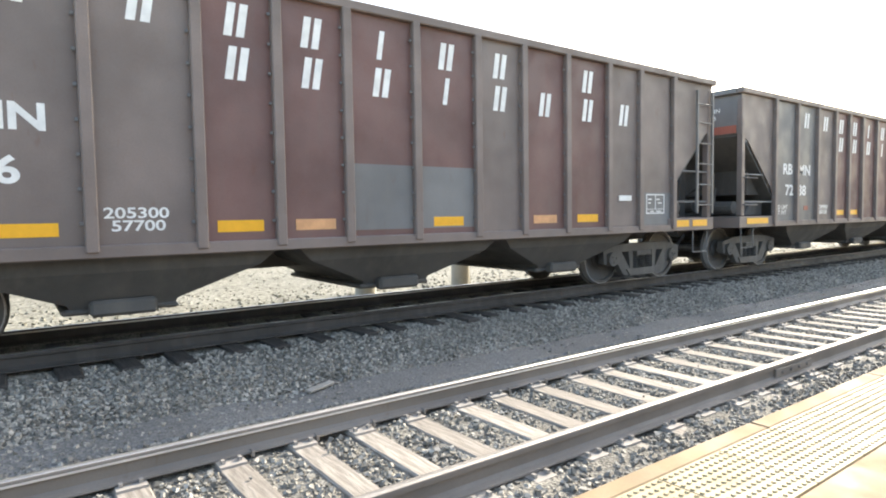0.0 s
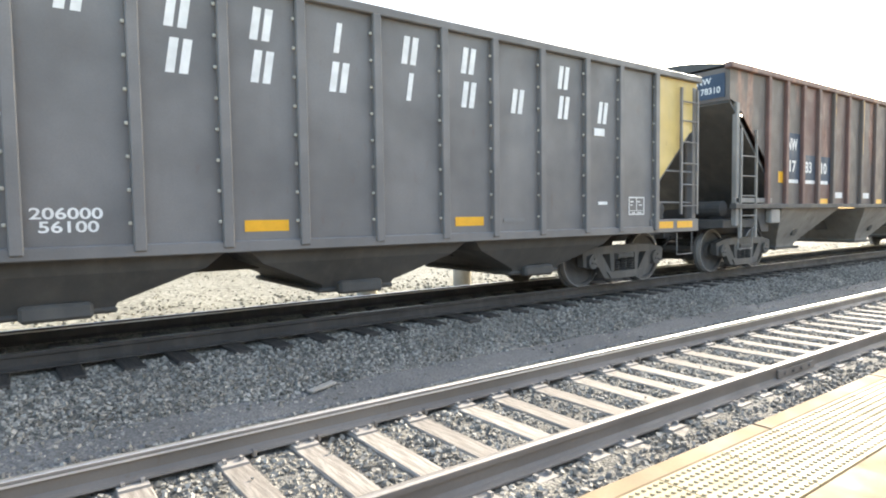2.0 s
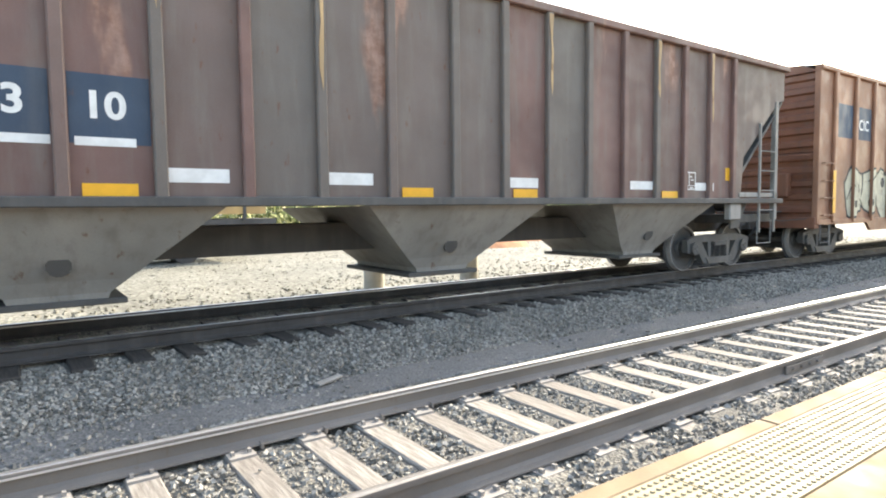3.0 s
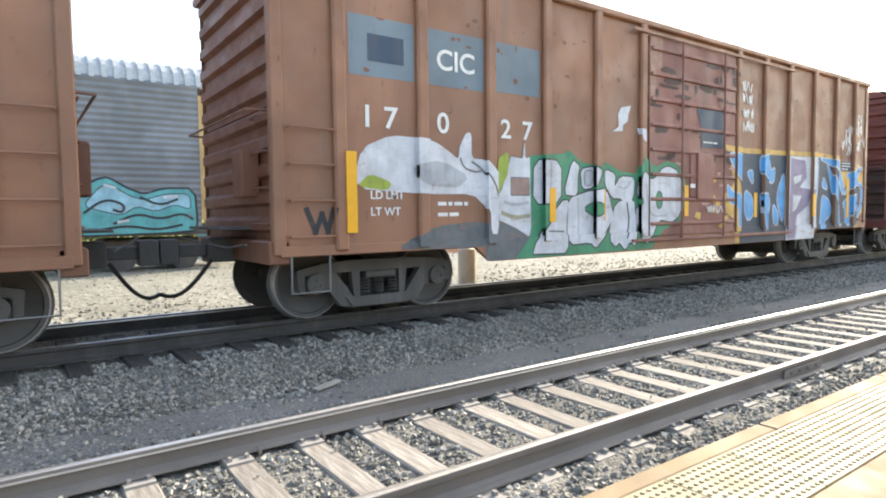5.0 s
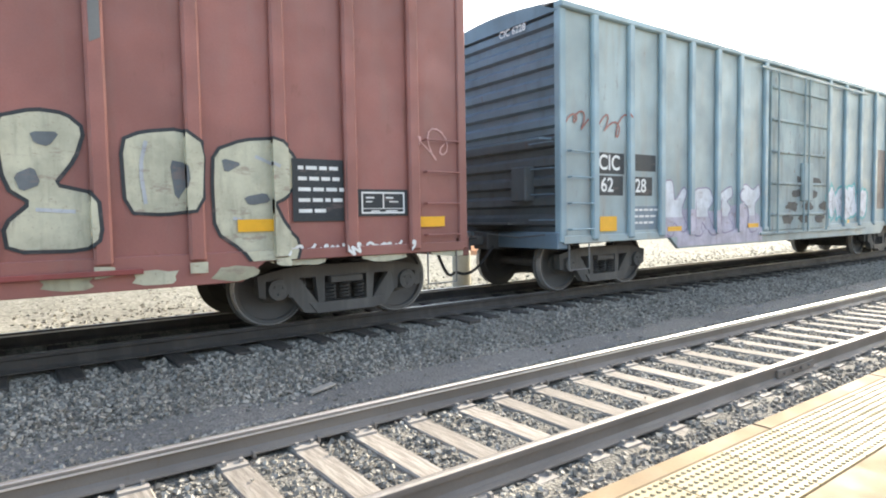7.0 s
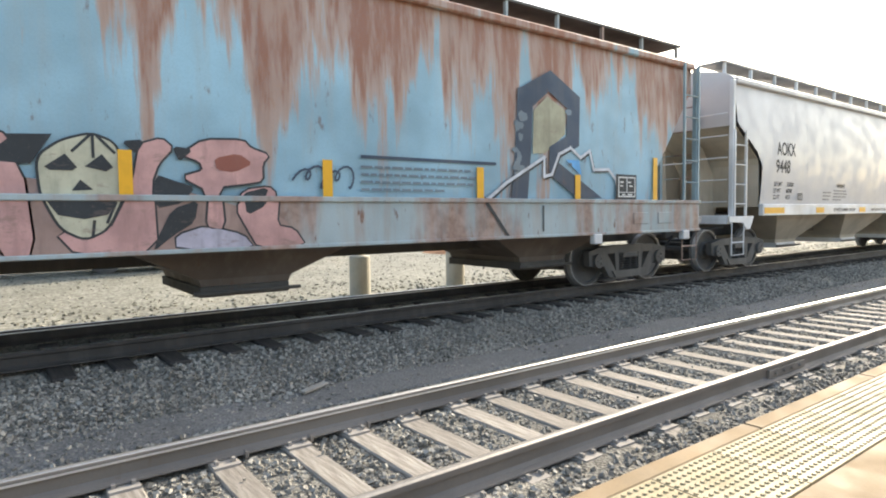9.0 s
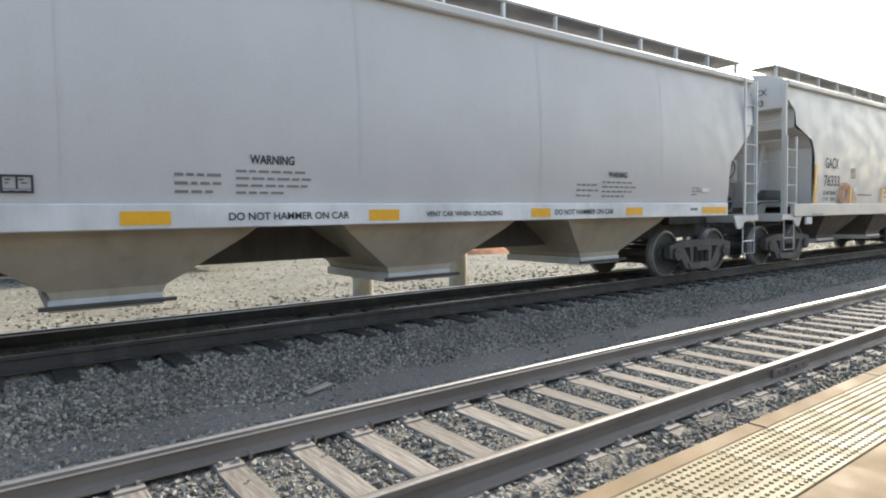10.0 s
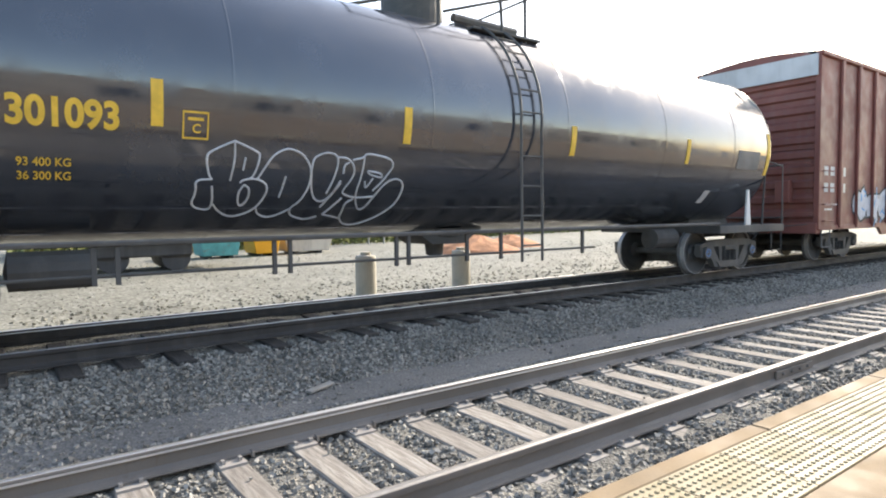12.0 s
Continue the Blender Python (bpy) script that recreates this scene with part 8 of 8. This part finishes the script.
bowl = [(3.79, 3.1), (4.45, 3.44), (5.11, 3.11), (5.09, 2.35), (4.57, 2.1), (5.65, 1.54), (5.07, 1.53), (4.41, 1.88), (4.42, 2.3), (4.8, 2.48), (4.81, 2.91), (4.41, 3.12), (4.07, 2.87)]
painted(car, [stem], "nwblue", hb, 2, "graffiti", "dark blue graffiti letter")
painted(car, [bowl], "nwblue", hb, 2.3, "graffiti", "dark blue graffiti letter")
painted(car, [[(4.09, 2.81), (4.38, 3.05), (4.78, 2.87), (4.77, 2.51), (4.33, 2.2), (4.07, 2.18)]], "g_sage", hb, 1.5, "graffiti", "faded tan graffiti fill")
painted(car, [[(4.79, 2.12), (5.15, 1.88), (5.09, 2.13)]], "g_blue", hb, 3)
random.seed(31)
painted(car, [blob(random.choice((3.75, 3.85, 4.85)) + random.uniform(-0.05, 0.05), random.uniform(1.7, 2.9), random.uniform(0.08, 0.2), random.uniform(0.05, 0.14), k, 10, 0.7) for k in range(14)], "greyblue", hb, 3.2, "worn_paint", "worn blue flakes")
crest = [(3.06, 1.42), (3.54, 1.74), (4.31, 2.14), (4.31, 1.85), (4.47, 1.89), (4.63, 2.2), (4.89, 2.31), (5.12, 2.17), (5.34, 2.29), (5.44, 1.99), (5.81, 2.01), (6.0, 1.85), (6.08, 1.44), (6.15, 1.22)]
painted(car, stroke([(x + 0.03, z - 0.03) for x, z in crest], 0.03), "g_black", hb, 3.6)
painted(car, stroke(crest, 0.045), "g_white", hb, 4)
painted(car, stroke([(3.06, 1.5), (3.5, 0.97)], 0.05) + stroke([(4.2, 1.4), (4.2, 1.05)], 0.03), "g_black", [(-8, 8, -1.606)], 1)
painted(car, [[(1.2, 1.98), (3.35, 1.98), (3.35, 2.02), (1.2, 2.02)]], "nwblue", hb, 2)
bars(car, 1.2, 1.88, 1.7, 4, 0.09, "greyblue", -1.524)
scrawl(car, 0.4, 1.1, 1.75, 0.26, hb, "nwblue", 44, 0.025)
painted(car, [[(6.0, 1.52), (6.56, 1.52), (6.56, 1.94), (6.0, 1.94)]], "g_black", hb, 5, "patch_plate", "black stencil panel")
stencil(car, 6.29, 1.73, 0.46, 0.34, -1.532)
for x, z in ((-3.65, 1.72), (-1.32, 1.70), (0.76, 1.70), (3.05, 1.70), (5.05, 1.66), (7.10, 1.86)):
    part("reflector", box(B(), x - 0.06, x + 0.06, -1.535, -1.527, z - (0.4 if x > 7 else 0.24), z + (0.4 if x > 7 else 0.24)), "orange", car)

# light grey hopper
car, surf = covered_hopper(154.90, "clean light grey covered hopper car with black lettering", 7.75, 3.98, 1.40, "obody", "opocket", "owhite", ramp_cut(2.40, 6.70, 3.08, 7.72), 6.66, 8.65,
                           [(-4.1, 1.65), (-0.25, 1.65), (3.62, 1.55)], sill_h=0.20, bulge=0.12, seams=(-4.5, -1.5, 1.5, 4.5), cut_right=ramp_cut(2.22, 6.80, 3.02, 7.74))
lettering(car, "AOKX", -6.04, 2.66, 0.40, "black", 0, 0.76, surf=surf)
lettering(car, "9448", -6.10, 2.27, 0.40, "black", 0, 0.86, surf=surf)
for k, (a, b) in enumerate((("LD LMT", "225500"), ("LT WT", "60500"), ("CU FT", "4751"))):
    lettering(car, a, -6.14, 1.89 - 0.145 * k, 0.13, "black", 0, 0.85, surf=surf)
    lettering(car, b, -5.54, 1.89 - 0.145 * k, 0.13, "black", 0, 0.85, surf=surf)
stencil(car, -4.84, 1.62, 0.24, 0.16, -1.555, "black")
for x in (-2.82, 3.05):
    lettering(car, "WARNING", x, 1.91, 0.13, "black", 0, 0.78, surf=surf, bold=0.03)
    bars(car, x - 0.75, 1.74, 0.45, 3, 0.085, "patch", 0, surf)
    bars(car, x - 0.15, 1.79, 0.75, 4, 0.075, "patch", 0, surf)
for x in (-3.08, 1.74):
    lettering(car, "DO NOT HAMMER ON CAR", x, 1.31, 0.11, "black", -1.606, 1.0)
lettering(car, "VENT CAR WHEN UNLOADING", -0.6, 1.31, 0.09, "black", -1.606, 1.0)
for x, w in ((-6.18, 0.92), (-3.85, 0.44), (-1.22, 0.42), (1.45, 0.4), (3.68, 0.45), (6.2, 0.87)):
    reflector(car, x, 1.31, w, 0.13, -1.601)
part("plate", box(B(), 5.37, 5.6, -1.604, -1.6, 1.31, 1.36), "patch", car)
part("plate", box(B(), 5.8, 6.05, -1.575, -1.56, 1.66, 1.73), "owhite", car)
bars(car, 5.5, 1.73, 0.2, 3, 0.06, "patch", 0, surf)

# pale grey two-bay hopper
def g_cut(z):
    return 4.27 if z < 2.78 else (4.27 + (z - 2.78) * 0.9 if z < 3.10 else (4.56 + (z - 3.10) * 9.0 if z < 3.17 else (5.20 if z < 3.72 else 5.62)))


def g_cut_right(z):
    return 4.42 + max(0.0, z - 1.5) * 0.33 if z < 2.71 else (4.82 + (z - 2.71) * 0.6 if z < 3.14 else (5.08 if z < 3.18 else 5.80))


car, surf = covered_hopper(169.84, "pale grey two-bay covered hopper car with faded orange tag", 5.62, 4.15, 1.38, "gbody", "gbody", "gbody", g_cut, 4.44, 6.38,
                           [(-2.0, 1.35), (1.35, 1.4)], sill_h=0.24, bulge=0.10, sill_end=5.36, seams=(-3.2, 0.0, 3.2), cut_right=g_cut_right)
lettering(car, "GACX", -3.68, 2.41, 0.36, "black", 0, 0.76, surf=surf, bold=0.012)
lettering(car, "76333", -3.73, 1.98, 0.36, "black", 0, 1.04, surf=surf, bold=0.012)
lettering(car, "LD LMT 230100", -3.71, 1.69, 0.12, "black", 0, 0.86, surf=surf)
lettering(car, "LT WT    55900", -3.72, 1.54, 0.12, "black", 0, 0.86, surf=surf)
for k, kind in enumerate((1, 0, 3, 0)):
    block_letter(car, kind, 4.18 + 0.40 * k, 3.27, 0.52, -1.572, "black", 0.0)
stencil(car, -2.02, 2.21, 0.24, 0.25, -1.572, "black")
bars(car, -4.46, 1.18, 0.62, 1, 0.06, "patch", -1.606)
gb = [(-6, 6, -1.568)]
for k in range(9):
    a = 0.7 * k
    line(car, [(-2.53 + 0.36 * math.cos(a), 1.68 + 0.24 * math.sin(a)), (-2.53 + 0.2 * math.cos(a + 1.3), 1.68 + 0.2 * math.sin(a + 1.9)), (-2.53 + 0.34 * math.cos(a + 2.4), 1.68 + 0.25 * math.sin(a + 2.9))], "gorange", gb, 0.5 + 0.1 * k, None, 0.03, 2)
line(car, [(-2.53 + 0.39 * math.cos(0.45 * k), 1.68 + 0.27 * math.sin(0.45 * k)) for k in range(15)], "gorange", gb, 2, None, 0.04)
for pts in ([(-2.12, 1.45), (-2.06, 1.75), (-2.0, 1.5), (-1.95, 1.74), (-1.92, 1.44)], [(-1.90, 1.44), (-1.84, 1.72), (-1.77, 1.46)], [(-1.88, 1.56), (-1.79, 1.57)], [(-2.8, 1.5), (-2.6, 1.9), (-2.5, 1.5), (-2.35, 1.88), (-2.25, 1.5)]):
    line(car, pts, "gorange", gb, 2.5, None, 0.035, 0)
part("sticker", box(B(), -2.01, -1.82, -1.582, -1.578, 1.76, 1.84), "owhite", car)
lettering(car, "Do Not Move Car", 0.25, 1.86, 0.085, "black", 0, 1.0, surf=surf)
lettering(car, "With Notches Or", 0.25, 1.74, 0.085, "black", 0, 1.0, surf=surf)
lettering(car, "Gates Open", 0.25, 1.62, 0.085, "black", 0, 1.0, surf=surf)
bars(car, -1.6, 1.66, 1.4, 1, 0.08, "black", 0, surf)
bars(car, 2.0, 1.72, 0.3, 3, 0.07, "patch", 0, surf)
bars(car, 3.6, 2.0, 0.4, 3, 0.09, "patch", 0, surf)
painted(car, [[(2.68, 1.6), (3.0, 1.6), (3.0, 1.88), (2.68, 1.88)]], "black", gb, 1, "patch_plate")
for x, z, h in ((-4.24, 1.87, 0.97), (-2.18, 1.66, 0.44), (0.05, 1.66, 0.44), (2.23, 1.66, 0.44), (4.27, 1.85, 0.6)):
    part("reflector", prism(B(), [(x - 0.05, z - h / 2), (x + 0.05, z - h / 2), (x + 0.05 + 0.03, z + h / 2), (x - 0.05 + 0.03, z + h / 2)], -1.576, -1.570), "orange", car)
part("plate", soften(box(B(), -4.75, -4.45, -1.60, -1.55, 0.95, 1.12), 0.01), "owhite", car)
part("plate", soften(box(B(), 4.3, 4.6, -1.60, -1.55, 0.95, 1.12), 0.01), "owhite", car)
for t, z in (("GACX", 3.98), ("76333", 3.74)):
    lettering(car, t, 0, 0, 0.19, "black", 0.0, 1.0).matrix_basis = pose(-5.66, -0.55, z, 0, 0, -90)


# ---- tank car ----
def tank_car(s):
    car = thing("tank_car", "glossy black tank car with yellow lettering", "railcar", Matrix.Identity(4), "cars of the freight train")
    CARS.append((car, s))
    r, zc, half = 1.60, 2.64, 7.58
    rings = []
    n = 72
    prof = [(half + 0.80 * math.sin(a), r * math.cos(a)) for a in [math.pi / 2 * k / 10 for k in range(11)]]
    xs = [(-x, rr) for x, rr in prof[::-1]] + prof
    xs[0], xs[-1] = (xs[0][0], 0.02), (xs[-1][0], 0.02)
    for x, rr in xs:
        rings.append([(x, rr * math.cos(k * 2 * math.pi / n), zc + rr * math.sin(k * 2 * math.pi / n)) for k in range(n)])
    part("tank", loft(B(), rings), "tank", car, smooth=True)
    for x in (-7.58, -6.0, -3.6, -1.1, 1.4, 3.9, 6.2, 7.58):
        seam = [[(x + dx, (r + 0.002 + up) * math.cos(k * 2 * math.pi / n), zc + (r + 0.002 + up) * math.sin(k * 2 * math.pi / n)) for k in range(n)] for dx, up in ((-0.012, 0), (0.0, 0.003), (0.012, 0))]
        part("weld_seam", loft(B(), seam, False), "tank", car, smooth=True)

    def surf(x, z):
        return -math.sqrt(max(0.01, (r + 0.006) ** 2 - (z - zc) ** 2))

    def curved(name, polys, material, label=""):
        bm = B()
        for x0, x1, z0, z1 in polys:
            k = max(1, int((z1 - z0) / 0.08))
            for i in range(k):
                a, b = z0 + (z1 - z0) * i / k, z0 + (z1 - z0) * (i + 1) / k
                bm.faces.new([bm.verts.new((x, surf(x, z), z)) for x, z in ((x0, a), (x1, a), (x1, b), (x0, b))])
        part(name, bm, material, car, label)
    for x in (-7.52, -4.33, -1.48, 1.52, 4.60, 7.55):
        curved("reflector", [(x - 0.06, x + 0.06, 2.06, 2.92)] if abs(x) > 7 else [(x - 0.055, x + 0.055, 2.18, 2.62)], "yellow")
    lettering(car, "NATX", -6.40, 2.23, 0.34, "yellow", 0, 0.70, surf=surf, bold=0.035)
    lettering(car, "301093", -5.53, 2.23, 0.34, "yellow", 0, 0.87, surf=surf, bold=0.035)
    lettering(car, "THE TANK CAR PEOPLE", -6.42, 2.01, 0.11, "yellow", 0, 0.68, surf=surf)
    for k, (a, b) in enumerate((("LD LMT 200100 LB", "93 400 KG"), ("LT WT   85000 LB", "36 300 KG"))):
        lettering(car, a, -6.44, 1.81 - 0.12 * k, 0.10, "yellow", 0, 0.80, surf=surf)
        lettering(car, b, -5.46, 1.81 - 0.12 * k, 0.10, "yellow", 0, 0.95, surf=surf)
    curved("stencil", [(-4.10, -3.85, 2.33, 2.35), (-4.10, -3.85, 2.08, 2.10), (-4.10, -4.085, 2.10, 2.33), (-3.865, -3.85, 2.10, 2.33), (-4.05, -3.90, 2.26, 2.29)], "yellow")
    lettering(car, "C", -4.01, 2.18, 0.12, "yellow", 0, 1.0, surf=surf)
    curved("placard", [(6.35, 7.2, 2.16, 2.52)], "patch")
    # white outlined throw-up, one spray line after another
    def sprayed(*points):
        pts = bend(list(points), 2)
        bm = B()
        pipe(bm, [(px, surf(px, pz) + 0.004, pz) for px, pz in pts], 0.0125, 5)
        part("graffiti", bm, "g_white", car, "white sprayed line")
    sprayed((-3.77, 1.70), (-3.94, 1.69), (-3.91, 1.57), (-3.95, 1.42), (-3.74, 1.37), (-3.72, 1.46), (-3.76, 1.63))
    sprayed((-3.77, 1.70), (-3.81, 1.74), (-3.86, 1.93), (-3.79, 1.99), (-3.58, 2.09))
    sprayed((-3.58, 2.09), (-3.34, 2.0), (-3.29, 1.96), (-3.33, 1.75), (-3.38, 1.71))
    sprayed((-3.58, 2.09), (-3.56, 1.9), (-3.58, 1.69))
    sprayed((-3.45, 1.93), (-3.46, 1.8))
    sprayed((-3.71, 1.44), (-3.63, 1.36), (-3.49, 1.30), (-3.34, 1.33), (-3.22, 1.40), (-3.15, 1.55), (-3.16, 1.64), (-3.22, 1.69), (-3.32, 1.72), (-3.45, 1.70), (-3.47, 1.67))
    sprayed((-3.42, 1.65), (-3.47, 1.57), (-3.44, 1.43), (-3.38, 1.43), (-3.34, 1.51), (-3.35, 1.61), (-3.42, 1.65))
    sprayed((-3.29, 1.71), (-3.22, 1.85), (-3.15, 1.97), (-3.03, 2.04), (-2.93, 2.04), (-2.79, 1.98), (-2.68, 1.84), (-2.66, 1.65), (-2.72, 1.47), (-2.82, 1.40), (-2.78, 1.32), (-2.66, 1.28), (-2.54, 1.26), (-2.41, 1.30))
    sprayed((-3.22, 1.40), (-3.18, 1.33), (-3.05, 1.29), (-2.93, 1.32), (-2.81, 1.39))
    sprayed((-2.97, 1.75), (-2.99, 1.52))
    sprayed((-2.68, 1.84), (-2.68, 1.96), (-2.59, 2.01), (-2.49, 2.03), (-2.39, 2.00), (-2.36, 1.91), (-2.38, 1.72), (-2.42, 1.57))
    sprayed((-2.68, 1.84), (-2.64, 1.65), (-2.58, 1.53), (-2.49, 1.47), (-2.40, 1.49), (-2.33, 1.59), (-2.28, 1.72))
    sprayed((-2.39, 1.98), (-2.26, 1.98), (-2.17, 1.92), (-2.12, 1.82), (-2.15, 1.72), (-2.22, 1.60), (-2.19, 1.56), (-2.02, 1.52), (-1.76, 1.54))
    sprayed((-2.27, 1.8), (-2.28, 1.9), (-2.22, 1.93))
    sprayed((-2.18, 1.96), (-2.04, 1.99), (-2.01, 2.05), (-1.57, 1.98), (-1.69, 1.75), (-1.80, 1.61))
    sprayed((-2.03, 1.99), (-2.02, 1.79), (-2.03, 1.59), (-1.98, 1.47), (-1.89, 1.37), (-1.81, 1.40), (-1.76, 1.53), (-1.67, 1.70), (-1.53, 1.77), (-1.41, 1.73), (-1.37, 1.64), (-1.38, 1.46), (-1.47, 1.35), (-1.61, 1.25), (-1.79, 1.18), (-1.97, 1.19), (-2.10, 1.28), (-2.10, 1.35), (-2.12, 1.46), (-2.03, 1.51))
    sprayed((-2.43, 1.41), (-2.27, 1.69))
    sprayed((-2.35, 1.32), (-2.19, 1.52))
    sprayed((-2.35, 1.32), (-2.08, 1.27))
    sprayed((-1.95, 1.84), (-1.75, 1.82), (-1.72, 1.76), (-1.92, 1.80), (-1.95, 1.84))
    sprayed((-1.95, 1.72), (-1.92, 1.62), (-1.85, 1.76))
    # dome, platform and hand rails on top
    top = zc + r
    part("manway", lathe(B(), [(0.46, -0.1), (0.46, 0.56), (0.50, 0.57), (0.50, 0.64), (0.001, 0.66)], 28), "under", car, at=pose(-0.35, 0, top - 0.02, 90, 0, 0))
    for sy in (-1, 1):
        part("platform", soften(box(B(), 0.15, 1.55, min(sy * 0.52, sy * 0.86), max(sy * 0.52, sy * 0.86), top - 0.19, top - 0.15), 0.006), "under", car, "grated platform")
        part("hand_rail", pipe(B(), [(-1.70, sy * 0.78, top + 0.12), (-1.70, sy * 0.78, top + 0.17), (-0.42, sy * 0.78, top + 0.60), (0.15, sy * 0.78, top + 0.60), (0.62, sy * 0.78, top + 0.52), (0.76, sy * 0.78, top + 0.36), (0.80, sy * 0.78, top - 0.22)], 0.028, 6), "under", car)
        part("hand_rail", pipe(B(), [(-0.30, sy * 0.74, top + 0.0), (1.28, sy * 0.74, top + 0.52), (1.42, sy * 0.74, top + 0.52)], 0.022, 6), "under", car)
        for x, z in ((-0.42, 0.6), (1.28, 0.52)):
            part("rail_post", rod(B(), (x, sy * 0.78, top - 0.24), (x, sy * 0.78, top + z), 0.03, 6), "under", car)
    for x, z in ((-1.70, 0.15), (1.42, 0.52)):
        part("hand_rail", rod(B(), (x, -0.78, top + z), (x, 0.78, top + z), 0.02, 6), "under", car)
    part("pressure_pipe", rod(B(), (0.2, -0.3, top + 0.12), (1.5, -0.3, top + 0.10), 0.07, 8), "truck", car)
    for x, z in ((-0.62, 0.2), (0.62, 0.26)):
        part("valve", lathe(B(), [(0.13, 0.0), (0.13, z), (0.06, z + 0.08), (0.001, z + 0.09)], 12), "under", car, at=pose(x, 0.0, top - 0.05, 90, 0, 0))
    # curved side ladder
    for x in (0.34, 0.74):
        st = B()
        pts = [(x, -(r + 0.08) * math.cos(a), zc + (r + 0.08) * math.sin(a)) for a in [radians(-5 + 6 * k) for k in range(12)]] 
        pts = [(x, -r - 0.08, 0.62)] + pts
        pipe(st, pts, 0.022, 5)
        part("ladder_stile", st, "under", car)
    for k in range(4):
        z = 0.85 + 0.42 * k
        part("rung", rod(B(), (0.34, -r - 0.08, z), (0.74, -r - 0.08, z), 0.014, 5), "under", car)
    for k in range(6):
        a = radians(3 + 11 * k)
        part("rung", rod(B(), (0.34, -(r + 0.08) * math.cos(a), zc + (r + 0.08) * math.sin(a)), (0.74, -(r + 0.08) * math.cos(a), zc + (r + 0.08) * math.sin(a)), 0.014, 5), "under", car)
    # side rail at the tank's foot, hangers and the lower pipe
    for sy in (-1, 1):
        part("side_rail", pipe(B(), [(-5.9, sy * 1.45, 1.06), (5.9, sy * 1.45, 1.06)], 0.03, 6), "truck", car)
    part("lower_rail", rod(B(), (-5.9, -1.42, 0.75), (2.2, -1.42, 0.75), 0.018, 6), "under", car)
    for x in (-4.9, -4.7, -3.16, -2.98, -1.58, -1.40, -0.45, 0.17, 1.9):
        part("hanger", box(B(), x - 0.022, x + 0.022, -1.44, -1.40, 0.66, 1.05), "under", car)
    part("bottom_outlet", lathe(B(), [(0.5, 0.0), (0.45, 0.12), (0.16, 0.22), (0.14, 0.42), (0.001, 0.45)], 16), "under", car, at=pose(0, 0, zc - r + 0.05, -90, 0, 0))
    part("outlet_skid", prism(B(), [(-0.9, 1.25), (0.9, 1.25), (0.3, 0.85), (-0.3, 0.85)], -0.4, 0.4), "under", car)
    for sg in (-1, 1):
        # saddle, end sill, corner rails
        part("saddle", prism(B(), [(sg * 6.2, 1.0), (sg * 7.9, 1.0), (sg * 7.5, 1.45), (sg * 6.6, 1.45)], -0.55, 0.55), "under", car)
        part("end_sill", soften(box(B(), min(sg * 5.9, sg * 8.55), max(sg * 5.9, sg * 8.55), -1.48, 1.48, 0.86, 1.02), 0.01), "under", car)
        part("side_bracket", prism(B(), [(sg * 6.92, 1.02), (sg * 7.12, 1.02), (sg * 7.04, 1.75), (sg * 6.98, 1.75)], -1.46, -1.42), "kpost" if sg < 0 else "owhite", car, "pale painted bracket")
        rail_bm = pipe(B(), [(sg * 8.5, -1.45, 1.0), (sg * 8.5, -1.45, 2.32), (sg * 8.5, 1.45, 2.32), (sg * 8.5, 1.45, 1.0)], 0.02, 6)
        part("end_rail", rail_bm, "under", car)
        part("end_rail", pipe(B(), [(sg * 8.5, -1.45, 2.3), (sg * 7.7, -1.47, 2.38), (sg * 7.55, -1.47, 1.0)], 0.02, 6), "under", car)
        stirrup(car, sg * 8.0, sg * 8.45, -1.46, 0.45, 0.9, "under")
        part("brake_cylinder", lathe(B(), [(0.001, -0.4), (0.2, -0.36), (0.2, 0.36), (0.001, 0.4)], 14), "under", car, at=pose(sg * 5.2, -0.6, 0.78, 0, 0, 90))
        curved("placard", [(sg * 5.7 - 0.1, sg * 5.7 + 0.1, 1.48, 1.72)], "g_white") if sg > 0 else None
    bars(car, -7.0, 0.94, 0.75, 1, 0.05, "yellow", -1.484)
    running_gear(car, 7.01, 9.08, 0.9, BLUE_CAP_ME, through_sill=False)
    return car


tank_car(185.33)


# ---- motion: the train rolls past at 15 m/s ----
def along(s, t):
    return s - 15.007 * t + 0.00836 * (t - 6.0) ** 2


def motions():
    for car, s in CARS:
        walk(car, [(0.5 * k, pose(along(s, 0.5 * k), FAR_Y, FAR_Z)) for k in range(25)])
    for ob, x in WHEELSETS:
        z = ob.matrix_basis.translation.z
        rows = []
        for f in range(361):
            t = f / 30.0
            turn = (15.007 * t - 0.00836 * ((t - 6.0) ** 2 - 36.0)) / WHEEL_R
            rows.append((t, Matrix.Translation((x, 0, z)) @ Matrix.Rotation(-turn, 4, "Y")))
        walk(ob, rows)


motions()
